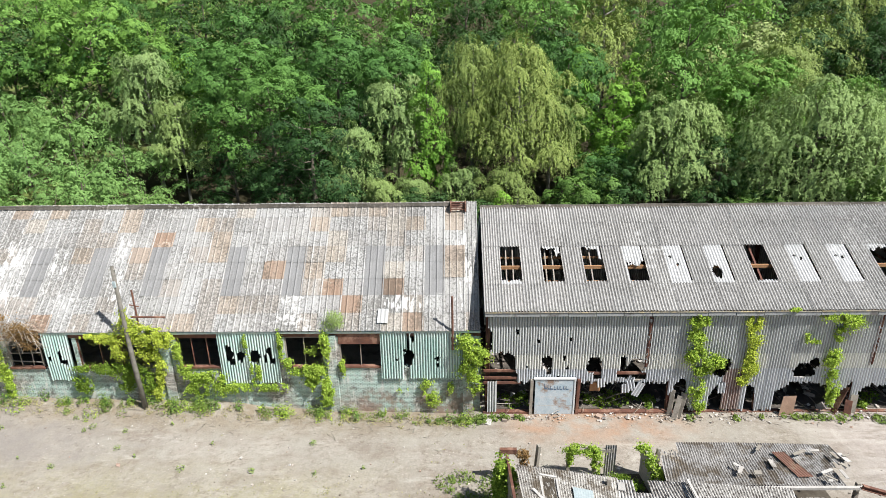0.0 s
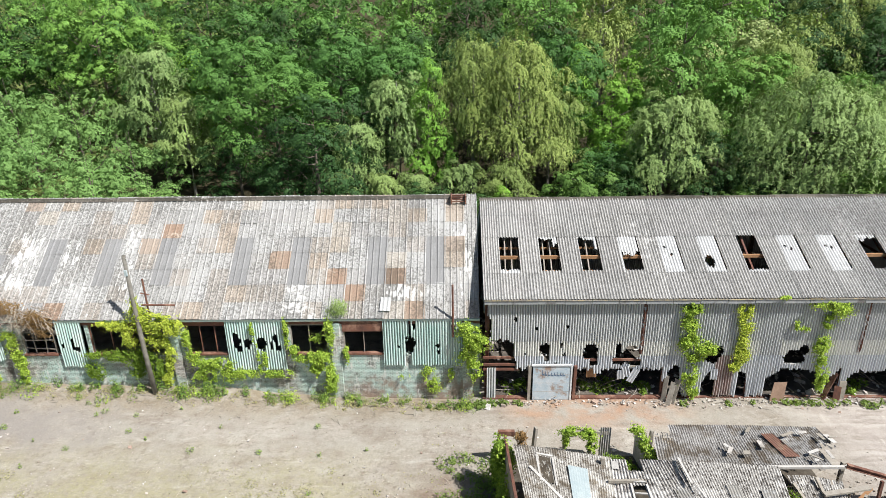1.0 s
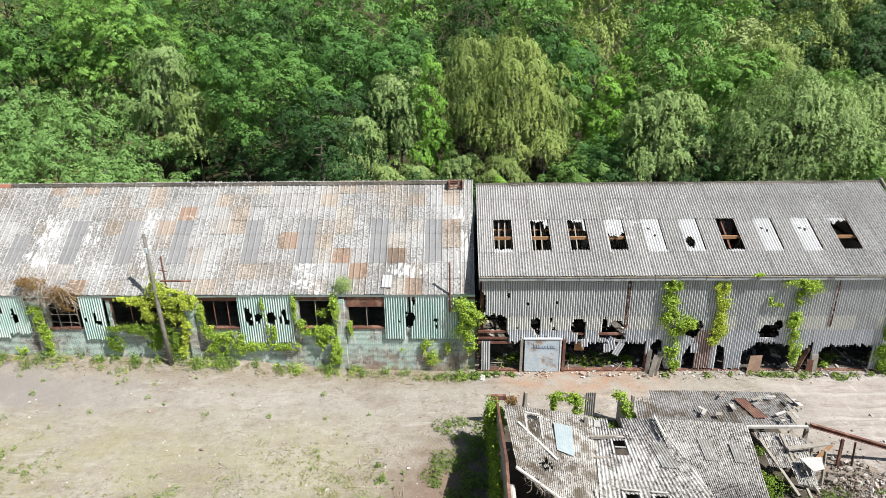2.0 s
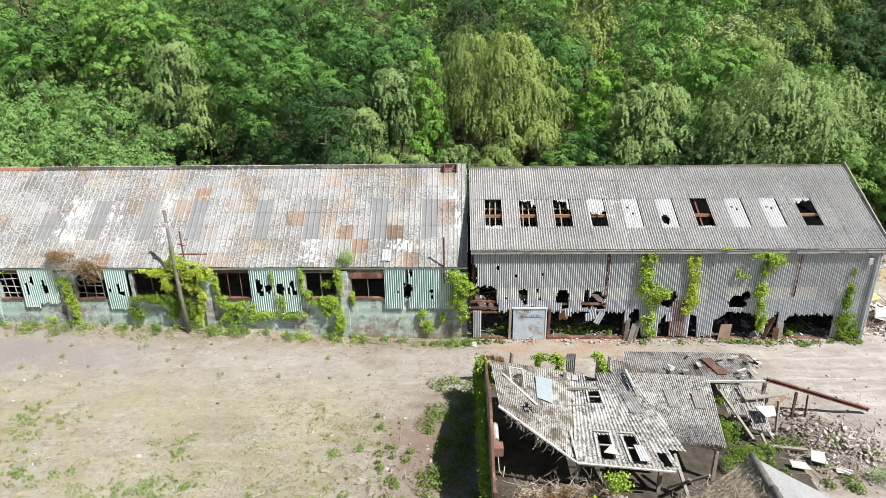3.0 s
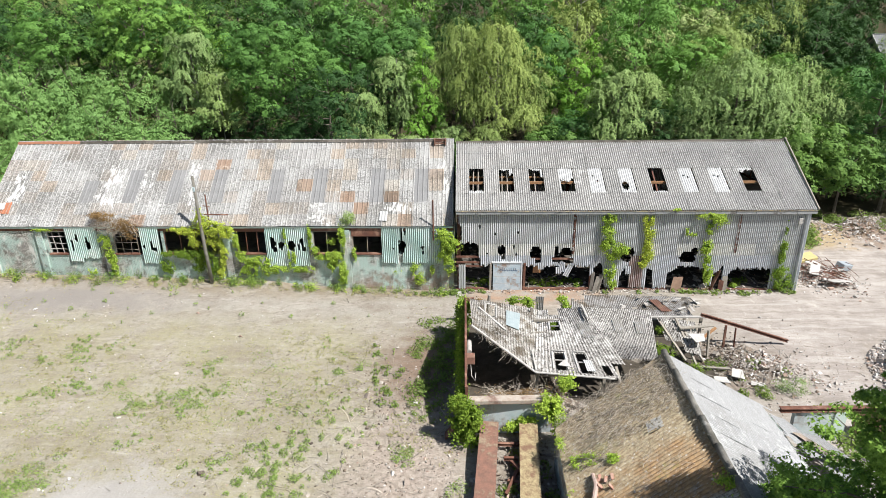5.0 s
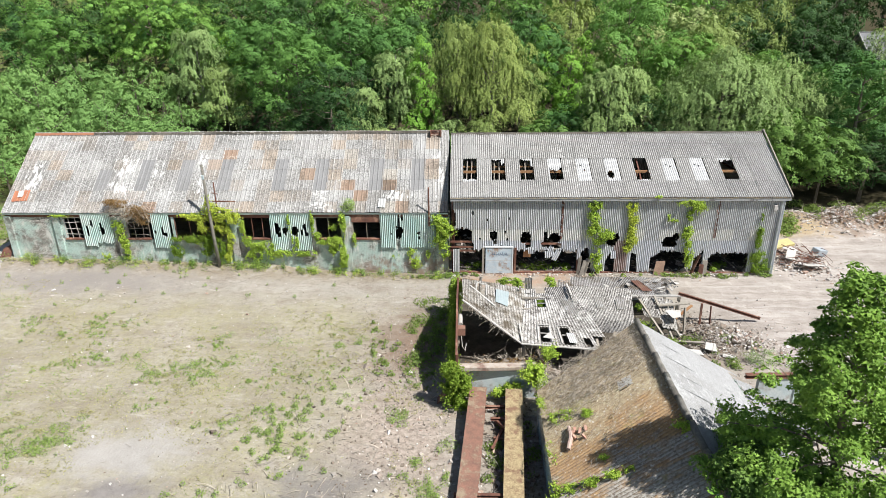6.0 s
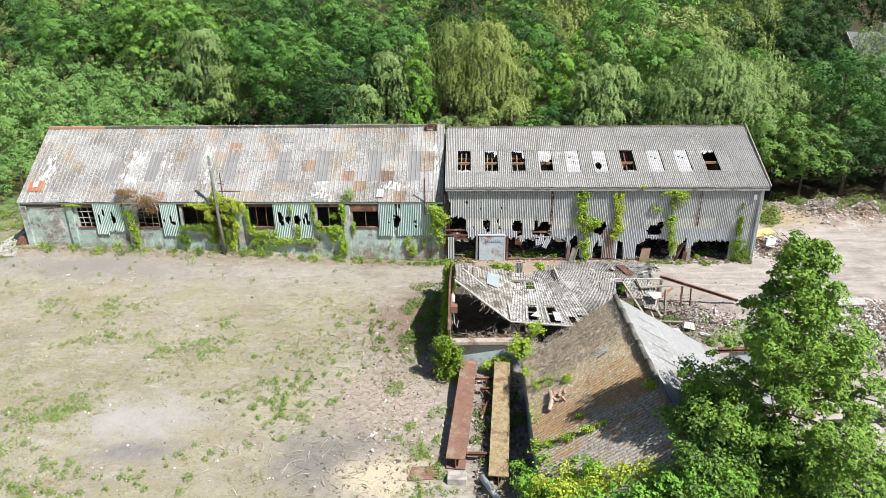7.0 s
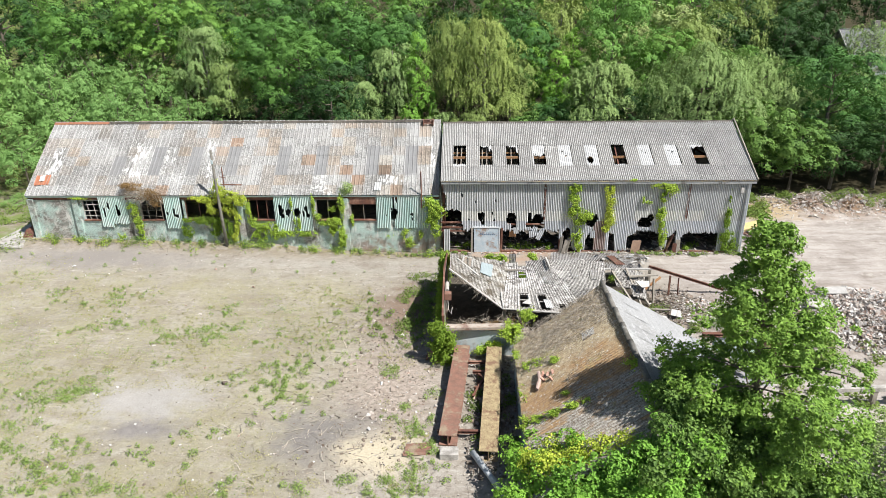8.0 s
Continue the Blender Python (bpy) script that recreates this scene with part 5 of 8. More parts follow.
# the low back bay of the ruin
patch("back_bay_roof", BACK_MOSS, (8.3, 18.15, 1.72), (15.2, 18.05, 1.7), (7.95, 15.75, 1.62), (15.45, 15.75, 1.6), keep=lambda u, v: not (u > 0.9 and v + u > 1.5 + 0.3 * ragged(u * 9, v * 9)) and not (u < 0.1 and v < 0.3 + 0.3 * ragged(u * 30, v * 6)), parent=ruin, sag=0.06, label="low mossy roof of the back bay")
patch("rust_sheet", RED_RUST, (12.6, 17.45, 1.8), (13.1, 17.45, 1.8), (13.0, 16.1, 1.72), (13.6, 16.1, 1.72), parent=ruin, sag=0.0, label="rust-red sheet")
for k in range(16):
    x, y = (14.6 + RNG.normal(0, 0.55), 16.9 + RNG.normal(0, 0.6)) if k < 9 else (RNG.uniform(8.6, 14), RNG.uniform(16.1, 17.8))
    Solid().block(pose(x, y, 1.84 + 0.02 * (k % 4), RNG.uniform(-9, 9), RNG.uniform(-9, 9), RNG.uniform(0, 180)), (RNG.uniform(0.2, 0.6), RNG.uniform(0.07, 0.24), 0.02)).part("broken_piece", WHITE_BOARD if k % 4 == 0 else CONCRETE if k % 4 == 1 else WOOD, ruin, "broken piece of sheet or board")
s = Solid()
s.beam((7.9, 15.62, 1.6), (15.5, 15.62, 1.62), 0.12, 0.1)
s.part("back_bay_fascia", WHITE_BOARD, ruin, "pale fascia board")
for x, y in ((8.3, 17.9), (11.5, 17.9), (15.0, 17.8), (8.2, 15.9), (11.5, 15.9), (15.2, 15.9), (8.5, 14.3), (11.6, 14.3), (5.6, 15.3), (8.6, 10.1), (5.4, 10.3), (11.0, 10.8)):
    s = Solid()
    top = 1.62 if y > 15.5 else (2.35 if y > 14 else 1.45)
    s.beam((x, y, -0.1), (x, y, top), 0.14, 0.14)
    s.part("post", WOOD, ruin, "timber post")
for k in range(9):
    s = Solid()
    y = 10.3 + 0.5 * k
    z = 1.2 + 0.11 * k
    if k in (0, 3, 6, 8):
        s.beam((5.6, y, z), (8.6 if k == 0 else 11.0, y, z + 0.1), 0.1, 0.12)
        s.part("purlin", WOOD, ruin, "timber purlin")
# dark slab added over the soil, painting the shade below the sagging roof
Solid().box(2.05, 15.0, 7.75, 18.2, -0.2, 0.06).part("floor", plain("shaded_black_soil", (0.05, 0.04, 0.03), (0.1, 0.085, 0.065), 1.5, 0.95, 0.0, 12, 0.5), ruin, "soil floor under the ruin, darkened for the shade of its roof")
# retaining wall and beam in front
s = Solid()
s.box(2.55, 5.75, 7.45, 7.7, -0.2, 1.55)
s.part("front_wall", BLUE_WALL, ruin, "pale blue rendered low wall")
s = Solid()
s.beam((1.75, 7.25, 1.86), (5.75, 7.6, 1.74), 0.42, 0.2, 0.02)
s.part("coping_beam", plain("worn_coping", (0.34, 0.26, 0.2), (0.5, 0.46, 0.4), 3, c=(0.2, 0.12, 0.09)), ruin, "rust-stained coping beam")
s = Solid()
s.beam((1.0, 7.2, 0.0), (1.9, 7.2, 1.2), 0.5, 0.05)
s.part("leaning_plate", RUST, ruin, "rusty leaning plate")
s = Solid()
s.tube([(2.1, 10.5, 2.95), (2.1, 9.6, 2.9)], [0.11, 0.11], 12)
s.part("lamp_drum", CONCRETE, ruin, "white drum fitting")
s = Solid()
s.box(1.97, 2.35, 9.15, 9.55, 2.5, 2.9, 0.02)
s.part("switch_box", RED_RUST, ruin, "red-brown switch box")
s = Solid()
s.tube([(2.15, 9.2, 2.55), (2.2, 9.0, 2.0), (2.35, 8.9, 1.8), (2.4, 9.1, 2.1)], [0.02] * 4, 6)
s.part("cable", WHITE_BOARD, ruin, "hanging cable")

# fallen frame and girder at the open end
fall = thing("fallen_girder", "rusty steel girder fallen from the ruin onto rubble", "girder")
Solid().joist((14.9, 15.3, 1.95), (19.9, 15.3, 0.3), 0.15, 0.17, 0.025).part("beam", RUST, fall)
Solid().beam((16.9, 15.1, 0.0), (16.85, 15.15, 1.2), 0.07, 0.07).part("prop", RUST, fall)
Solid().beam((16.3, 15.1, 0.0), (16.3, 15.15, 1.35), 0.1, 0.1).part("prop", RUST, fall)
Solid().beam((15.5, 14.6, 1.5), (14.0, 13.8, 0.7), 0.12, 0.1).part("strut", WARM_WOOD, fall)
frame_t = thing("broken_timber_frame", "broken grey timber frame standing among weeds and rubble", "timber frame")
for a, b, w in (((14.6, 14.2, -0.1), (14.5, 14.3, 1.9), 0.2), ((15.0, 13.9, -0.1), (14.9, 14.0, 1.7), 0.18), ((13.3, 13.9, 1.85), (15.2, 14.3, 1.8), 0.2), ((13.3, 14.6, 0), (13.3, 14.6, 2.0), 0.16), ((14.7, 13.4, 0.0), (13.6, 13.9, 1.6), 0.2), ((12.3, 14.2, 2.1), (13.4, 12.7, 0.6), 0.14), ((13.2, 14.4, 2.2), (14.0, 12.7, 0.3), 0.12), ((14.2, 12.9, 0.1), (15.6, 12.4, 0.3), 0.16), ((9.0, 10.2, 0.2), (10.2, 9.4, 1.5), 0.14), ((9.6, 9.2, 0.2), (9.2, 10.5, 1.6), 0.14), ((10.1, 10.6, 0.1), (9.4, 9.3, 1.4), 0.12), ((10.6, 10.4, 0.1), (10.9, 9.6, 1.3), 0.14)):
    Solid().beam(a, b, w, 0.08, 0.005).part("timber", WOOD, frame_t)
patch("hanging_sheet", RUIN_SHEET, (12.2, 14.5, 2.2), (13.2, 14.6, 2.1), (12.5, 13.4, 1.4), (13.3, 13.4, 1.3), keep=lambda u, v: ragged(u * 3, v * 3) > -0.45, parent=frame_t, label="broken hanging sheet")
patch("hanging_sheet", RUIN_SHEET, (13.2, 14.6, 2.05), (14.3, 14.5, 1.9), (13.4, 12.9, 1.0), (14.3, 13.0, 0.7), keep=lambda u, v: ragged(u * 3, v * 3, 3, 4) > -0.4, parent=frame_t)
for pts in ([(13.6, 13.5, 1.75), (14.5, 13.6, 1.7), (14.4, 13.1, 1.55), (13.9, 12.95, 1.55)], [(15.4, 11.7, 0.3), (16.0, 11.5, 0.25), (16.1, 12.1, 0.4), (15.6, 12.2, 0.45)], [(14.5, 11.4, 0.2), (15.2, 11.2, 0.2), (15.1, 11.6, 0.3), (14.5, 11.7, 0.3)], [(16.2, 11.2, 0.12), (16.9, 11.0, 0.1), (16.9, 11.3, 0.15), (16.3, 11.5, 0.18)]):
    t = thing("white_board", "dirty white sheet of board lying on rubble", "board", "white boards on the rubble")
    Solid().poly(pts, 0.03).part("sheet", WHITE_BOARD, t)

# ---- the pitched shed ----
shed = thing("pitched_shed", "low pitched shed with one moss-brown slope and one pale grey", "shed")
SY0, SY1 = -5.2, 5.3
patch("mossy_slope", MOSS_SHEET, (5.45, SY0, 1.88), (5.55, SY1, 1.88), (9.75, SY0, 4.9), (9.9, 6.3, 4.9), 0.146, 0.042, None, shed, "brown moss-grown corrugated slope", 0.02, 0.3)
edge = 4.9
for k in range(8):
    y0 = 6.3 - (6.3 - SY0) * k / 10
    y1 = 6.3 - (6.3 - SY0) * (k + 1) / 10
    patch("pale_sheet", SMOOTH_GREY, (9.9, y0 + 0.02, 4.9 + 0.01 * (k % 2)), (9.9, y1 - 0.05, 4.9), (14.65, y0 + 0.02, 2.15 + 0.01 * (k % 2)), (14.65, y1 - 0.05, 2.15), 0.12, 0.008, (lambda u, v: v < 0.93 + 0.08 * ragged(u * 3, k)), shed, "", 0.012, 0.5)
for k in range(8):
    y0, y1 = 6.3 - (6.3 - SY0) * k / 8, 6.3 - (6.3 - SY0) * (k + 1) / 8
    c = Solid()
    c.tube([(9.88, y0, 4.96), (9.84, (y0 + y1) / 2, 4.99), (9.85, y1 + 0.02, 4.96)], [0.13, 0.125, 0.13], 8)
    c.part("ridge_roll", CAP, shed, "mossy ridge roll", True)
s = Solid()
s.box(5.6, 5.8, SY0 + 0.2, SY1 - 0.1, -0.2, 1.75)
s.part("side_wall", BRICK, shed, "brick side wall")
Solid().box(14.3, 14.5, SY0 + 0.2, 6.1, -0.2, 2.1).part("side_wall", BRICK, shed)
s = Solid()
s.poly([(5.8, 5.25, -0.2), (14.3, 6.1, -0.2), (14.3, 6.1, 2.1), (9.85, 6.1, 4.75), (5.8, 5.25, 1.85)], 0.15)
s.part("gable_wall", BRICK, shed, "brick gable wall")
# fallen sheets past the shed's eave
for k, (p, q, r, t2) in enumerate((((14.5, 6.4, 1.9), (15.6, 6.9, 1.3), (15.3, 4.2, 1.5), (16.6, 4.9, 0.9)), ((15.4, 6.2, 1.2), (17.0, 6.4, 0.8), (16.2, 3.6, 0.9), (18.0, 3.9, 0.6)), ((15.2, 5.6, 1.6), (15.6, 5.7, 1.5), (16.6, 4.0, 1.2), (17.0, 4.1, 1.1)))):
    patch("fallen_sheet", SMOOTH_GREY if k < 2 else RUST_SHEET, p, q, r, t2, 0.146, 0.02, lambda u, v: ragged(u * 2, v * 2, 3, 7) > -0.6, shed, "fallen broken sheet")
yardwall = thing("yard_wall", "rusty channel beam over a broken pale wall with teal paint", "wall")
Solid().joist((15.6, 7.35, 1.45), (20.4, 7.5, 1.45), 0.24, 0.2, 0.03).part("channel_beam", RUST, yardwall, "rusty channel beam")
Solid().box(16.3, 18.0, 7.35, 7.6, -0.1, 1.34).part("panel", BLUE_WALL, yardwall, "pale wall panel")
Solid().box(18.0, 18.5, 7.3, 7.62, -0.1, 1.34).part("panel", MINT, yardwall, "teal painted panel")
Solid().box(19.0, 20.3, 7.32, 7.58, -0.1, 1.34).part("panel", RED_RUST, yardwall, "rust-red steel panel")
lintel = thing("concrete_lintel", "pale concrete beam over the low wall of a pit", "beam")
Solid().beam((19.6, 3.1, 1.0), (24.8, 3.35, 1.0), 0.26, 0.22, 0.02).part("beam", CONCRETE, lintel)
for x in (19.9, 22.2, 24.4):
    Solid().beam((x, 3.1 + 0.05 * (x - 19.6), -0.1), (x, 3.1 + 0.05 * (x - 19.6), 0.9), 0.2, 0.2).part("post", WOOD, lintel)
# debris lying on the brown slope
def on_slope(y, d, lift=0.05):
    return (5.5 + d * 4.4, y, 1.88 + d * 3.02 + lift)
t = thing("brick_heap", "red bricks and a clay pipe lying on the mossy roof", "bricks")
patch("bare_sheet", WHITE_BOARD, (8.35, 2.45, 3.87), (8.4, 3.05, 3.9), (8.85, 2.45, 4.22), (8.9, 3.05, 4.25), 0.146, 0.05, lambda u, v: ragged(u * 3, v * 3, 3, 5) > -0.3, shed, "bare white crests of the roof sheet", 0.0, 0.05)
for k in range(7):
    y, d = 1.25 + RNG.uniform(-0.5, 0.45), 0.22 + RNG.uniform(-0.06, 0.12)
    Solid().block(pose(*on_slope(y, d, 0.09), RNG.uniform(-10, 10), -34, RNG.uniform(0, 180)), (0.22, 0.105, 0.07), 0.006).part("brick", plain("red_brick", (0.42, 0.21, 0.15), (0.5, 0.33, 0.26), 6) if k == 0 else bpy.data.materials["red_brick"], t)
Solid().tube([on_slope(1.9, 0.2, 0.1), on_slope(1.3, 0.2, 0.14), on_slope(0.75, 0.16, 0.1)], [0.08, 0.09, 0.08], 8).part("clay_pipe", plain("pale_clay", (0.5, 0.38, 0.32), (0.42, 0.3, 0.25), 5), t)

# ---- girders, poles and small things in the yard ----
g1 = thing("steel_girder", "long red-rusted steel girder lying on the yard soil", "girder", "girders in the yard")
Solid().joist((2.98, 7.15, 0.57), (2.38, 0.0, 0.32), 0.8, 0.56, 0.04).part("beam", RED_RUST, g1)
g2 = thing("steel_girder", "long steel girder covered with yellow lichen on the yard soil", "girder", "girders in the yard")
Solid().joist((4.68, 7.05, 0.57), (4.1, -0.95, 0.3), 0.8, 0.56, 0.04).part("beam", MOSS_RUST, g2)
for y, x0, x1 in ((6.2, 3.3, 4.3), (0.55, 1.9, 4.1), (5.3, 3.5, 4.1)):
    t = thing("cross_bar", "rusty bar between the two girders", "bar", "bars between the girders")
    Solid().joist((x0, y, 0.38), (x1, y, 0.38), 0.14, 0.14, 0.02).part("beam", RUST, t)
for a, b in (((3.5, 3.5, 0.15), (4.3, 5.2, 0.5)), ((3.6, 4.2, 0.2), (4.2, 4.0, 0.25)), ((3.7, 5.5, 0.2), (4.1, 4.4, 0.6))):
    t = thing("scrap_bar", "rusty scrap bar between the girders", "scrap")
    Solid().beam(a, b, 0.12, 0.1).part("bar", RUST, t)
t = thing("concrete_block", "worn concrete block at the girder's end", "block")
Solid().box(2.05, 2.85, -0.85, -0.32, -0.1, 0.3, 0.03).part("block", CONCRETE, t)
t = thing("folded_metal", "flat rust-red folded metal panel on the soil", "metal sheet")
for k in range(4):
    Solid().block(pose(1.05 + 0.03 * k, -0.55 + 0.2 * k, gz(1, -0.2) + 0.06, 8 * (-1) ** k, 0, 6), (1.15, 0.19, 0.015)).part("fold", RED_RUST, t)
t = thing("drain_pipe", "pale grey pipe lying beside the bushes", "pipe")
Solid().tube([(3.45, -0.7, 0.3), (4.0, -1.8, 0.28), (4.75, -3.3, 0.25)], [0.13, 0.13, 0.13], 12).part("tube", plain("grey_pipe", (0.5, 0.52, 0.52), (0.42, 0.44, 0.44), 2, 0.6), t, "", True)

pole = thing("telegraph_pole", "old leaning wooden telegraph pole grown with creeper", "pole")
Solid().tube([(-15.25, 22.32, 0.4), (-15.38, 22.34, 3.0), (-15.47, 22.42, 5.6), (-15.53, 22.52, 8.0)], [0.125, 0.115, 0.1, 0.085], 10).part("pole", POLE_WOOD, pole, "", True)
Solid().box(-15.59, -15.43, 22.34, 22.4, 7.0, 7.3, 0.02).part("fitting", BLUE_WALL, pole, "pale blue fitting")
Solid().tube([(-15.7, 22.5, 7.85), (-15.35, 22.5, 7.85)], [0.03, 0.03], 6).part("insulator_bar", WHITE_BOARD, pole)
Solid().tube([(-15.2, 22.62, 5.38), (-13.6, 22.62, 5.36)], [0.05, 0.05], 8).part("side_bar", RUST, pole, "rusty side bar")
stk = thing("vent_pipe", "thin rusty vent pipe with a cross piece on the roof edge", "pipe")
Solid().tube([(-15.0, 22.75, 4.5), (-15.0, 22.75, 6.7)], [0.05, 0.045], 8).part("tube", RUST, stk)
Solid().tube([(-15.25, 22.75, 5.95), (-14.8, 22.75, 5.85)], [0.03, 0.03], 6).part("cross_piece", RUST, stk)

# ---- greenery on the walls ----
def creeper(name, label, spots, n, mat, size=0.17, seed=1, y_out=1.0, group="creepers on the walls", shell=0.6, jitter=0.6, category="creeper"):
    """A creeper of leaf masses (x, y, z, rx, ry, rz)."""
    rng = np.random.default_rng(seed)
    t = thing(name, label, category, group)
    a = np.array(spots, float)
    a[:, 1] += np.where((a[:, 0] > 2) & (a[:, 1] > 22), 0.16, 0.0)
    w = a[:, 3] * a[:, 5]
    n = int(n * 4.2)
    k = rng.choice(len(a), n, p=w / w.sum())
    d = rng.normal(0, 1, (n, 3))
    d /= np.linalg.norm(d, axis=1)[:, None]
    r = (1 - shell * rng.random(n) ** 1.3) * (1 + 0.22 * np.sin(5 * d[:, 0] + 3 * k) * np.cos(4 * d[:, 2] + k)) * (1 + rng.normal(0, 0.07, n))
    stray = np.where(rng.random(n) < 0.16, rng.uniform(1.1, 1.6, n), 1.0)
    p = a[k, :3] + d * a[k, 3:] * (r * stray)[:, None]
    gap = np.array([noise.noise(Vector(q) * 2.6 + Vector((seed, 0, 0))) + 0.5 * noise.noise(Vector(q) * 6.0) for q in p])
    ok = gap > -0.2
    p, d = p[ok], d[ok]
    nrm = d * np.array([0.6, 1, 0.7]) + np.array([0.1, -0.55, 0.4])
    leaves("foliage", p, nrm, size * 0.45, mat, rng, t, 1.25, 0.85)
    return t


creeper("creeper", "bright yellow-green creeper bush on the brick wall and pole", [(-15.5, 22.6, 4.75, 0.5, 0.3, 0.7), (-16.7, 22.68, 4.2, 0.8, 0.22, 0.3), (-17.6, 22.7, 4.3, 0.4, 0.18, 0.14), (-14.7, 22.62, 4.35, 0.95, 0.3, 0.6), (-13.95, 22.62, 4.1, 0.6, 0.3, 0.42), (-16.2, 22.66, 3.5, 0.45, 0.22, 0.5), (-14.75, 22.65, 3.4, 0.55, 0.28, 0.5), (-14.3, 22.68, 2.7, 0.3, 0.2, 0.5), (-14.5, 22.72, 1.9, 0.22, 0.15, 0.6), (-14.7, 22.72, 1.1, 0.3, 0.15, 0.4), (-15.5, 22.5, 5.5, 0.18, 0.16, 0.4)], 3000, IVY, 0.15, 11)
creeper("creeper", "green creeper hanging down the brick wall", [(-18.0, 22.72, 2.55, 0.7, 0.15, 0.22), (-16.9, 22.72, 2.5, 0.8, 0.18, 0.35), (-15.9, 22.7, 2.4, 0.6, 0.2, 0.6), (-15.2, 22.72, 1.8, 0.5, 0.15, 0.8), (-18.4, 22.75, 1.6, 0.5, 0.12, 0.5), (-16.2, 22.75, 1.7, 0.4, 0.12, 0.5)], 2300, IVY_DARK, 0.14, 12)
creeper("creeper", "yellow-green creeper under the window sills", [(-13.4, 22.72, 3.3, 0.2, 0.15, 0.9), (-13.1, 22.72, 2.3, 0.4, 0.2, 0.45), (-12.2, 22.72, 2.05, 0.9, 0.15, 0.3), (-12.6, 22.74, 1.4, 0.5, 0.12, 0.6), (-11.6, 22.74, 1.5, 0.4, 0.12, 0.6), (-13.2, 22.74, 1.3, 0.25, 0.1, 0.5)], 1700, IVY_MID, 0.14, 13)
creeper("creeper", "creeper fringe below the hung sheets", [(-10.8, 22.75, 1.4, 0.8, 0.15, 0.3), (-9.6, 22.75, 1.4, 0.8, 0.15, 0.22), (-8.7, 22.75, 1.4, 0.5, 0.15, 0.25), (-9.9, 22.72, 2.2, 0.08, 0.08, 0.9), (-10.1, 22.72, 3.8, 0.12, 0.08, 0.5), (-9.6, 22.72, 2.2, 0.15, 0.08, 0.6)], 1000, IVY_MID, 0.13, 14)
creeper("creeper", "thick bright creeper round a window and pier", [(-8.4, 22.76, 3.7, 0.15, 0.14, 0.75), (-8.15, 22.75, 2.7, 0.26, 0.2, 0.35), (-7.4, 22.75, 2.35, 0.7, 0.22, 0.3), (-6.7, 22.72, 2.35, 0.4, 0.25, 0.45), (-6.25, 22.68, 3.7, 0.24, 0.2, 0.9), (-6.35, 22.7, 1.1, 0.32, 0.22, 0.9), (-7.0, 22.75, 1.7, 0.4, 0.18, 0.4), (-5.5, 22.76, 2.45, 0.14, 0.14, 0.5), (-7.0, 22.92, 3.4, 0.3, 0.12, 0.25)], 2600, IVY_MID, 0.15, 15)
creeper("creeper", "grey-green shrub rooted on the roof edge above the pier", [(-5.75, 22.9, 5.0, 0.5, 0.4, 0.5)], 700, LEAF_WILLOW, 0.08, 16)
creeper("creeper", "creeper at the joint of the two buildings", [(0.65, 22.55, 3.6, 0.55, 0.35, 0.7), (1.1, 22.5, 3.3, 0.5, 0.35, 0.5), (0.6, 22.6, 2.6, 0.5, 0.3, 0.7), (0.9, 22.6, 1.7, 0.35, 0.25, 0.6), (0.35, 22.65, 4.1, 0.3, 0.25, 0.3)], 2100, IVY_MID, 0.15, 17)
creeper("creeper", "thin creeper on bare brick", [(-1.4, 22.78, 1.4, 0.35, 0.1, 0.4), (-1.2, 22.78, 0.7, 0.4, 0.12, 0.5), (-0.3, 22.78, 1.3, 0.2, 0.1, 0.4), (-2.6, 22.8, 1.2, 0.3, 0.1, 0.15)], 500, IVY_MID, 0.12, 18)
creeper("creeper", "yellow-green creeper climbing the corner wall", [(-22.3, 22.7, 3.4, 0.4, 0.15, 0.5), (-22.1, 22.7, 2.3, 0.35, 0.15, 0.6), (-22.0, 22.7, 1.4, 0.25, 0.15, 0.5), (-23.6, 22.75, 1.3, 0.3, 0.12, 0.3), (-26.5, 22.75, 4.25, 0.6, 0.1, 0.1)], 1000, IVY_MID, 0.15, 19)
creeper("creeper", "creeper column climbing the corrugated front", [(11.2, 22.25, 5.1, 0.5, 0.2, 0.35), (11.15, 22.25, 4.2, 0.4, 0.2, 0.6), (11.2, 22.25, 3.3, 0.5, 0.22, 0.5), (12.1, 22.2, 2.95, 0.55, 0.25, 0.4), (11.6, 22.25, 2.5, 0.45, 0.2, 0.4), (11.5, 22.25, 1.5, 0.4, 0.12, 0.6), (11.7, 22.2, 0.6, 0.3, 0.12, 0.5)], 2300, IVY_MID, 0.15, 20)
creeper("creeper", "thin yellow creeper on the corrugated front", [(13.7, 22.28, 5.0, 0.4, 0.12, 0.4), (13.8, 22.28, 4.2, 0.4, 0.14, 0.6), (13.8, 22.28, 3.2, 0.3, 0.12, 0.6), (13.9, 22.28, 2.5, 0.4, 0.1, 0.5), (13.6, 22.28, 1.9, 0.3, 0.08, 0.3)], 1100, IVY, 0.13, 21)
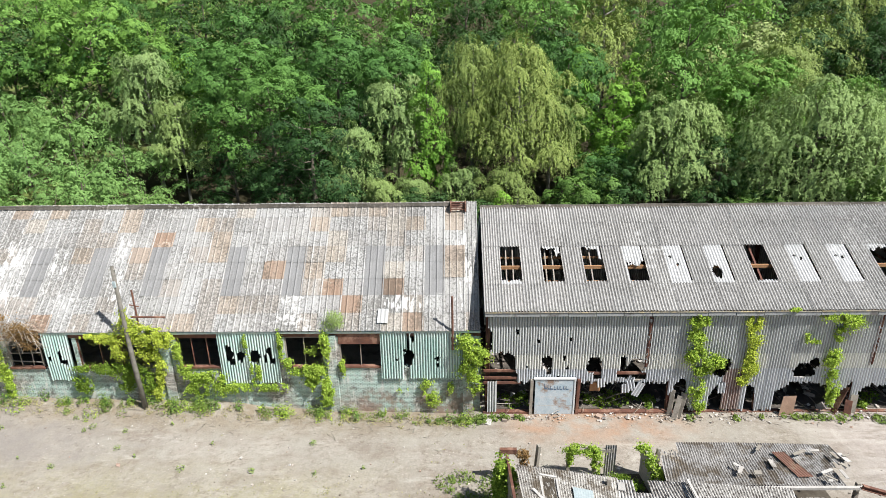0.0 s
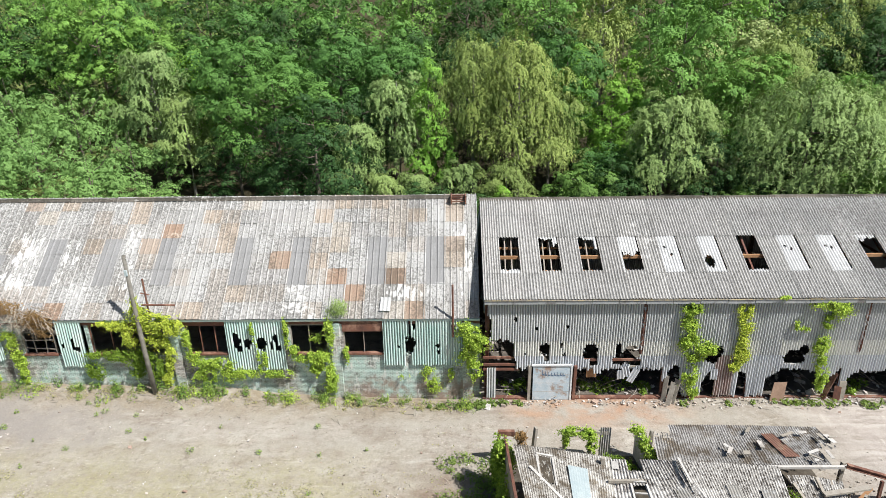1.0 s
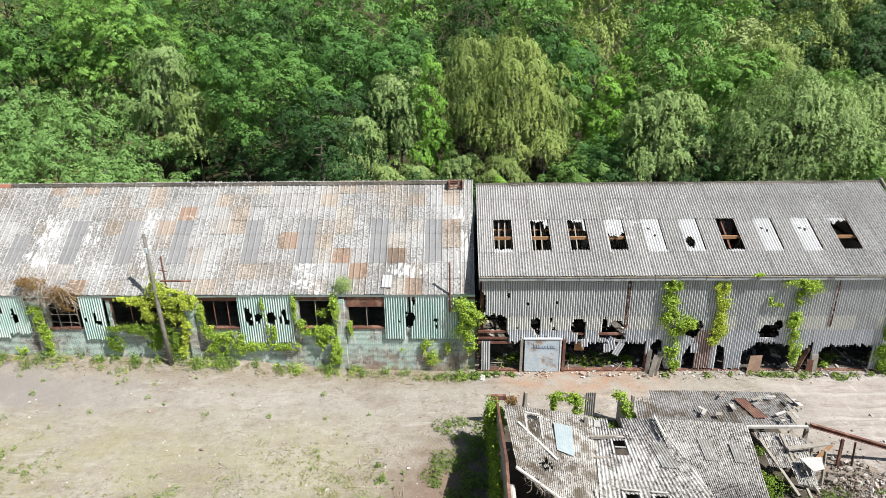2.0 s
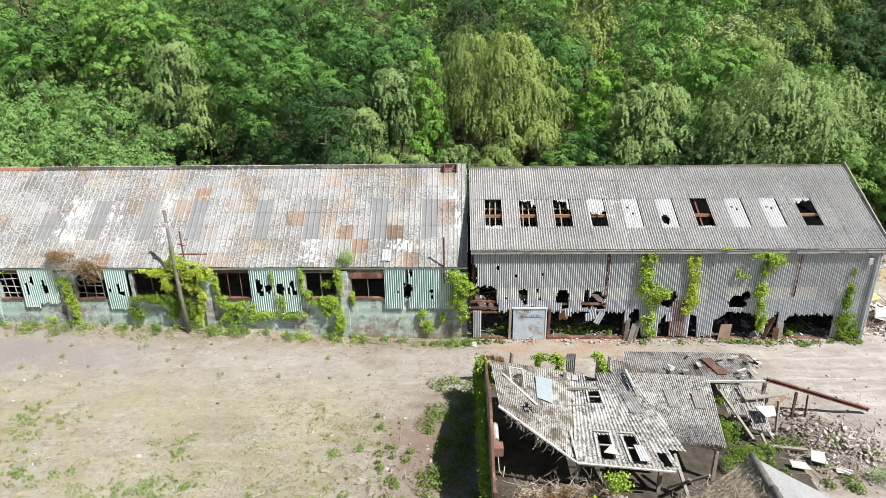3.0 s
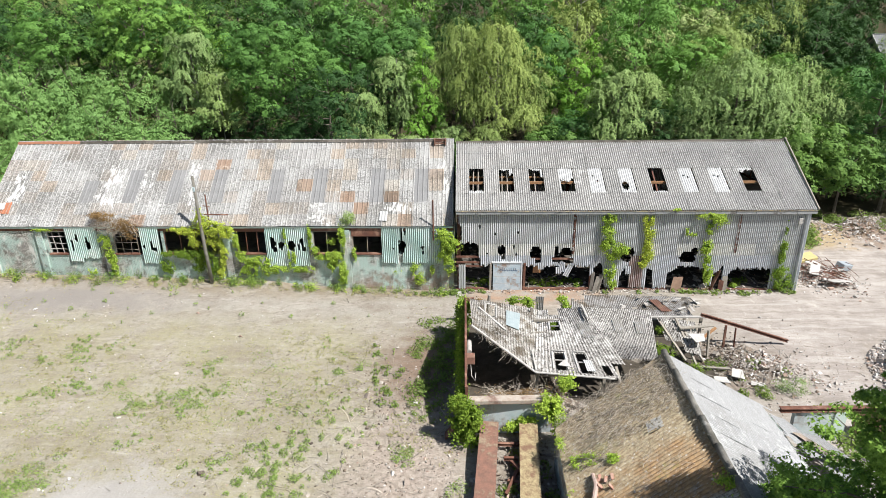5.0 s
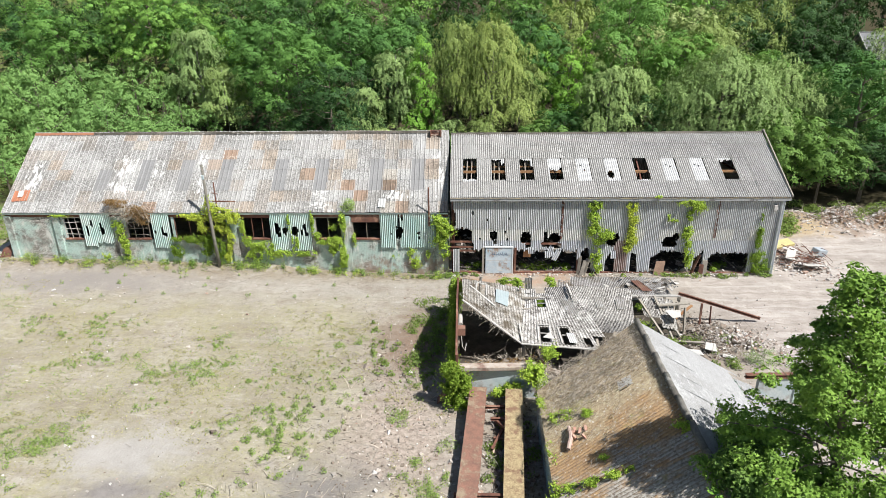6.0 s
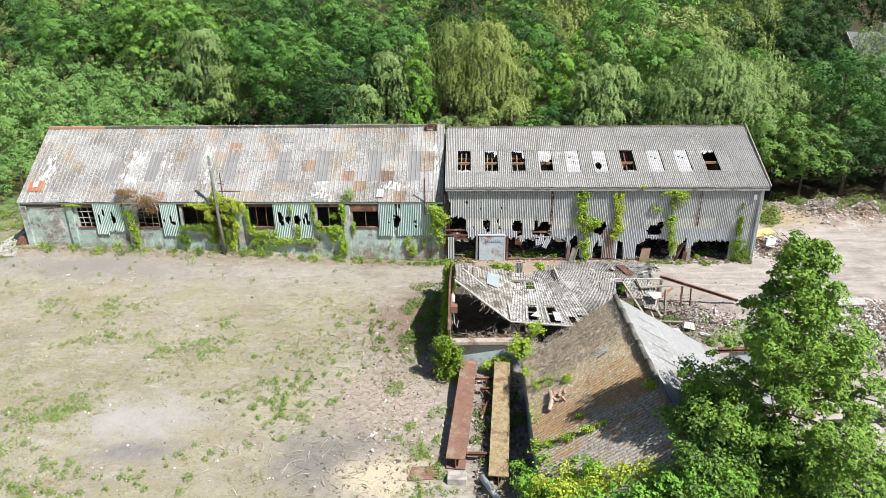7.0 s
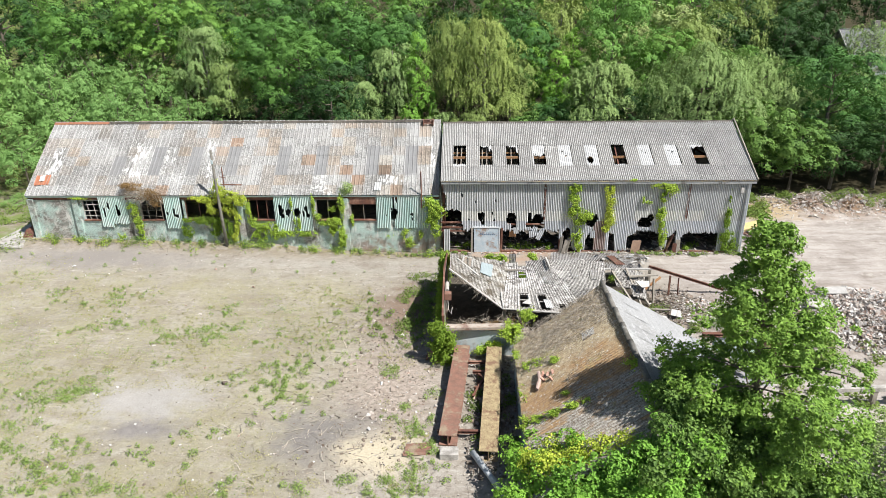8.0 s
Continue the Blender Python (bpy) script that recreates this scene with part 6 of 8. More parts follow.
creeper("creeper", "hanging creeper from the gutter of the warehouse", [(17.6, 22.2, 5.3, 0.8, 0.25, 0.2), (18.1, 22.2, 5.0, 0.5, 0.25, 0.35), (17.7, 22.22, 4.4, 0.3, 0.2, 0.4), (16.6, 22.25, 4.0, 0.25, 0.12, 0.12), (16.2, 22.25, 4.2, 0.08, 0.1, 0.25), (17.6, 22.25, 3.1, 0.35, 0.2, 0.5), (17.7, 22.25, 2.2, 0.3, 0.15, 0.5), (17.9, 22.2, 1.2, 0.3, 0.15, 0.7), (15.4, 22.1, 5.75, 0.3, 0.15, 0.08)], 1900, IVY_MID, 0.15, 22)
creeper("creeper", "green creeper over the far end sheets", [(22.5, 22.25, 3.3, 0.28, 0.15, 0.5), (22.5, 22.25, 2.4, 0.25, 0.15, 0.5), (22.6, 22.25, 1.3, 0.55, 0.18, 0.45), (23.1, 22.25, 1.2, 0.3, 0.15, 0.5), (22.8, 22.2, 0.5, 0.7, 0.25, 0.4), (22.5, 22.28, 4.4, 0.07, 0.08, 0.5)], 1400, IVY_DARK, 0.14, 23)
creeper("creeper", "creeper covering the ruined gable wall", [(1.7, 15.9, 2.0, 0.3, 0.7, 0.7), (1.65, 16.2, 0.9, 0.3, 0.6, 0.7), (1.65, 13.5, 1.6, 0.25, 1.6, 1.0), (1.65, 11.2, 1.5, 0.25, 1.4, 1.2), (1.7, 9.0, 1.4, 0.25, 1.0, 0.9)], 2800, IVY_DARK, 0.16, 24)
creeper("creeper", "dense creeper bush on the near corner of the ruin", [(1.85, 6.9, 1.3, 0.6, 0.5, 0.9), (2.0, 6.6, 0.6, 0.7, 0.5, 0.6), (1.6, 6.8, 2.1, 0.45, 0.4, 0.4), (2.2, 6.5, 1.5, 0.5, 0.4, 0.5)], 2400, IVY_DARK, 0.17, 25)
creeper("creeper", "yellow creeper bush on the low wall", [(5.6, 7.1, 1.7, 0.55, 0.45, 0.55), (5.9, 6.6, 1.2, 0.45, 0.4, 0.5), (4.6, 7.2, 0.8, 0.5, 0.2, 0.25), (4.0, 7.2, 0.5, 0.5, 0.2, 0.2), (6.5, 8.4, 2.0, 0.4, 0.4, 0.35)], 2000, IVY_MID, 0.17, 26)
creeper("creeper", "yellow-green creeper hanging over a stub frame of the ruin", [(5.0, 18.0, 1.5, 0.55, 0.22, 0.2), (5.6, 17.95, 1.4, 0.35, 0.22, 0.28), (5.8, 17.92, 0.8, 0.22, 0.18, 0.6), (4.7, 17.98, 1.1, 0.15, 0.16, 0.4)], 1100, IVY_MID, 0.13, 27)
creeper("creeper", "thick creeper sloping down a stub wall of the ruin", [(7.75, 18.05, 1.55, 0.3, 0.25, 0.22), (7.85, 17.4, 1.35, 0.25, 0.4, 0.35), (7.95, 16.8, 1.1, 0.22, 0.4, 0.4), (8.0, 16.2, 0.8, 0.2, 0.3, 0.4)], 1300, IVY_MID, 0.13, 33)
creeper("creeper", "leafy undergrowth between the ruin's stub walls", [(6.6, 17.4, 0.35, 0.6, 0.4, 0.3), (7.2, 17.1, 0.3, 0.4, 0.4, 0.3), (5.2, 17.4, 0.2, 0.5, 0.3, 0.2)], 800, IVY_DARK, 0.12, 34)
creeper("creeper", "bright leafy bush on the back corner of the ruin", [(1.9, 15.5, 2.2, 0.4, 0.45, 0.5), (1.8, 15.9, 1.5, 0.4, 0.5, 0.6), (1.75, 16.2, 0.7, 0.35, 0.4, 0.6)], 1300, IVY_MID, 0.14, 35)
creeper("creeper", "brown and green creeper over a broken post", [(2.7, 17.7, 1.5, 0.3, 0.2, 0.2), (2.8, 17.7, 0.9, 0.22, 0.18, 0.5)], 450, DRY_LEAF, 0.12, 36)
creeper("creeper", "weedy creeper in the broken end of the ruin", [(12.3, 12.9, 0.8, 0.6, 0.7, 0.6), (12.9, 12.0, 0.4, 0.7, 0.5, 0.4), (12.3, 14.0, 1.7, 0.25, 0.3, 0.25), (13.9, 12.4, 0.3, 0.4, 0.4, 0.3), (12.0, 11.3, 0.4, 0.5, 0.5, 0.35)], 1500, IVY_DARK, 0.11, 28)
creeper("creeper", "bright creeper along the mossy roof edge", [(5.55, -0.9, 1.98, 0.35, 0.5, 0.14), (6.1, -1.2, 2.4, 0.5, 0.25, 0.12), (6.75, -1.35, 2.82, 0.4, 0.22, 0.12), (7.4, -1.5, 3.28, 0.4, 0.2, 0.12), (7.8, -1.6, 3.55, 0.2, 0.18, 0.14), (6.0, 2.9, 2.3, 0.3, 0.4, 0.1), (6.5, 2.65, 2.65, 0.35, 0.3, 0.12), (7.1, 2.15, 3.08, 0.3, 0.25, 0.12), (5.65, 1.1, 2.08, 0.2, 0.6, 0.12), (5.6, 4.2, 2.06, 0.2, 0.5, 0.12), (7.25, -0.5, 3.16, 0.2, 0.15, 0.12), (9.6, -1.0, 4.85, 0.35, 0.4, 0.2)], 1900, IVY_MID, 0.12, 29)
# dead creeper: a brown tangle on the workshop eave and on the ruin
creeper("dead_shrub", "brown dead shrub hanging over the workshop eave", [(-22.0, 22.7, 5.2, 0.8, 0.4, 0.35), (-20.8, 22.65, 4.6, 0.8, 0.4, 0.5), (-20.4, 22.65, 4.1, 0.5, 0.3, 0.5), (-22.6, 22.8, 5.3, 0.5, 0.35, 0.2)], 1500, DRY_LEAF, 0.12, 30, group="dead shrubs", category="shrub")


def twigs(name, label, n, where, length, radius, seed, mat=TWIG, bend=0.3, category="twigs"):
    """A tangle of thin bent sticks; where(rng) gives the foot and the rough way."""
    rng = np.random.default_rng(seed)
    V, F = [], []
    for _ in range(n):
        p, d = where(rng)
        p, d = np.array(p, float), np.array(d, float)
        d = d / (np.linalg.norm(d) + 1e-9)
        ln, r = length * rng.uniform(0.4, 1.4), radius * rng.uniform(0.6, 1.4)
        side = np.cross(d, rng.normal(0, 1, 3))
        side /= np.linalg.norm(side) + 1e-9
        up = np.cross(side, d)
        base = len(V)
        for k in range(4):
            t = k / 3
            c = p + d * ln * t + side * bend * ln * math.sin(t * 2.5) * 0.5
            rr = r * (1 - 0.6 * t)
            for a in (0, 2.0944, 4.18879):
                V.append(c + (side * math.cos(a) + up * math.sin(a)) * rr)
        for k in range(3):
            for a in range(3):
                F.append((base + 3 * k + a, base + 3 * k + (a + 1) % 3, base + 3 * k + 3 + (a + 1) % 3, base + 3 * k + 3 + a))
    return tagged(new(name, mesh_of(name, V, F, mat)), label, category, kind="stuff")


def slope_twig(rng):
    y, d = rng.uniform(-0.5, 6.0), rng.beta(1.4, 1.2)
    while y < 2.2 + 1.2 * d + rng.normal(0, 0.5) and rng.random() < 0.93 or rng.random() < 0.5 * (d < 0.12):
        y, d = rng.uniform(-0.5, 6.0), rng.beta(1.4, 1.2)
    a = rng.uniform(0, 6.28)
    return (5.5 + d * 4.35, y, 1.93 + d * 3.0 + rng.uniform(0, 0.12)), (math.cos(a), math.sin(a), 0.68 * math.cos(a) + rng.uniform(-0.15, 0.25))


twigs("dead_creeper_mat", "mat of dead grey-brown creeper stems over the mossy roof", 2900, slope_twig, 0.36, 0.0065, 41, TWIG, 0.6)
twigs("dead_creeper_mat", "dry brush and broken stems heaped inside the ruin", 560, lambda r: ((r.uniform(2.8, 6.5), r.uniform(7.9, 9.4), r.uniform(0.5, 1.5)), r.normal(0, 1, 3) * (1, 1, 0.35)), 0.5, 0.009, 42)
creeper("dead_shrub", "red-brown dead brush heaped in the ruin", [(3.6, 8.7, 1.0, 1.0, 0.5, 0.3), (4.9, 8.6, 1.2, 0.9, 0.5, 0.3), (6.0, 8.8, 1.2, 0.6, 0.5, 0.25)], 900, DRY_LEAF, 0.1, 37, group="dead shrubs", category="shrub")
twigs("dead_creeper_mat", "dark litter and sticks between the girders and the shed", 420, lambda r: ((r.uniform(3.2, 5.5), r.uniform(-1.5, 7.0), r.uniform(0.02, 0.25)), r.normal(0, 1, 3) * (1, 1, 0.2)), 0.5, 0.013, 48, WOOD)
twigs("dead_creeper_mat", "dead stems hanging from the workshop eave", 260, lambda r: ((r.uniform(-22.6, -20.0), 22.6 + r.uniform(-0.2, 0.2), r.uniform(4.3, 5.3)), (r.normal(0, 1), r.normal(0, 0.3), -0.5)), 0.8, 0.013, 43)
twigs("dead_creeper_mat", "dead stems hanging from the tilted ruin roof", 60, lambda r: (lambda u: ((2.4 + 2.9 * u, 10.2 - 0.3 * u, 3.75 - 2.15 * u), (r.normal(0, 1.0), r.normal(-0.3, 0.6), -0.7)))(r.beta(1.5, 2.5)), 0.42, 0.009, 44, TWIG, 0.9)
twigs("yard_sticks", "dry sticks and twigs scattered over the yard", 420, lambda r: (lambda x, y: ((x, y, gz(x, y) + 0.03), (r.normal(0, 1), r.normal(0, 1), r.uniform(-0.02, 0.1))))(r.normal(-3.5, 4.5), r.uniform(-3, 17)), 0.45, 0.01, 45, TWIG, 0.12)
twigs("yard_sticks", "brown sticks and litter beside the girders", 320, lambda r: (lambda x, y: ((x, y, gz(x, y) + 0.02), (r.normal(0, 1), r.normal(0, 1), r.uniform(-0.02, 0.12))))(r.normal(-1.2, 1.8), r.uniform(-1, 13)), 0.4, 0.012, 49, WOOD, 0.15)
twigs("yard_sticks", "broken branches strewn over the bare soil", 260, lambda r: (lambda x, y: ((x, y, gz(x, y) + 0.04), (r.normal(0, 1), r.normal(0, 1), r.uniform(-0.02, 0.15))))(r.normal(-3.2, 2.6), r.uniform(-4, 10)), 0.65, 0.016, 93, TWIG, 0.3)
twigs("rubble_bars", "rusty bars and wires tangled in the corner debris", 120, lambda r: ((r.normal(26.6, 0.8), r.normal(24.6, 0.8), r.uniform(0.2, 0.9)), (r.normal(0, 1), r.normal(0, 1), r.normal(0, 0.25))), 0.9, 0.028, 46, RUST, 0.08)
twigs("rubble_sticks", "broken laths and sticks on the rubble", 70, lambda r: (lambda x, y: ((x, y, gz(x, y) + 0.2), (r.normal(0, 1), r.normal(0, 1), r.normal(0, 0.2))))(r.normal(16.8, 1.4), r.normal(12.8, 1.3)), 1.0, 0.02, 47, WOOD)

twigs("floor_sticks", "broken laths and branches lying inside the warehouse", 150, lambda r: ((r.uniform(1.8, 23.2), r.uniform(22.95, 25.5), r.uniform(0.08, 0.4)), (r.normal(0, 1), r.normal(0, 1), r.normal(0, 0.35))), 1.3, 0.022, 50, WOOD, 0.25)
twigs("heap_branches", "dead branches and brush on the spoil heap", 260, lambda r: (lambda x, y: ((x, y, gz(x, y) + 0.15), (r.normal(0, 1), r.normal(0, 1), r.normal(0.1, 0.35))))(r.normal(36.0, 3.6), r.normal(32.6, 1.0)), 1.0, 0.018, 90, TWIG, 0.4)
twigs("wall_litter", "dead stems, twigs and litter along the foot of the brick wall", 420, lambda r: (lambda x, y: ((x, y, gz(x, y) + 0.03), (r.normal(0, 1), r.normal(0, 0.7), r.uniform(-0.02, 0.25))))(r.uniform(-30.5, 0.8), 22.5 - abs(r.normal(0, 0.7))), 0.4, 0.011, 96, WOOD, 0.2)
twigs("front_splinters", "splintered laths along the warehouse foot", 150, lambda r: ((r.uniform(10.0, 23.5), r.normal(22.2, 0.2), r.uniform(0.03, 0.1)), (r.normal(0, 1), r.normal(0, 0.5), r.normal(0, 0.1))), 0.5, 0.016, 91, WOOD, 0.1)

# ---- weeds ----
def weeds(name, label, spots, size, mat, seed, height=0.25, per=26, spread=0.3):
    rng = np.random.default_rng(seed)
    P, N = [], []
    for x, y, r in spots:
        n = int(per * r / spread * rng.uniform(0.6, 1.3)) + 4
        a, q = rng.uniform(0, 6.28, n), r * np.sqrt(rng.random(n))
        px, py = x + q * np.cos(a), y + q * np.sin(a)
        h = height * (0.5 + r) * rng.random(n) * (1 - 0.6 * (q / r) ** 2)
        P.append(np.stack([px, py, ground_height(px, py) + 0.03 + h], 1))
        N.append(np.stack([np.cos(a) * 0.7, np.sin(a) * 0.7 - 0.2, np.ones(n)], 1))
    v, f = cards(np.concatenate(P), np.concatenate(N), size, rng, 1.8, 0.55)
    return tagged(new(name, mesh_of(name, v, f, mat)), label, "weeds", kind="stuff")


def field_spots(n, rng):
    out = []
    while len(out) < n:
        x, y = rng.uniform(-32, 1.5), rng.uniform(-6, 19)
        d = noise.noise((x * 0.22, y * 0.3, 3.3)) + 0.5 * noise.noise((x * 0.7, y * 0.8, 1.0)) + 0.25 * (y < 3) + 0.15 * (y < 9) - 0.35 * (y > 16)
        ash = math.exp(-((x + 12.3) / 3) ** 2 - ((y - 2.5) / 2) ** 2) + math.exp(-((x + 3.2) / 2.6) ** 2 - ((y - 0.5) / 2) ** 2)
        if d - ash > 0.12 + 0.35 * rng.random():
            out.append((x, y, rng.uniform(0.08, 0.34) * (1.2 if y < 5 else 1.0)))
    return out


def clustered(spots, n, spread, rng):
    """Each spot drawn out into a clump of n smaller ones."""
    return [(x + rng.normal(0, spread) * q, y + rng.normal(0, spread * 0.8) * q, r * q * rng.uniform(0.4, 1.1)) for x, y, r in spots for q in [rng.uniform(0.5, 1.5)] for _ in range(n)]


r0 = np.random.default_rng(51)
weeds("yard_weeds", "low green weeds scattered over the yard", clustered(field_spots(150, r0), 6, 0.42, r0), 0.042, YARD_WEED, 52, 0.3, 56)
weeds("yard_weeds", "yellowed grass tufts on the dry field", clustered(field_spots(330, r0), 4, 0.6, r0), 0.036, DRY_GRASS, 53, 0.12, 34)
line = [(x, 22.55 - abs(r0.normal(0, 0.35)), r0.uniform(0.15, 0.45)) for x in np.concatenate([r0.normal(c, 0.45, n) for c, n in ((-29, 6), (-26.5, 3), (-24.5, 4), (-22.5, 7), (-19.3, 4), (-17.2, 7), (-14.2, 5), (-12.3, 5), (-10.5, 3), (-8.8, 4), (-6.7, 5), (-4.6, 4), (-2.6, 2), (0.2, 5))])]
line += [(x, 22.6 - abs(r0.normal(0, 0.18)), r0.uniform(0.06, 0.3) * r0.uniform(0.5, 1.2)) for x in r0.uniform(-30, 0.8, 55)]
weeds("wall_weeds", "tall weeds along the foot of the brick wall", clustered(line[::2], 3, 0.2, r0), 0.05, WEED, 54, 0.7, 44)
weeds("wall_weeds", "yellow-green weeds along the foot of the brick wall", clustered(line[::4], 2, 0.2, r0), 0.05, IVY_MID, 55, 0.7, 60)
weeds("wall_weeds", "dark green nettles along the foot of the brick wall", clustered(line[1::6], 2, 0.15, r0), 0.055, LEAF_BUSH, 94, 0.9, 60)
weeds("wall_weeds", "straw-coloured dead grass along the foot of the brick wall", [(r0.uniform(-31, 0.8), 22.5 - abs(r0.normal(0, 0.4)), r0.uniform(0.1, 0.35)) for _ in range(120)], 0.045, DRY_GRASS, 95, 0.2, 40)
weeds("floor_weeds", "green weeds growing inside the open warehouse front", [(r0.uniform(a, b), r0.uniform(22.9, 24.2), r0.uniform(0.15, 0.4)) for a, b in ((1.8, 3.4), (6.0, 10.2), (6.0, 10.2), (19.8, 21.8)) for _ in range(7)], 0.08, IVY_DARK, 92, 0.5, 60)
weeds("wall_weeds", "weeds at the foot of the warehouse and ruin", [(x, 22.15 - abs(r0.normal(0, 0.1)), r0.uniform(0.1, 0.3)) for x in np.concatenate([r0.uniform(1.5, 3.4, 5), r0.uniform(11, 23.6, 22), r0.uniform(-1.5, 3.5, 14)])], 0.09, WEED, 56, 0.4, 40)
weeds("wall_weeds", "green weeds in the shade of the ruin", [(r0.uniform(-0.8, 1.8), r0.uniform(8, 18), r0.uniform(0.15, 0.6)) for _ in range(70)] + [(r0.uniform(-3.5, -1), r0.uniform(9, 15), r0.uniform(0.1, 0.3)) for _ in range(14)] + [(3.7 + r0.normal(0, 0.25), r0.uniform(-0.5, 6), 0.3) for _ in range(22)] + [(r0.normal(5.2, 0.15), r0.uniform(-2, 6), 0.25) for _ in range(16)] + [(r0.normal(15.8, 1.6), r0.normal(12.6, 0.9), r0.uniform(0.15, 0.4)) for _ in range(22)], 0.065, WEED, 57, 0.4, 60)
creeper("dry_bush", "grey-green dry bush on the rubble edge", [(18.2, 10.6, 0.5, 0.6, 0.5, 0.5), (17.6, 10.9, 0.35, 0.5, 0.4, 0.35)], 700, LEAF_WILLOW, 0.07, 31, group="dry bushes", category="bush")
weeds("bank_grass", "green bank and brambles beside the workshop end", [(r0.uniform(-48, -31.2), r0.uniform(20, 40), r0.uniform(0.3, 0.9)) for _ in range(130)], 0.1, WEED, 58, 0.5, 34)
weeds("bank_grass", "rank weeds on the spoil heap and wood edge", [(r0.uniform(25, 46), r0.uniform(31.5, 37.5), r0.uniform(0.2, 0.7)) for _ in range(70)] + [(28.5 + r0.normal(0, 0.9), 31.0 + r0.normal(0, 0.7), 0.6) for _ in range(12)] + [(r0.uniform(18, 26), r0.uniform(3, 9), r0.uniform(0.2, 0.5)) for _ in range(40)], 0.11, WEED, 59, 0.6, 50)
def off_ash(spots):
    return [p for p in spots if math.hypot((p[0] + 12.3) / 3.4, (p[1] - 2.3) / 2.4) > 1 and math.hypot((p[0] + 2.4) / 3.2, p[1] / 2.0) > 1]


weeds("front_weeds", "bushy weeds at the yard's near edge", off_ash([(r0.uniform(-18, 2.5), r0.uniform(-7.5, -2.0), r0.uniform(0.1, 0.38)) for _ in range(170)] + [(-14 + r0.normal(0, 3.5), -0.5 + r0.normal(0, 1.5), r0.uniform(0.06, 0.24)) for _ in range(120)] + [(1.3 + r0.normal(0, 0.6), r0.uniform(-2.5, 2.0), r0.uniform(0.06, 0.22)) for _ in range(50)] + [(-6.0 + r0.normal(0, 1.4), 4.8 + r0.normal(0, 1.6), r0.uniform(0.06, 0.22)) for _ in range(110)] + [(r0.uniform(-30, -1), r0.uniform(16.5, 22), r0.uniform(0.05, 0.2)) for _ in range(30)]), 0.04, YARD_WEED, 60, 0.4, 96)

# ---- rubble ----
def rubble(name, label, n, where, size, mat, seed):
    rng = np.random.default_rng(seed)
    cube = np.array([(-1, -1, -1), (1, -1, -1), (1, 1, -1), (-1, 1, -1), (-1, -1, 1), (1, -1, 1), (1, 1, 1), (-1, 1, 1)], float)
    quad = np.array([(0, 3, 2, 1), (4, 5, 6, 7), (0, 1, 5, 4), (1, 2, 6, 5), (2, 3, 7, 6), (3, 0, 4, 7)])
    V, F = [], []
    for k in range(n):
        x, y, z = where(rng)
        sz = size * rng.lognormal(0, 0.5) * np.array([1, rng.uniform(0.4, 1), rng.uniform(0.2, 0.7)]) * 0.5
        c = (cube + rng.uniform(-0.3, 0.3, (8, 3))) * sz
        R = np.array(Euler((rng.normal(0, 0.5), rng.normal(0, 0.5), rng.uniform(0, 6.28))).to_matrix())
        V.append(c @ R.T + (x, y, z))
        F.append(quad + 8 * k)
    return tagged(new(name, mesh_of(name, np.concatenate(V), np.concatenate(F), mat)), label, "rubble", kind="stuff")


def heap(cx, cy, rx, ry, h):
    def f(rng):
        a, q = rng.uniform(0, 6.28), math.sqrt(rng.random())
        x, y = cx + rx * q * math.cos(a), cy + ry * q * math.sin(a)
        return x, y, gz(x, y) + h * (1 - q * q) * rng.uniform(0.7, 1.0) + 0.04
    return f


def scatter(cx, cy, sx, sy, h, turn=0.0):
    def f(rng):
        u, v = rng.normal(0, sx), rng.normal(0, sy)
        x, y = cx + u * math.cos(turn) - v * math.sin(turn), cy + u * math.sin(turn) + v * math.cos(turn)
        lump = 0.5 + noise.noise((x * 0.9, y * 0.9, 3.0))
        return x, y, gz(x, y) + 0.02 + max(0.0, h * lump) * math.exp(-(u / sx) ** 2 - (v / sy) ** 2)
    return f


rubble("rubble_heap", "large heap of broken concrete, bricks and plaster", 9000, heap(27.6, 11.5, 4.8, 4.7, 0.9), 0.09, RUBBLE, 61)
rubble("rubble_heap", "heap of broken masonry below the fallen girder", 650, scatter(17.5, 13.2, 1.5, 0.75, 0.4, -0.5), 0.08, RUBBLE, 62)
rubble("rubble_heap", "scattered rubble over the concrete yard", 700, scatter(19, 12.5, 3.2, 2.4, 0.02), 0.055, RUBBLE, 63)
rubble("rubble_heap", "spoil heap of rubble at the wood edge", 2600, scatter(36, 32.6, 4.2, 1.3, 0.5), 0.085, RUBBLE, 64)
rubble("rubble_heap", "debris heap at the warehouse corner", 1000, scatter(26.4, 24.4, 1.1, 1.2, 0.8), 0.085, RUBBLE, 65)
rubble("rubble_heap", "dark spoil under the broken timber frame", 1300, scatter(16.0, 13.5, 1.3, 1.2, 0.4), 0.06, DARK_RUBBLE, 66)
rubble("rubble_line", "broken masonry along the warehouse front", 420, lambda r: (r.uniform(1.3, 23.6), 22.2 + r.normal(0, 0.22), 0.02 + abs(r.normal(0, 0.03))), 0.065, RUBBLE, 67)
rubble("yard_stones", "small stones scattered over the yard", 700, lambda r: (lambda x, y: (x, y, gz(x, y) + 0.02))(r.uniform(-28, 14), r.uniform(-4, 20)), 0.06, RUBBLE, 68)
rubble("floor_debris", "debris on the warehouse floor", 900, lambda r: (r.uniform(1.6, 23.5), r.uniform(22.9, 33.5), 0.05), 0.13, RUBBLE, 69)
rubble("rubble_line", "rubble between the ruin's walls", 900, heap(5, 9, 2.8, 1.2, 0.9), 0.12, DARK_RUBBLE, 70)
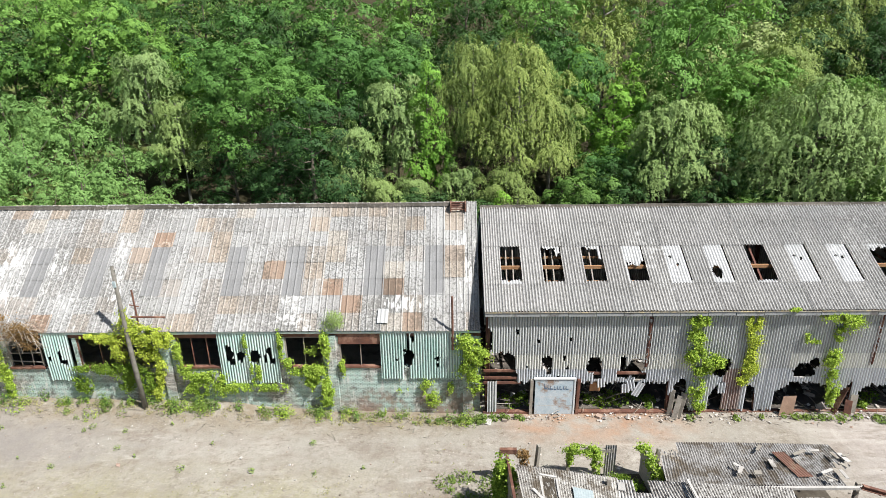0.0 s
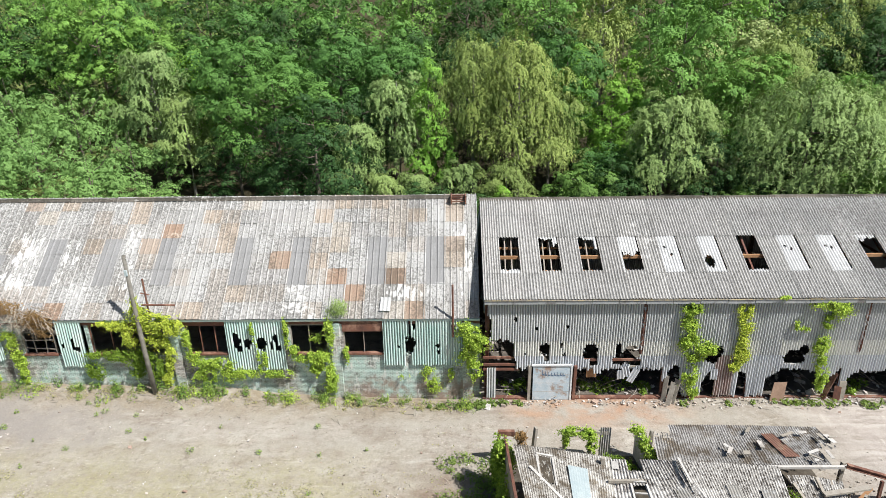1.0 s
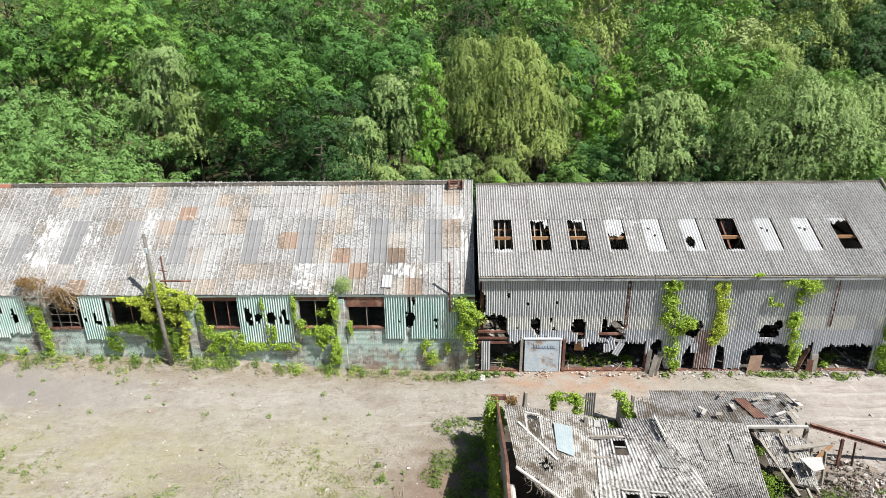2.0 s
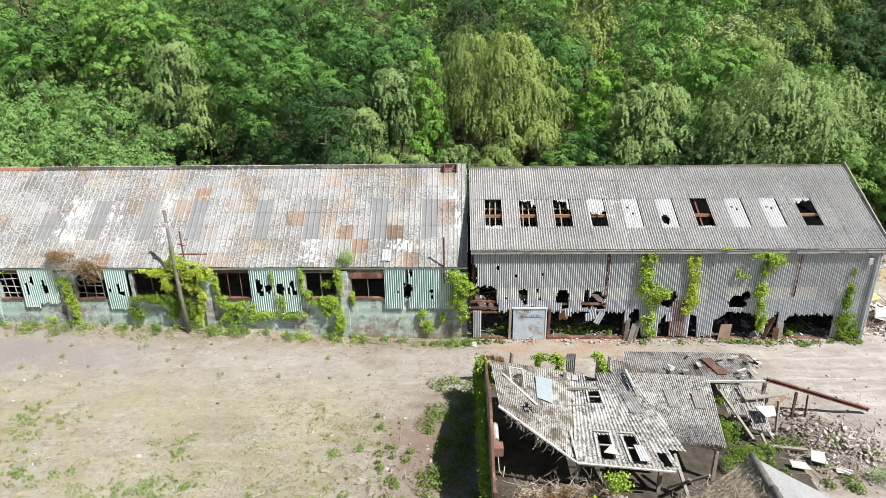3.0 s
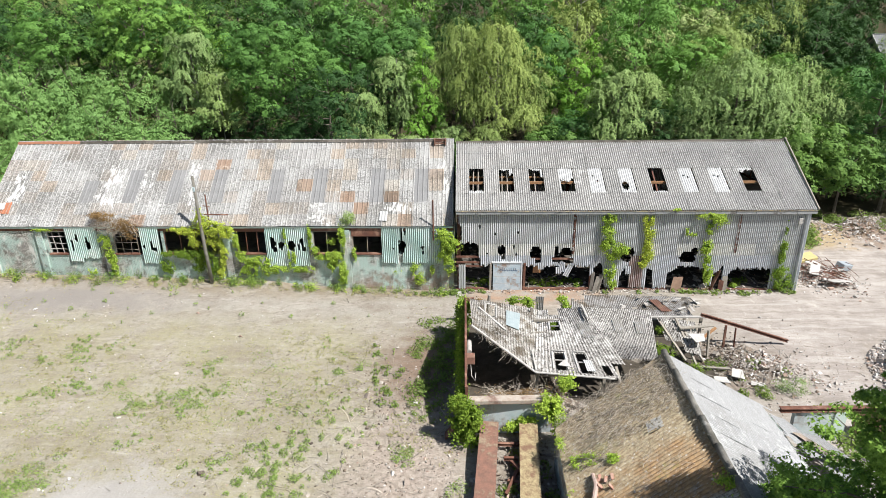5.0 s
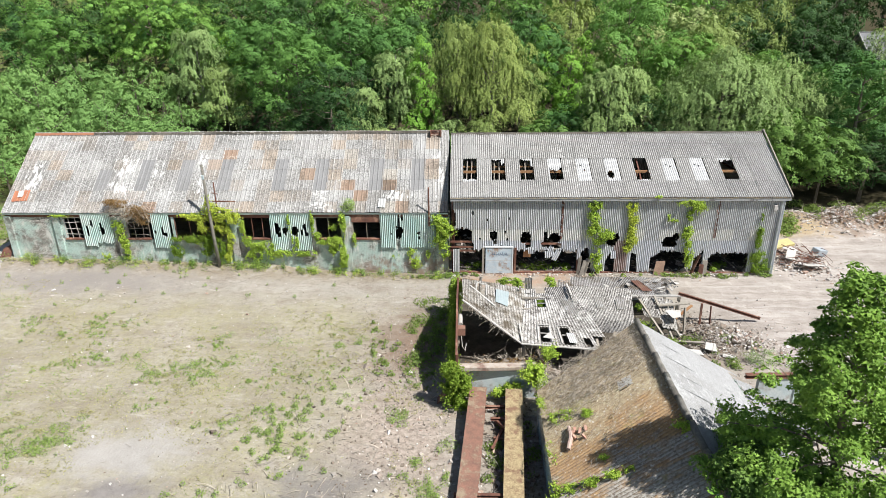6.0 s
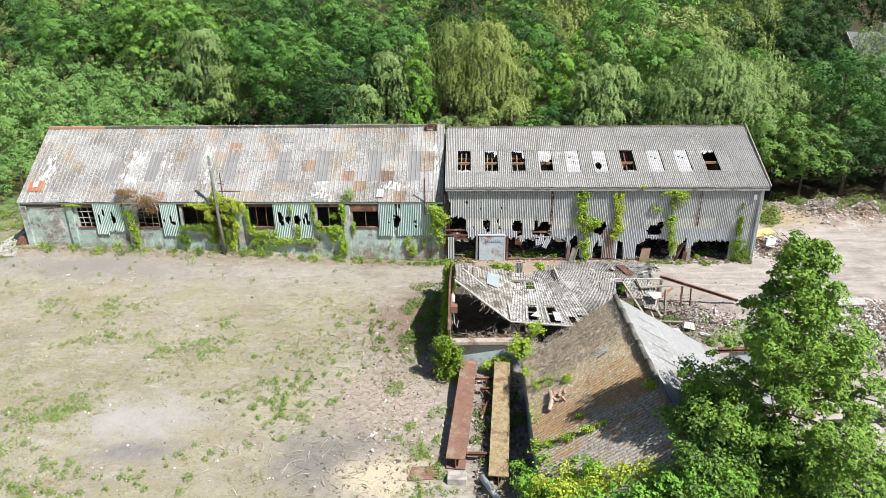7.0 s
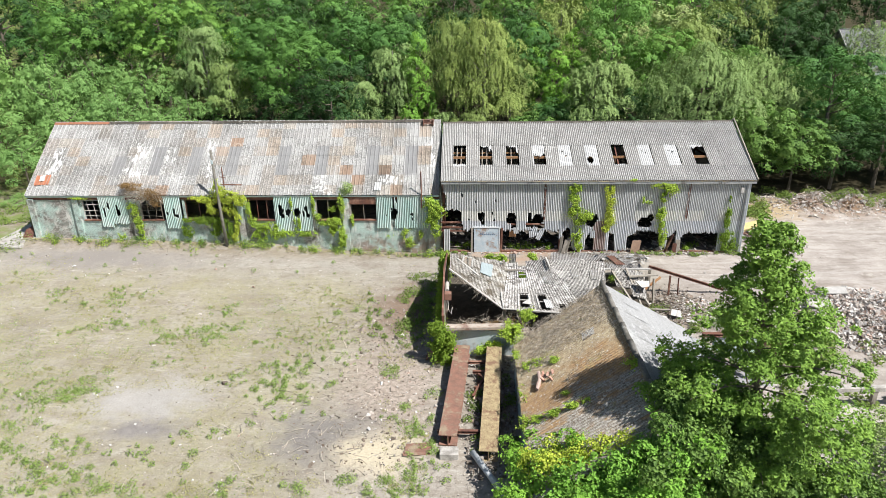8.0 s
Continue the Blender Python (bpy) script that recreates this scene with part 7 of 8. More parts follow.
rubble("rubble_line", "dark rubble between the girders and the shed", 500, lambda r: (r.uniform(3.2, 5.5), r.uniform(-2, 7.1), 0.04 + abs(r.normal(0, 0.06))), 0.09, DARK_RUBBLE, 74)
rubble("rubble_line", "brick ends beside the girders", 260, lambda r: (r.uniform(-1.5, 5.2), r.uniform(0, 7), 0.03), 0.09, RUBBLE, 71)
t = thing("concrete_slab", "broken pale concrete slabs at the workshop corner", "slab")
for k, pts in enumerate(([(-33.4, 21.6, 0.85), (-31.0, 21.5, 0.85), (-30.9, 23.2, 0.95), (-33.0, 25.8, 1.0)], [(-32.4, 21.0, 0.8), (-30.6, 20.9, 0.8), (-30.7, 21.5, 0.85), (-32.3, 21.6, 0.85)])):
    Solid().poly(pts, 0.18).part("slab", CONCRETE, t)
t = thing("scrap_sheet", "dark bent sheet leaning at the workshop corner", "scrap")
Solid().poly([(-31.6, 22.6, 1.0), (-30.8, 22.7, 1.0), (-30.75, 23.3, 2.0), (-31.5, 23.2, 1.6)], 0.03).part("sheet", RUST, t)
for nm, lab, m, sz, mm in (("appliance", "pale blue-grey discarded appliance on debris", pose(28.7, 25.7, 0.4, 10, 12, 25), (1.0, 0.6, 0.5), plain("grey_enamel", (0.3, 0.34, 0.37), (0.38, 0.41, 0.43), 3, 0.5)), ("mattress", "yellow foam mattress on the debris heap", pose(26.0, 26.3, 0.75, 8, -10, 10), (1.9, 0.9, 0.22), plain("yellow_foam", (0.55, 0.45, 0.2), (0.48, 0.4, 0.2), 3)), ("white_board", "white board on the debris heap", pose(26.6, 25.2, 0.6, 14, 8, 30), (1.1, 1.4, 0.05), WHITE_BOARD), ("white_board", "white board on the debris heap", pose(26.9, 23.2, 0.4, -12, 6, 15), (1.5, 0.9, 0.05), WHITE_BOARD), ("white_board", "white board on the debris heap", pose(25.9, 24.3, 0.75, 6, -14, 60), (1.2, 0.6, 0.05), WHITE_BOARD), ("white_board", "grey board on the debris heap", pose(27.6, 25.0, 0.5, -10, 10, 100), (1.3, 0.5, 0.06), CONCRETE), ("white_board", "white slab on the rubble heap", pose(26.2, 14.3, 0.75, 8, -8, -15), (1.5, 0.8, 0.1), WHITE_BOARD), ("white_board", "white slab on the rubble heap", pose(24.6, 12.6, 0.6, 12, 6, -20), (1.4, 0.8, 0.1), CONCRETE)):
    t = thing(nm, lab, nm.replace("_", " "))
    Solid().block(m, sz, 0.03).part("body", mm, t)

rubble("yard_grit", "grit and small chips over the yard", 3600, lambda r: (lambda x, y: (x, y, gz(x, y) + 0.005))(r.uniform(-33, 24), r.uniform(-7, 22.3)), 0.03, RUBBLE, 72)
rubble("yard_grit", "brown clods and litter beside the girders", 1300, lambda r: (lambda x, y: (x, y, gz(x, y) + 0.005))(r.normal(-1.2, 1.8), r.uniform(-2, 13)), 0.05, DARK_RUBBLE, 75)
rubble("yard_grit", "dark clods and chips over the yard", 1500, lambda r: (lambda x, y: (x, y, gz(x, y) + 0.005))(r.normal(-3, 5), r.uniform(-7, 18)), 0.035, DARK_RUBBLE, 73)


def grass(name, label, n, mat, seed, size, lift, keep):
    rng = np.random.default_rng(seed)
    P = []
    while len(P) < n:
        x, y = rng.uniform(-34, 3), rng.uniform(-8, 21.5)
        if keep(x, y, rng):
            P.append((x, y))
    P = np.array(P)
    z = ground_height(P[:, 0], P[:, 1]) + lift * rng.random(len(P))
    N = rng.normal(0, 0.6, (len(P), 3)) + np.array([0, -0.3, 0.8])
    V, F = sprigs(np.column_stack([P, z]), N, size, rng, 2.4, 0.4)
    return tagged(new(name, mesh_of(name, V, F, mat)), label, "grass", kind="stuff")


def meadow(cut):
    def keep(x, y, rng):
        d = noise.noise((x * 0.13, y * 0.16, 7.7)) + 0.6 * noise.noise((x * 0.5, y * 0.6, 2.0)) + 0.7 * noise.noise((x * 1.6, y * 1.8, 4.0)) + 0.22 * (y < 6) * (x < -4)
        bare = math.exp(-((x + 12.3) / 3.2) ** 2 - ((y - 2.5) / 2.2) ** 2) + math.exp(-((x + 2.5) / 3.5) ** 2 - ((y - 0.5) / 2.4) ** 2) + 0.4 * (y > 17.5) + 0.35 * (x > -5)
        return d - bare > cut + 0.3 * rng.normal(0, 0.5)
    return keep


grass("field_grass", "thin yellow-green grass of the dry field", 30000, DRY_GRASS, 81, 0.034, 0.05, meadow(-0.05))
grass("field_grass", "green grass patches of the dry field", 9000, YARD_WEED, 82, 0.036, 0.1, meadow(0.55))

# ---- trees ----
def limbs(rng, height, radius, n, spread, start=0.3, mat=BARK, lean=0.0):
    s = Solid()
    top = Vector((lean, 0, height * 0.86))
    mid = Vector((lean * 0.3 + rng.normal(0, 0.1), rng.normal(0, 0.1), height * 0.45))
    s.tube([(0, 0, -0.4), mid, top], [radius, radius * 0.65, radius * 0.15], 7)
    for k in range(n):
        t = start + (0.9 - start) * (k + rng.random()) / n
        foot = mid.lerp(top, max(0, (t - 0.5) / 0.5)) if t > 0.5 else Vector((0, 0, 0)).lerp(mid, t / 0.5)
        a = rng.uniform(0, 6.28)
        ln = spread * (1.1 - 0.6 * t) * rng.uniform(0.6, 1.0)
        tip = foot + Vector((math.cos(a) * ln, math.sin(a) * ln, ln * rng.uniform(0.3, 0.8)))
        s.tube([foot, foot.lerp(tip, 0.5) + Vector((0, 0, -0.1 * ln)), tip], [radius * 0.32, radius * 0.2, radius * 0.07], 5)
    return s


def clumps(rng, lobes, gap, low=-0.2):
    """Places of leaf clumps over the outer side of a heap of egg-shaped lobes (x, y, z, r, rz), with their outward ways."""
    L = np.asarray(lobes, float)
    Q, D = [], []
    for k, (x, y, z, r, rz) in enumerate(L):
        n = max(6, int(4 * math.pi * r * (r + rz) / 2 / gap ** 2))
        i = np.arange(n) + rng.random(n)
        cz = 1 - 2 * i / n
        a = i * 2.39996 + rng.normal(0, 0.25, n)
        d = np.stack([np.sqrt(np.clip(1 - cz * cz, 0, 1)) * np.cos(a), np.sqrt(np.clip(1 - cz * cz, 0, 1)) * np.sin(a), cz], 1)
        d = d[cz > low]
        q = np.array([x, y, z]) + d * np.array([r, r, rz]) * rng.uniform(0.78, 1.08, (len(d), 1))
        free = np.ones(len(q), bool)
        for j, o in enumerate(L):
            if j != k:
                free &= (((q - o[:3]) / (o[3], o[3], o[4])) ** 2).sum(1) > 0.72
        Q.append(q[free]), D.append(d[free])
    return np.concatenate(Q), np.concatenate(D)


def domes(rng, Q, D, radius, each, squash=0.5, up=0.75, whole=1.0):
    """Leaf points over small domes that stand on the places Q and lean outwards and up."""
    m = len(Q)
    n = D * 0.8 + np.array([0, 0, up]) + rng.normal(0, 0.2, D.shape)
    n /= np.linalg.norm(n, axis=1)[:, None]
    e = rng.normal(0, 1, (m, each, 3))
    e /= np.linalg.norm(e, axis=2)[..., None]
    h = (e * n[:, None]).sum(2)
    e = np.where((h < -0.25)[..., None], -e, e)
    h = (e * n[:, None]).sum(2)
    r = (radius * rng.uniform(0.5, 1.45, (m, 1)))[..., None]
    P = Q[:, None] + r * rng.uniform(0.6, 1.12, (m, each, 1)) * (e - n[:, None] * (h * (1 - squash))[..., None])
    N = e * 0.6 + 0.3 * n[:, None] + whole * D[:, None]
    return P.reshape(-1, 3), N.reshape(-1, 3)


def inner(rng, lobes, n):
    """Sparse leaves inside the lobes, which close the crown."""
    L = np.asarray(lobes, float)
    k = rng.choice(len(L), n, p=L[:, 3] ** 2 / (L[:, 3] ** 2).sum())
    d = rng.normal(0, 1, (n, 3))
    d /= np.linalg.norm(d, axis=1)[:, None]
    return L[k, :3] + d * np.stack([L[k, 3], L[k, 3], L[k, 4]], 1) * rng.uniform(0.35, 0.8, (n, 1)), d


def lobes_of(rng, style, height, spread, base):
    """The lobes of a crown: round, tall or a mound."""
    out = []
    mid, half = height * (0.97 + base) / 2, height * (0.97 - base) / 2
    if style == "round":
        out.append((0, 0, mid, spread * 0.48, half * 0.62))
        n = 21
        for k in range(n):
            cz = 0.96 - 1.7 * (k + 0.5) / n
            a, q = k * 2.4 + rng.uniform(-0.4, 0.4), math.sqrt(1 - cz * cz)
            w = rng.uniform(0.5, 0.9)
            r = spread * rng.choice([rng.uniform(0.16, 0.26), rng.uniform(0.28, 0.4)])
            out.append((spread * w * q * math.cos(a), spread * w * q * math.sin(a), mid + (half - 0.7 * r) * cz, r, r * rng.uniform(0.6, 0.8)))
    elif style == "tall":
        for k in range(20):
            h = base + (0.95 - base) * (k + 0.5) / 20
            a, q = k * 2.4 + rng.uniform(-0.5, 0.5), spread * (1.15 - h) * rng.uniform(0.25, 0.75)
            r = spread * (0.2 + 0.3 * (1 - h)) * rng.uniform(0.75, 1.2)
            out.append((q * math.cos(a), q * math.sin(a), h * height, r, r * 0.9))
    else:
        for k in range(26):
            a, q = k * 2.4 + rng.uniform(-0.5, 0.5), spread * math.sqrt((k + 0.5) / 26)
            top = math.sqrt(max(0.0, 1 - 0.85 * (q / spread) ** 2))
            r = spread * rng.uniform(0.16, 0.3)
            out.append((q * math.cos(a), q * math.sin(a), max(r * 0.6, height * (0.9 * top * rng.uniform(0.75, 1.0)) - r), r, r * 0.8))
    return out


def weeping(rng, height, spread, base, arms, strands, each, narrow=1.0):
    """Leaf points of a weeping crown: domes of boughs with strands that hang from them in curtains."""
    P, N = [], []
    s0, s1, s2 = rng.uniform(0, 6.283, 3)
    for k in range(arms):
        cz = 0.97 - 1.5 * (k + 0.5) / arms
        a0, q = k * 2.4 + rng.uniform(-0.5, 0.5), math.sqrt(1 - cz * cz)
        lump = 0.9 + 0.16 * math.sin(3 * a0 + s0 + 2.2 * cz) + 0.16 * math.sin(5 * cz + 2 * a0 + s1)
        w0 = spread * lump * rng.uniform(0.4, 1.05) * q
        r = spread * rng.uniform(0.15, 0.34)
        mid, half = height * (0.99 + base) / 2, height * (0.99 - base) / 2
        x, y, z = w0 * math.cos(a0), w0 * math.sin(a0), mid + half * cz * (0.9 + 0.1 * math.sin(2 * a0 + s2)) * rng.uniform(0.85, 1.0) - r * 0.4
        fall = r * rng.uniform(1.3, 3.0) * narrow
        a, w = rng.uniform(0, 6.283, strands), np.sqrt(rng.random(strands))
        ln = fall * (0.2 + 0.8 * w) * rng.uniform(0.5, 1.0, strands)
        u = rng.random((strands, each))
        lean = 0.25 * w[:, None] * np.sqrt(u)
        px = x + (r * w * np.cos(a))[:, None] + lean * np.cos(a)[:, None] + rng.normal(0, 0.05, u.shape)
        py = y + (r * w * np.sin(a))[:, None] + lean * np.sin(a)[:, None] + rng.normal(0, 0.05, u.shape)
        pz = z + (0.75 * r * (1 - w * w))[:, None] - ln[:, None] * u
        P.append(np.stack([px, py, pz], -1).reshape(-1, 3))
        n = np.stack([0.8 * w * np.cos(a) + 0.5 * math.cos(a0), 0.8 * w * np.sin(a) + 0.5 * math.sin(a0), 1.0 - 0.5 * w], -1)
        N.append(np.repeat(n, each, 0))
    return np.concatenate(P), np.concatenate(N)


def tree_kind(name, label, seed, height, spread, mat, leaf, style="round", bark=BARK, base=0.25, gap=0.8, dome=0.6, each=46, arms=60, strands=34, narrow=1.0, boughs=11):
    """One tree: trunk with limbs and a crown of leaf clumps or hanging strands."""
    rng = np.random.default_rng(seed)
    t = thing(name, label, "tree", "trees of the wood")
    if style == "weep":
        P, N = weeping(rng, height, spread, base, arms, strands, each, narrow)
        V, F = sprigs(P, N, leaf, rng, 2.4, 0.32, 1.8)
    else:
        lobes = lobes_of(rng, style, height, spread, base)
        Q, D = clumps(rng, lobes, gap)
        P, N = domes(rng, Q, D, dome, each)
        p, d = inner(rng, lobes, len(P) // 9)
        V, F = sprigs(np.concatenate([P, p]), np.concatenate([N, d]), leaf, rng, 1.5, 0.3)
    child("crown", mesh_of("crown", V, F, mat), t)
    limbs(rng, height, 0.018 * height, boughs, spread * 0.85, 0.3, bark).part("trunk", bark, t)
    return t


def place(kind, x, y, scale=1.0, turn=0.0, tall=1.0):
    m = pose(x, y, gz(x, y) - 0.1, 0, 0, turn) @ Matrix.Diagonal((scale, scale, scale * tall, 1))
    return copy_thing(kind, m)


KINDS = {
    "oak": tree_kind("oak_tree", "dense dark green oak of the wood", 101, 14.0, 5.4, LEAF_BROAD, 0.125, gap=0.86, dome=0.47, each=44),
    "broadleaf": tree_kind("broadleaf_tree", "full mid-green broadleaf tree of the wood", 102, 13.5, 5.0, LEAF_BROAD, 0.14, gap=0.95, dome=0.52, each=42),
    "maple": tree_kind("maple_tree", "bright green young tree of the wood", 103, 12.0, 3.4, LEAF_BRIGHT, 0.125, "tall", gap=0.74, dome=0.42, each=40),
    "birch": tree_kind("birch_tree", "weeping yellow-green birch of the wood", 104, 15.0, 4.5, LEAF_BIRCH, 0.082, "weep", BIRCH_BARK, 0.16, arms=78, strands=44, each=10, narrow=0.5),
    "willow": tree_kind("willow_tree", "pale grey-green spreading willow", 105, 12.5, 6.4, LEAF_WILLOW, 0.085, "weep", BARK, 0.1, arms=96, strands=52, each=10, narrow=0.45),
    "dark": tree_kind("dark_tree", "deep green tree, leaves darkened for the shade of the wood", 106, 13.0, 4.2, LEAF_SHADED, 0.13, gap=0.95, dome=0.5, each=36, base=0.12),
    "sallow": tree_kind("sallow_bush", "light green dense bush behind the workshop", 107, 6.0, 3.8, LEAF_SALLOW, 0.095, "mound", gap=0.5, dome=0.27, each=18, boughs=3),
    "ash": tree_kind("ash_tree", "fresh green feathery tree of the wood", 108, 14.0, 4.4, LEAF_ASH, 0.125, gap=0.86, dome=0.46, each=40),
    "grey_birch": tree_kind("birch_tree", "grey-green drooping birch of the wood", 109, 13.0, 3.5, LEAF_WILLOW, 0.092, "weep", BIRCH_BARK, 0.12, arms=50, strands=38, each=11, narrow=0.7),
    "hill_broadleaf": tree_kind("broadleaf_tree", "mid-green tree up the hill", 110, 13.5, 5.0, LEAF_BROAD, 0.16, gap=1.2, dome=0.62, each=32, base=0.1),
    "hill_ash": tree_kind("ash_tree", "fresh green tree up the hill", 111, 13.5, 4.7, LEAF_ASH, 0.16, gap=1.2, dome=0.62, each=32, base=0.1),
    "hill_birch": tree_kind("birch_tree", "yellow-green tree up the hill", 112, 14.0, 4.4, LEAF_BIRCH, 0.13, "weep", BIRCH_BARK, 0.25, arms=40, strands=28, each=8),
    "hill_dark": tree_kind("dark_tree", "deep green tree up the hill, leaves darkened for shade", 113, 13.5, 4.8, LEAF_SHADED, 0.16, gap=1.2, dome=0.62, each=32, base=0.1),
    "thicket": tree_kind("dark_bush", "deep green thicket at the wood edge, leaves darkened for shade", 114, 5.5, 3.4, LEAF_SHADED, 0.11, "mound", gap=0.55, dome=0.3, each=22),
    "chestnut": tree_kind("chestnut_tree", "pale yellow-green flowering chestnut up the hill", 115, 14.0, 5.4, LEAF_BLOSSOM, 0.19, gap=1.15, dome=0.66, each=30),
    "sycamore": tree_kind("sycamore_tree", "leafy sycamore with skirts over the dark wood edge", 116, 9.0, 4.0, LEAF_SYCAMORE, 0.15, gap=0.76, dome=0.42, each=36, base=0.16),
    "thin_birch": tree_kind("birch_tree", "thin half-bare birch before the house", 117, 11.0, 2.6, LEAF_WILLOW, 0.075, "weep", BIRCH_BARK, 0.3, arms=46, strands=12, each=9, boughs=24),
}
FIRST = set()


def plant(k, *spots):
    """Plants the kind k at each spot (x, y, size, height)."""
    for x, y, scale, tall in spots:
        turn = RNG.uniform(0, 360)
        if k in FIRST:
            place(KINDS[k], x, y, scale, turn, tall)
        else:
            FIRST.add(k)
            KINDS[k].matrix_basis = pose(x, y, gz(x, y) - 0.1, 0, 0, turn)
            KINDS[k].scale = (1, 1, 1)


# trees that can be told apart, the first of each kind at its own size
plant("oak", (-15.0, 48.0, 1.0, 1.0), (-19.0, 54.0, 1.0, 1.05), (-10.5, 54.5, 1.0, 1.05), (41.0, 47.0, 0.75, 0.8), (-6.0, 57.0, 0.95, 1.05))
plant("birch", (28.5, 53.0, 1.0, 1.0), (5.2, 47.5, 0.98, 1.14), (1.6, 51.0, 0.85, 1.25), (8.2, 50.0, 0.75, 1.1), (4.0, 44.3, 0.6, 0.8))
plant("maple", (13.0, 48.6, 1.0, 1.0), (-2.2, 47.6, 0.8, 1.5), (3.4, 42.0, 0.52, 0.9), (12.6, 40.5, 0.5, 0.75), (10.6, 52.0, 0.9, 1.3), (20.0, 37.4, 0.34, 0.6), (-25.0, 57.0, 0.95, 1.05), (6.2, 40.4, 0.42, 0.7), (-4.6, 41.0, 0.36, 0.6), (15.2, 52.0, 0.9, 1.25))
plant("willow", (33.5, 46.5, 1.0, 1.0), (27.0, 43.5, 1.0, 1.1))
plant("sycamore", (30.6, 38.2, 1.0, 1.0), (34.6, 38.0, 0.92, 0.88), (9.6, 42.0, 0.8, 1.0), (21.8, 41.0, 0.7, 0.9))
plant("broadleaf", (39.0, 42.0, 0.72, 0.8), (12.4, 45.6, 0.72, 0.8), (10.0, 53.5, 1.0, 1.1), (46.0, 44.0, 0.8, 0.8), (-23.0, 57.5, 1.0, 1.0), (39.5, 51.0, 0.85, 0.9), (24.5, 47.0, 0.75, 0.9), (-47.0, 60.0, 1.0, 1.0))
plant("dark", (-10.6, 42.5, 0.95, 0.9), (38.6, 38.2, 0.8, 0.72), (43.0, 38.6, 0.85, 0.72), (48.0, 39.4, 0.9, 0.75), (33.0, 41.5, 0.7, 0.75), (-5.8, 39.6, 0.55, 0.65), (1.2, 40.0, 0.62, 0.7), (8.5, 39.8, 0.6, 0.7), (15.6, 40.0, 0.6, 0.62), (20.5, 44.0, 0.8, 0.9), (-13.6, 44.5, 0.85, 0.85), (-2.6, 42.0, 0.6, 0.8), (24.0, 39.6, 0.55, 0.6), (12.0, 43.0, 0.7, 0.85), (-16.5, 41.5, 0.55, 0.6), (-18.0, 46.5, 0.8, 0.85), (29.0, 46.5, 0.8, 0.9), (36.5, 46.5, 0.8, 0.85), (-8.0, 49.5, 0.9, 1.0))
plant("sallow", (-24.0, 38.5, 1.0, 0.9), (-29.5, 39.5, 1.05, 0.9), (-19.6, 37.8, 0.75, 0.7), (-35.0, 40.0, 1.1, 1.0), (-30.0, 45.0, 1.2, 1.1), (-24.5, 43.5, 1.05, 1.0), (-40.0, 43.5, 1.2, 1.1), (-15.6, 37.2, 0.55, 0.55), (-36.0, 48.0, 1.3, 1.15), (-29.0, 50.0, 1.2, 1.1), (-44.0, 49.0, 1.35, 1.2), (-36.0, 54.5, 1.4, 1.2), (-43.0, 56.0, 1.45, 1.3), (-50.0, 45.0, 1.3, 1.1), (-35.5, 36.0, 0.8, 0.9), (-40.5, 37.0, 1.0, 1.0), (-46.0, 38.0, 1.0, 1.0), (-52.5, 40.5, 1.2, 1.1), (-38.0, 32.2, 0.45, 0.55), (-43.5, 33.0, 0.6, 0.6), (21.5, 37.6, 0.5, 0.6), (-21.5, 41.0, 0.7, 0.75))
plant("ash", (25.5, 51.0, 1.0, 0.95), (19.4, 51.5, 1.1, 1.18), (-36.5, 62.0, 1.15, 1.05), (-43.0, 65.0, 1.1, 1.05), (26.5, 55.0, 0.95, 1.0), (33.5, 52.0, 0.9, 0.95), (-31.0, 63.0, 1.0, 1.0))
plant("grey_birch", (16.5, 44.5, 1.0, 1.0), (-5.8, 44.2, 0.6, 0.85), (-8.6, 46.4, 0.85, 0.95), (-5.0, 50.0, 1.05, 1.0), (0.6, 45.4, 0.62, 0.9), (18.6, 46.5, 0.95, 1.0), (-28.0, 54.5, 1.05, 1.05), (-24.5, 52.0, 0.85, 0.95), (36.6, 43.6, 0.8, 0.9), (40.0, 44.6, 0.75, 0.85), (-3.4, 45.6, 0.6, 0.8))
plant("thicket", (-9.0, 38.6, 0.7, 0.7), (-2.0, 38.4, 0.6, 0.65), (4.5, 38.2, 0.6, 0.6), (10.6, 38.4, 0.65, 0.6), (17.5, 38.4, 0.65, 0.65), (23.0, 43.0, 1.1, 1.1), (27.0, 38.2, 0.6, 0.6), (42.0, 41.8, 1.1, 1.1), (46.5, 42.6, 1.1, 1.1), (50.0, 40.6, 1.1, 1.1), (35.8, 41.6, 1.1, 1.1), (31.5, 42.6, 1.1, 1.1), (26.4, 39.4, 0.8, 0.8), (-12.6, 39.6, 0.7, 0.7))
plant("chestnut", (28.5, 62.0, 1.0, 1.0), (23.5, 60.0, 0.9, 1.0))
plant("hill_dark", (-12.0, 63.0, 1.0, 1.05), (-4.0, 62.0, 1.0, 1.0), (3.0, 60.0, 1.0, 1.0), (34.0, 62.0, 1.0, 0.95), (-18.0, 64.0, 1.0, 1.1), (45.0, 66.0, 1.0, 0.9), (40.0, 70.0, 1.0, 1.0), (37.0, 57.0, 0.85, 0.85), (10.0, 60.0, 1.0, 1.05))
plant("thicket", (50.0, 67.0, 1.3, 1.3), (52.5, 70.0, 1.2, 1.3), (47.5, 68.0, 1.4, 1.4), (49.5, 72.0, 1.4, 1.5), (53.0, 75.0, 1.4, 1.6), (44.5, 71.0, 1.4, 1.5))
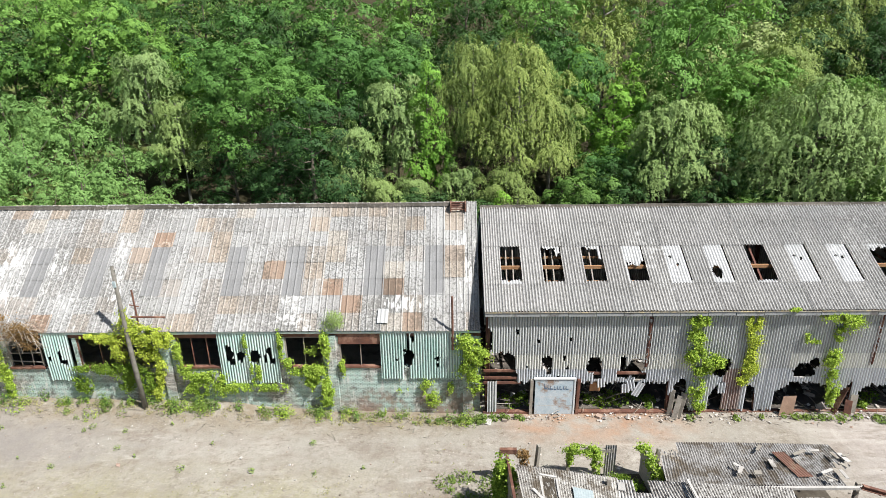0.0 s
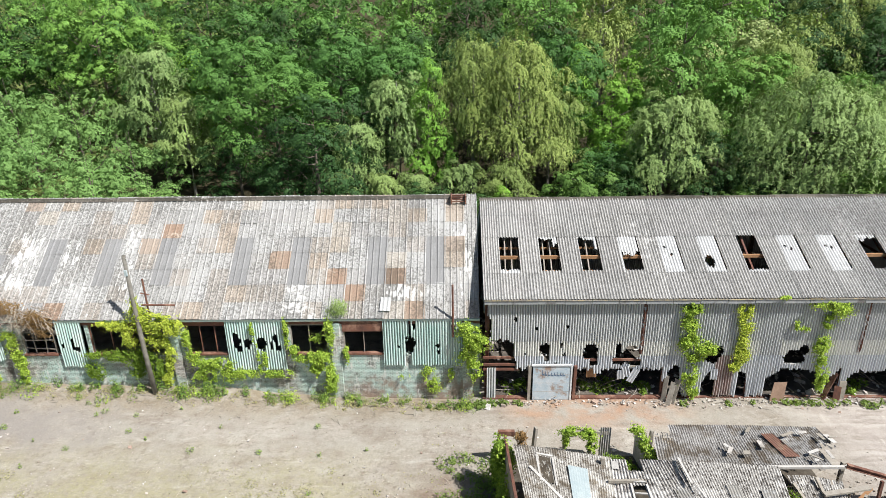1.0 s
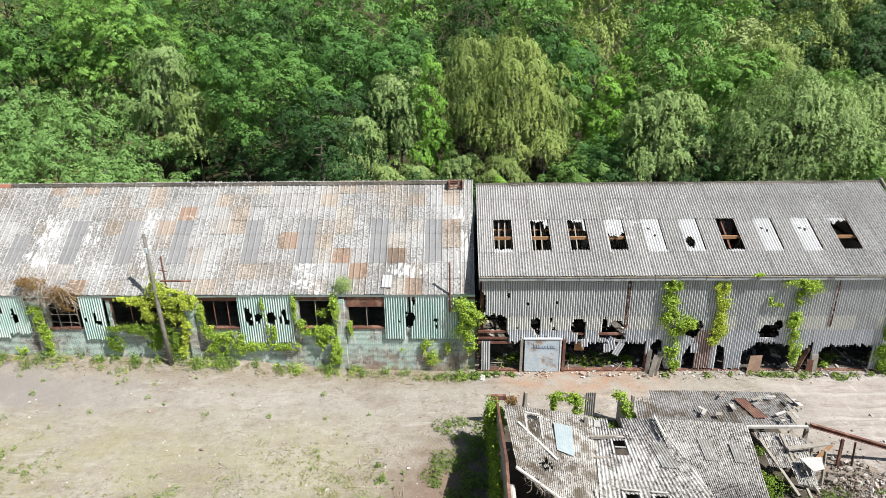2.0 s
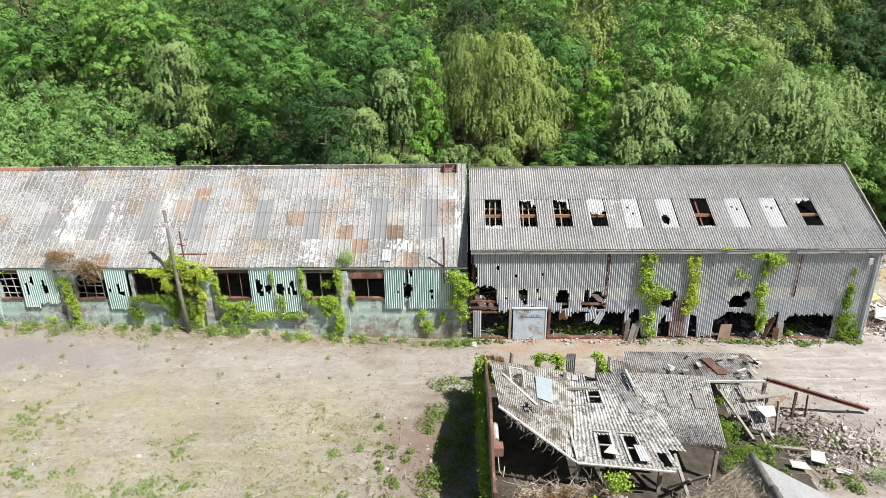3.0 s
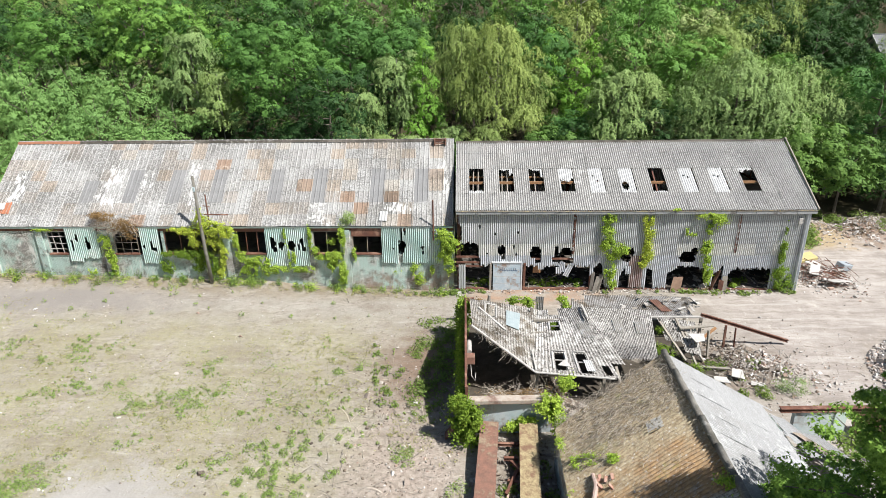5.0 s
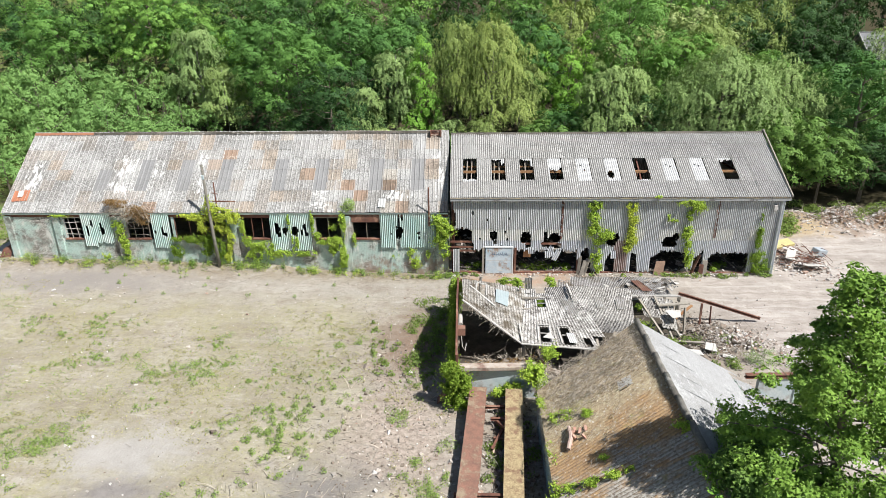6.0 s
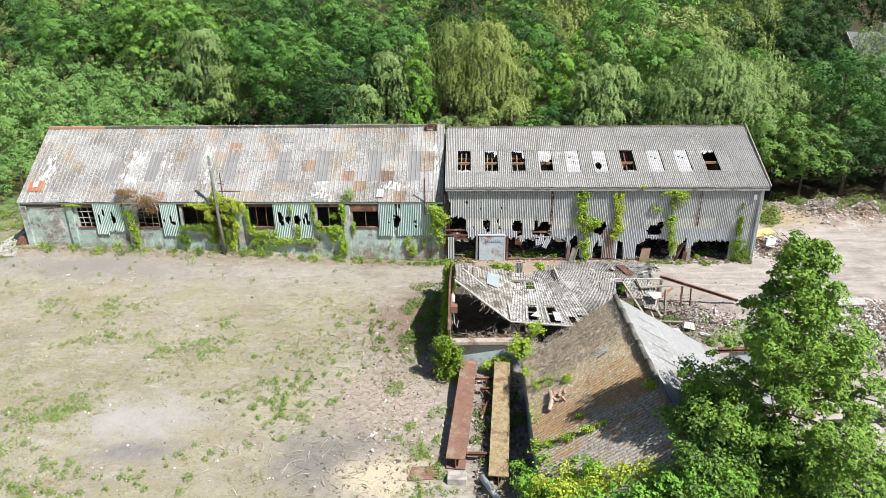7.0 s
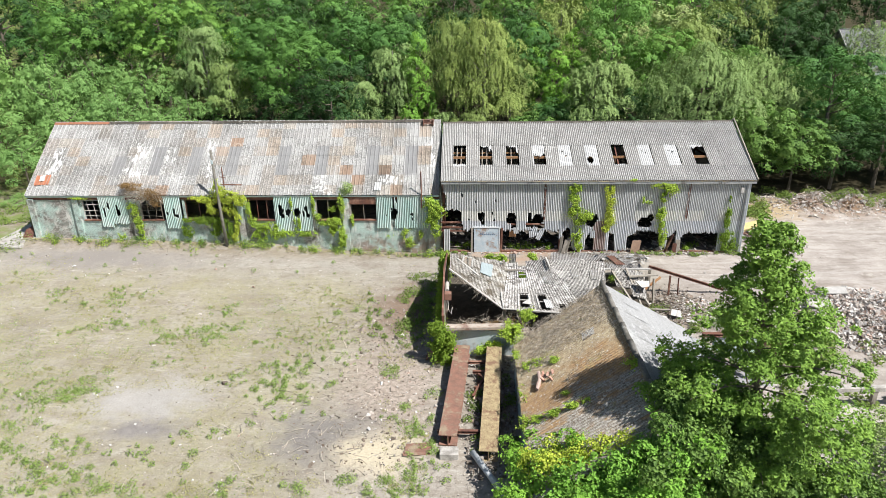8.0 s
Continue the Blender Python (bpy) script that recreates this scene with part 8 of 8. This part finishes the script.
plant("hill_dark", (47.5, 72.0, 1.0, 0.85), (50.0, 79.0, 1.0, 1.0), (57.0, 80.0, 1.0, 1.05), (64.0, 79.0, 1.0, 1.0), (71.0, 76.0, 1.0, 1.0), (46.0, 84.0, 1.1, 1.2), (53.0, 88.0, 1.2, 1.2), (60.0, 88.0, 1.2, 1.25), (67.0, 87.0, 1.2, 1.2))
plant("sallow", (-47.0, 54.0, 1.5, 1.3), (-53.0, 51.0, 1.5, 1.3), (-39.0, 61.0, 1.4, 1.2), (-49.0, 60.0, 1.5, 1.3), (-58.0, 57.0, 1.6, 1.4), (-56.0, 46.0, 1.3, 1.2), (-61.0, 50.0, 1.4, 1.2))
plant("thin_birch", (55.0, 63.5, 1.0, 1.0), (58.5, 64.0, 1.15, 1.05), (51.0, 58.0, 0.8, 0.85), (62.5, 63.0, 1.15, 1.1), (54.0, 65.5, 1.0, 0.9))
plant("sallow", (46.0, 53.0, 1.2, 1.0), (51.5, 57.0, 1.4, 1.0), (58.0, 58.5, 1.4, 0.95), (54.5, 63.0, 1.2, 0.9), (62.0, 60.0, 1.3, 1.0), (46.5, 60.0, 1.3, 1.0), (56.0, 52.0, 1.1, 1.0), (50.0, 50.5, 1.1, 0.9), (43.0, 57.0, 1.3, 1.0))
# the rows of the wood behind them, up the hill
rw = np.random.default_rng(77)
for y, x0, x1, gap in ((66, -66, 44, 7.0), (74, -70, 72, 8.0), (85, -74, 78, 10.0)):
    x = x0
    while x < x1:
        if not (44 < x < 70 and y < 80):
            k = ["hill_broadleaf", "hill_ash", "hill_birch", "hill_dark"][int(rw.choice([0, 1, 2, 3], p=[0.42, 0.3, 0.06, 0.22] if x < 12 else [0.26, 0.38, 0.2, 0.16]))]
            plant(k, (x + rw.normal(0, 1.2), y + rw.normal(0, 1.6), rw.uniform(0.95, 1.25), rw.uniform(0.9, 1.12)))
        x += gap * rw.uniform(0.8, 1.15)

# ---- the house on the hill ----
home = thing("house", "grey house with slate roof half hidden by trees on the hill", "house")
HX, HY, HE, HR = 55.2, 68.0, 10.4, 13.4
HM = HY + 3.6
# the gable's shade is put into its darker grey render
Solid().poly([(HX, HY, 3.0), (HX, HY + 7.2, 3.0), (HX, HY + 7.2, HE), (HX, HM, HR - 0.15), (HX, HY, HE)], 0.25).part("gable_wall", RENDER_GREY, home, "rendered gable wall, its grey darkened for the shaded end")
Solid().poly([(HX + 11, HY, 3.0), (HX + 11, HY + 7.2, 3.0), (HX + 11, HY + 7.2, HE), (HX + 11, HM, HR - 0.15), (HX + 11, HY, HE)], -0.25).part("gable_wall", RENDER_GREY, home)
front = Solid().box(HX + 0.26, HX + 10.74, HY, HY + 0.25, 3.0, HE).part("front_wall", BLUE_WALL, home, "pale blue rendered front wall")
Solid().box(HX + 0.26, HX + 10.74, HY + 6.95, HY + 7.2, 3.0, HE).part("back_wall", RENDER_GREY, home)
roof_h = Solid().poly([(HX - 0.3, HY - 0.4, HE - 0.3), (HX + 11.3, HY - 0.4, HE - 0.3), (HX + 11.3, HM, HR), (HX - 0.3, HM, HR)], 0.15).part("roof", SLATE, home, "grey slate roof")
Solid().poly([(HX - 0.3, HY + 7.6, HE - 0.3), (HX - 0.3, HM, HR), (HX + 11.3, HM, HR), (HX + 11.3, HY + 7.6, HE - 0.3)], 0.15).part("back_slope", SLATE, roof_h)
Solid().beam((HX - 0.33, HY - 0.4, HE - 0.2), (HX - 0.33, HM, HR + 0.06), 0.08, 0.22).part("barge_board", WHITE_BOARD, roof_h)
Solid().box(HX - 0.3, HX + 11.3, HM - 0.14, HM + 0.14, HR + 0.05, HR + 0.2, 0.03).part("ridge_tile", SLATE, roof_h)
Solid().box(HX + 4.1, HX + 5.0, HM - 0.4, HM + 0.4, HR - 0.3, HR + 1.2, 0.03).part("chimney", RENDER_GREY, roof_h, "dark chimney stack")
for k, x in enumerate((1.2, 4.0, 6.8)):
    wn = Solid().box(HX + x, HX + x + 1.5, HY - 0.06, HY - 0.004, 8.5, 9.8, 0.01).part("window", WHITE_BOARD, home, "white framed window")
    for j in range(2):
        Solid().box(HX + x + 0.08 + 0.7 * j, HX + x + 0.72 + 0.7 * j, HY - 0.075, HY - 0.062, 8.58, 9.72).part("pane", SLATE, wn, "dark pane")

# ---- the near tree and bushes ----
def near_tree():
    rng = np.random.default_rng(203)
    t = thing("near_tree", "tall fresh green tree with airy sprays of leaves beside the shed", "tree")
    t.location = (13.5, -3.3, gz(13.5, -3.3) - 0.1)
    s = Solid()

    def stem(z):
        return Vector((-0.75 * (max(z, 0.0) / 11) ** 1.5 + 0.1 * math.sin(z * 0.6), 0.12 * math.sin(z * 0.5), z))
    s.tube([stem(z) for z in (-0.3, 1.5, 3.2, 5, 6.8, 8.8, 10.8)], [0.26, 0.22, 0.19, 0.15, 0.11, 0.07, 0.025], 8)
    reach = ((0.8, 1.6), (2.0, 2.9), (3.6, 3.5), (5.2, 3.7), (6.6, 3.3), (7.8, 2.6), (9.0, 1.75), (10.1, 1.05), (11.0, 0.55), (11.6, 0.25))
    RZ, RR_ = [a for a, b in reach], [b for a, b in reach]
    Q, D = [], []
    n = 74
    for k in range(n):
        z = 0.9 + 10.5 * ((k + rng.random()) / n) ** 0.92
        a = k * 2.39996 + rng.uniform(-0.45, 0.45)
        c, sn = math.cos(a), math.sin(a)
        ln = float(np.interp(z, RZ, RR_)) * rng.choice([rng.uniform(0.45, 0.75), rng.uniform(0.85, 1.12)], p=[0.35, 0.65]) * (1 + 0.1 * c)
        rise = rng.uniform(0.0, 0.32)
        foot = stem(max(0.4, z - 0.3 - rise * ln * 0.8))
        tip = Vector((foot.x + c * ln, foot.y + sn * ln, z))
        mid = foot.lerp(tip, 0.5) + Vector((0, 0, 0.07 * ln))
        s.tube([foot, mid, tip], [0.05 * (1.15 - z / 12), 0.032, 0.01], 5)
        # leaf pads along the bough and on its side twigs, flat and layered
        for j in range(int(4 + 5.0 * ln)):
            u = 0.22 + 0.8 * rng.beta(1.7, 1.0)
            w = rng.normal(0, 0.12 + 0.16 * ln) * (0.3 + 0.8 * u)
            q = foot.lerp(tip, min(u, 1.02)) + Vector((-sn * w, c * w, rng.normal(0, 0.24) - 0.12 * abs(w) + 0.05))
            Q.append(tuple(q)), D.append((0.35 * c, 0.35 * sn, 0.5))
    s.part("trunk", BARK, t)
    P, N = domes(rng, np.array(Q), np.array(D), 0.29, 84, 0.62, 0.7, 0.5)
    V, F = sprigs(P, N, 0.075, rng, 1.5, 0.5)
    child("crown", mesh_of("crown", V, F, LEAF_NEAR), t)


near_tree()


def bush(x, y, spots, n, mat, size, seed, label):
    rng = np.random.default_rng(seed)
    t = thing("bush", label, "bush", "bushes round the shed")
    t.location = (x, y, 0)
    more = []
    for bx, by, bz, br in spots:
        more.append((bx, by, bz, br))
        more += [(bx + rng.normal(0, br * 0.7), by + rng.normal(0, br * 0.7), bz + abs(rng.normal(0.1, br * 0.6)), br * rng.uniform(0.25, 0.5)) for _ in range(3)]
    q, o = blob_points(more, n // 26, rng, 0.35)
    p, d = domes(rng, q, o, 0.27, 26, 0.6)
    leaves("foliage", p, d, size, mat, rng, t, 1.5, 0.7)
    s = Solid()
    for bx, by, bz, br in spots[:5]:
        s.tube([(0, 0, -0.2), (bx * 0.4, by * 0.4, bz * 0.55), (bx, by, bz + br * 0.5)], [0.06, 0.04, 0.012], 5)
    s.part("stem", BARK, t)


bush(11.6, -4.6, [(0, 0, 2.4, 1.4), (1.2, -0.8, 2.2, 1.4), (-1.3, 0.3, 2.6, 1.2), (0.2, -1.6, 1.6, 1.3), (1.8, 0.8, 2.8, 1.2), (3.2, -1.4, 1.8, 1.5), (-0.6, 1.2, 3.4, 0.9)], 15000, LEAF_BUSH, 0.088, 211, "dense green bush below the tree")
bush(8.6, -6.0, [(0, 0, 2.6, 1.1), (0.9, -0.6, 2.0, 1.1), (-0.9, -0.4, 2.2, 0.9), (0.2, -1.6, 1.4, 1.0), (1.2, 0.9, 3.9, 0.8), (0.2, 1.0, 3.4, 0.6), (-0.9, 0.7, 2.9, 0.5), (1.9, 0.6, 4.2, 0.8)], 12000, LEAF_BRIGHT, 0.085, 212, "green elder bush at the shed's near end")
bush(6.0, -4.2, [(0, 0, 2.0, 0.8), (0.6, 0.5, 2.4, 0.6), (-0.7, 0.6, 1.7, 0.6), (-0.4, -0.8, 1.2, 0.9), (0.8, -0.9, 1.6, 0.8), (1.3, 0.6, 2.8, 0.45), (-0.9, 1.8, 1.6, 0.4), (-1.3, -0.2, 1.0, 0.7), (0.4, 1.4, 2.4, 0.3), (-0.2, 2.4, 1.9, 0.25)], 10000, LEAF_BRIGHT, 0.075, 213, "yellow-green bush at the shed's near end")
bush(19.0, -3.2, [(0, 0, 2.0, 1.6), (1.5, -0.4, 1.6, 1.5), (-1.2, -1.0, 1.9, 1.4), (0.4, -1.8, 1.4, 1.5), (2.6, 1.2, 1.4, 1.4), (3.6, 2.6, 1.2, 1.2), (2.2, 3.2, 0.9, 1.0), (0.8, 1.6, 1.8, 1.2), (4.6, 0.6, 1.3, 1.4)], 22000, LEAF_WILLOW, 0.07, 214, "grey-green bush past the tree")
bush(12.4, -4.5, [(0, 0, 3.2, 1.1), (-0.9, 0.8, 4.2, 0.9), (0.3, 1.2, 4.4, 0.9), (1.3, 0.2, 3.4, 1.1), (-1.6, 1.5, 4.7, 0.7)], 10000, LEAF_BUSH, 0.088, 217, "green bush climbing against the shed")
bush(16.0, -5.2, [(0, 0, 1.6, 1.5), (1.4, -0.4, 1.4, 1.3), (-1.2, 0.6, 1.8, 1.2), (0.0, 1.5, 2.4, 1.2)], 12000, LEAF_BUSH, 0.088, 215, "deep green bush under the tree")
bush(11.0, -2.4, [(0, 0, 4.7, 0.6), (0.7, -0.5, 4.4, 0.8), (1.6, -0.6, 4.0, 0.9), (-0.7, -1.0, 4.8, 0.7), (-0.2, 1.0, 4.8, 0.35), (0.9, 0.9, 4.2, 0.4)], 8000, LEAF_NEAR, 0.08, 216, "leafy shoots leaning over the shed roof")
bush(10.2, -4.6, [(0.0, 1.3, 5.1, 0.5), (0.6, 1.8, 4.9, 0.5), (0.2, 0.4, 5.1, 0.65), (-0.3, -0.5, 4.7, 0.7), (0.4, -0.9, 4.2, 0.9), (-0.8, -1.2, 3.9, 0.7)], 9000, LEAF_BUSH, 0.085, 218, "green bush leaning over the near end of the roof")
bush(6.6, -4.7, [(-0.2, 0.6, 2.6, 0.5), (-0.9, 0.9, 2.2, 0.5), (0.5, 0.4, 3.0, 0.45), (-0.3, 1.4, 2.6, 0.3), (0.7, 1.2, 3.1, 0.25), (0.2, -0.2, 2.0, 0.7), (1.4, 0.4, 3.5, 0.4), (2.2, 0.2, 3.9, 0.45)], 7000, IVY, 0.07, 219, "light green shoots over the roof corner")
bush(8.2, -5.5, [(0.0, 0.0, 3.5, 0.7), (-0.9, 0.1, 2.9, 0.7), (0.9, 0.1, 4.1, 0.7), (1.6, 0.3, 4.6, 0.6), (0.0, -0.8, 2.6, 1.0), (-1.6, 0.0, 2.3, 0.7), (1.5, -0.7, 3.4, 0.9)], 10000, LEAF_BRIGHT, 0.08, 220, "fresh green bush along the shed's near gable")
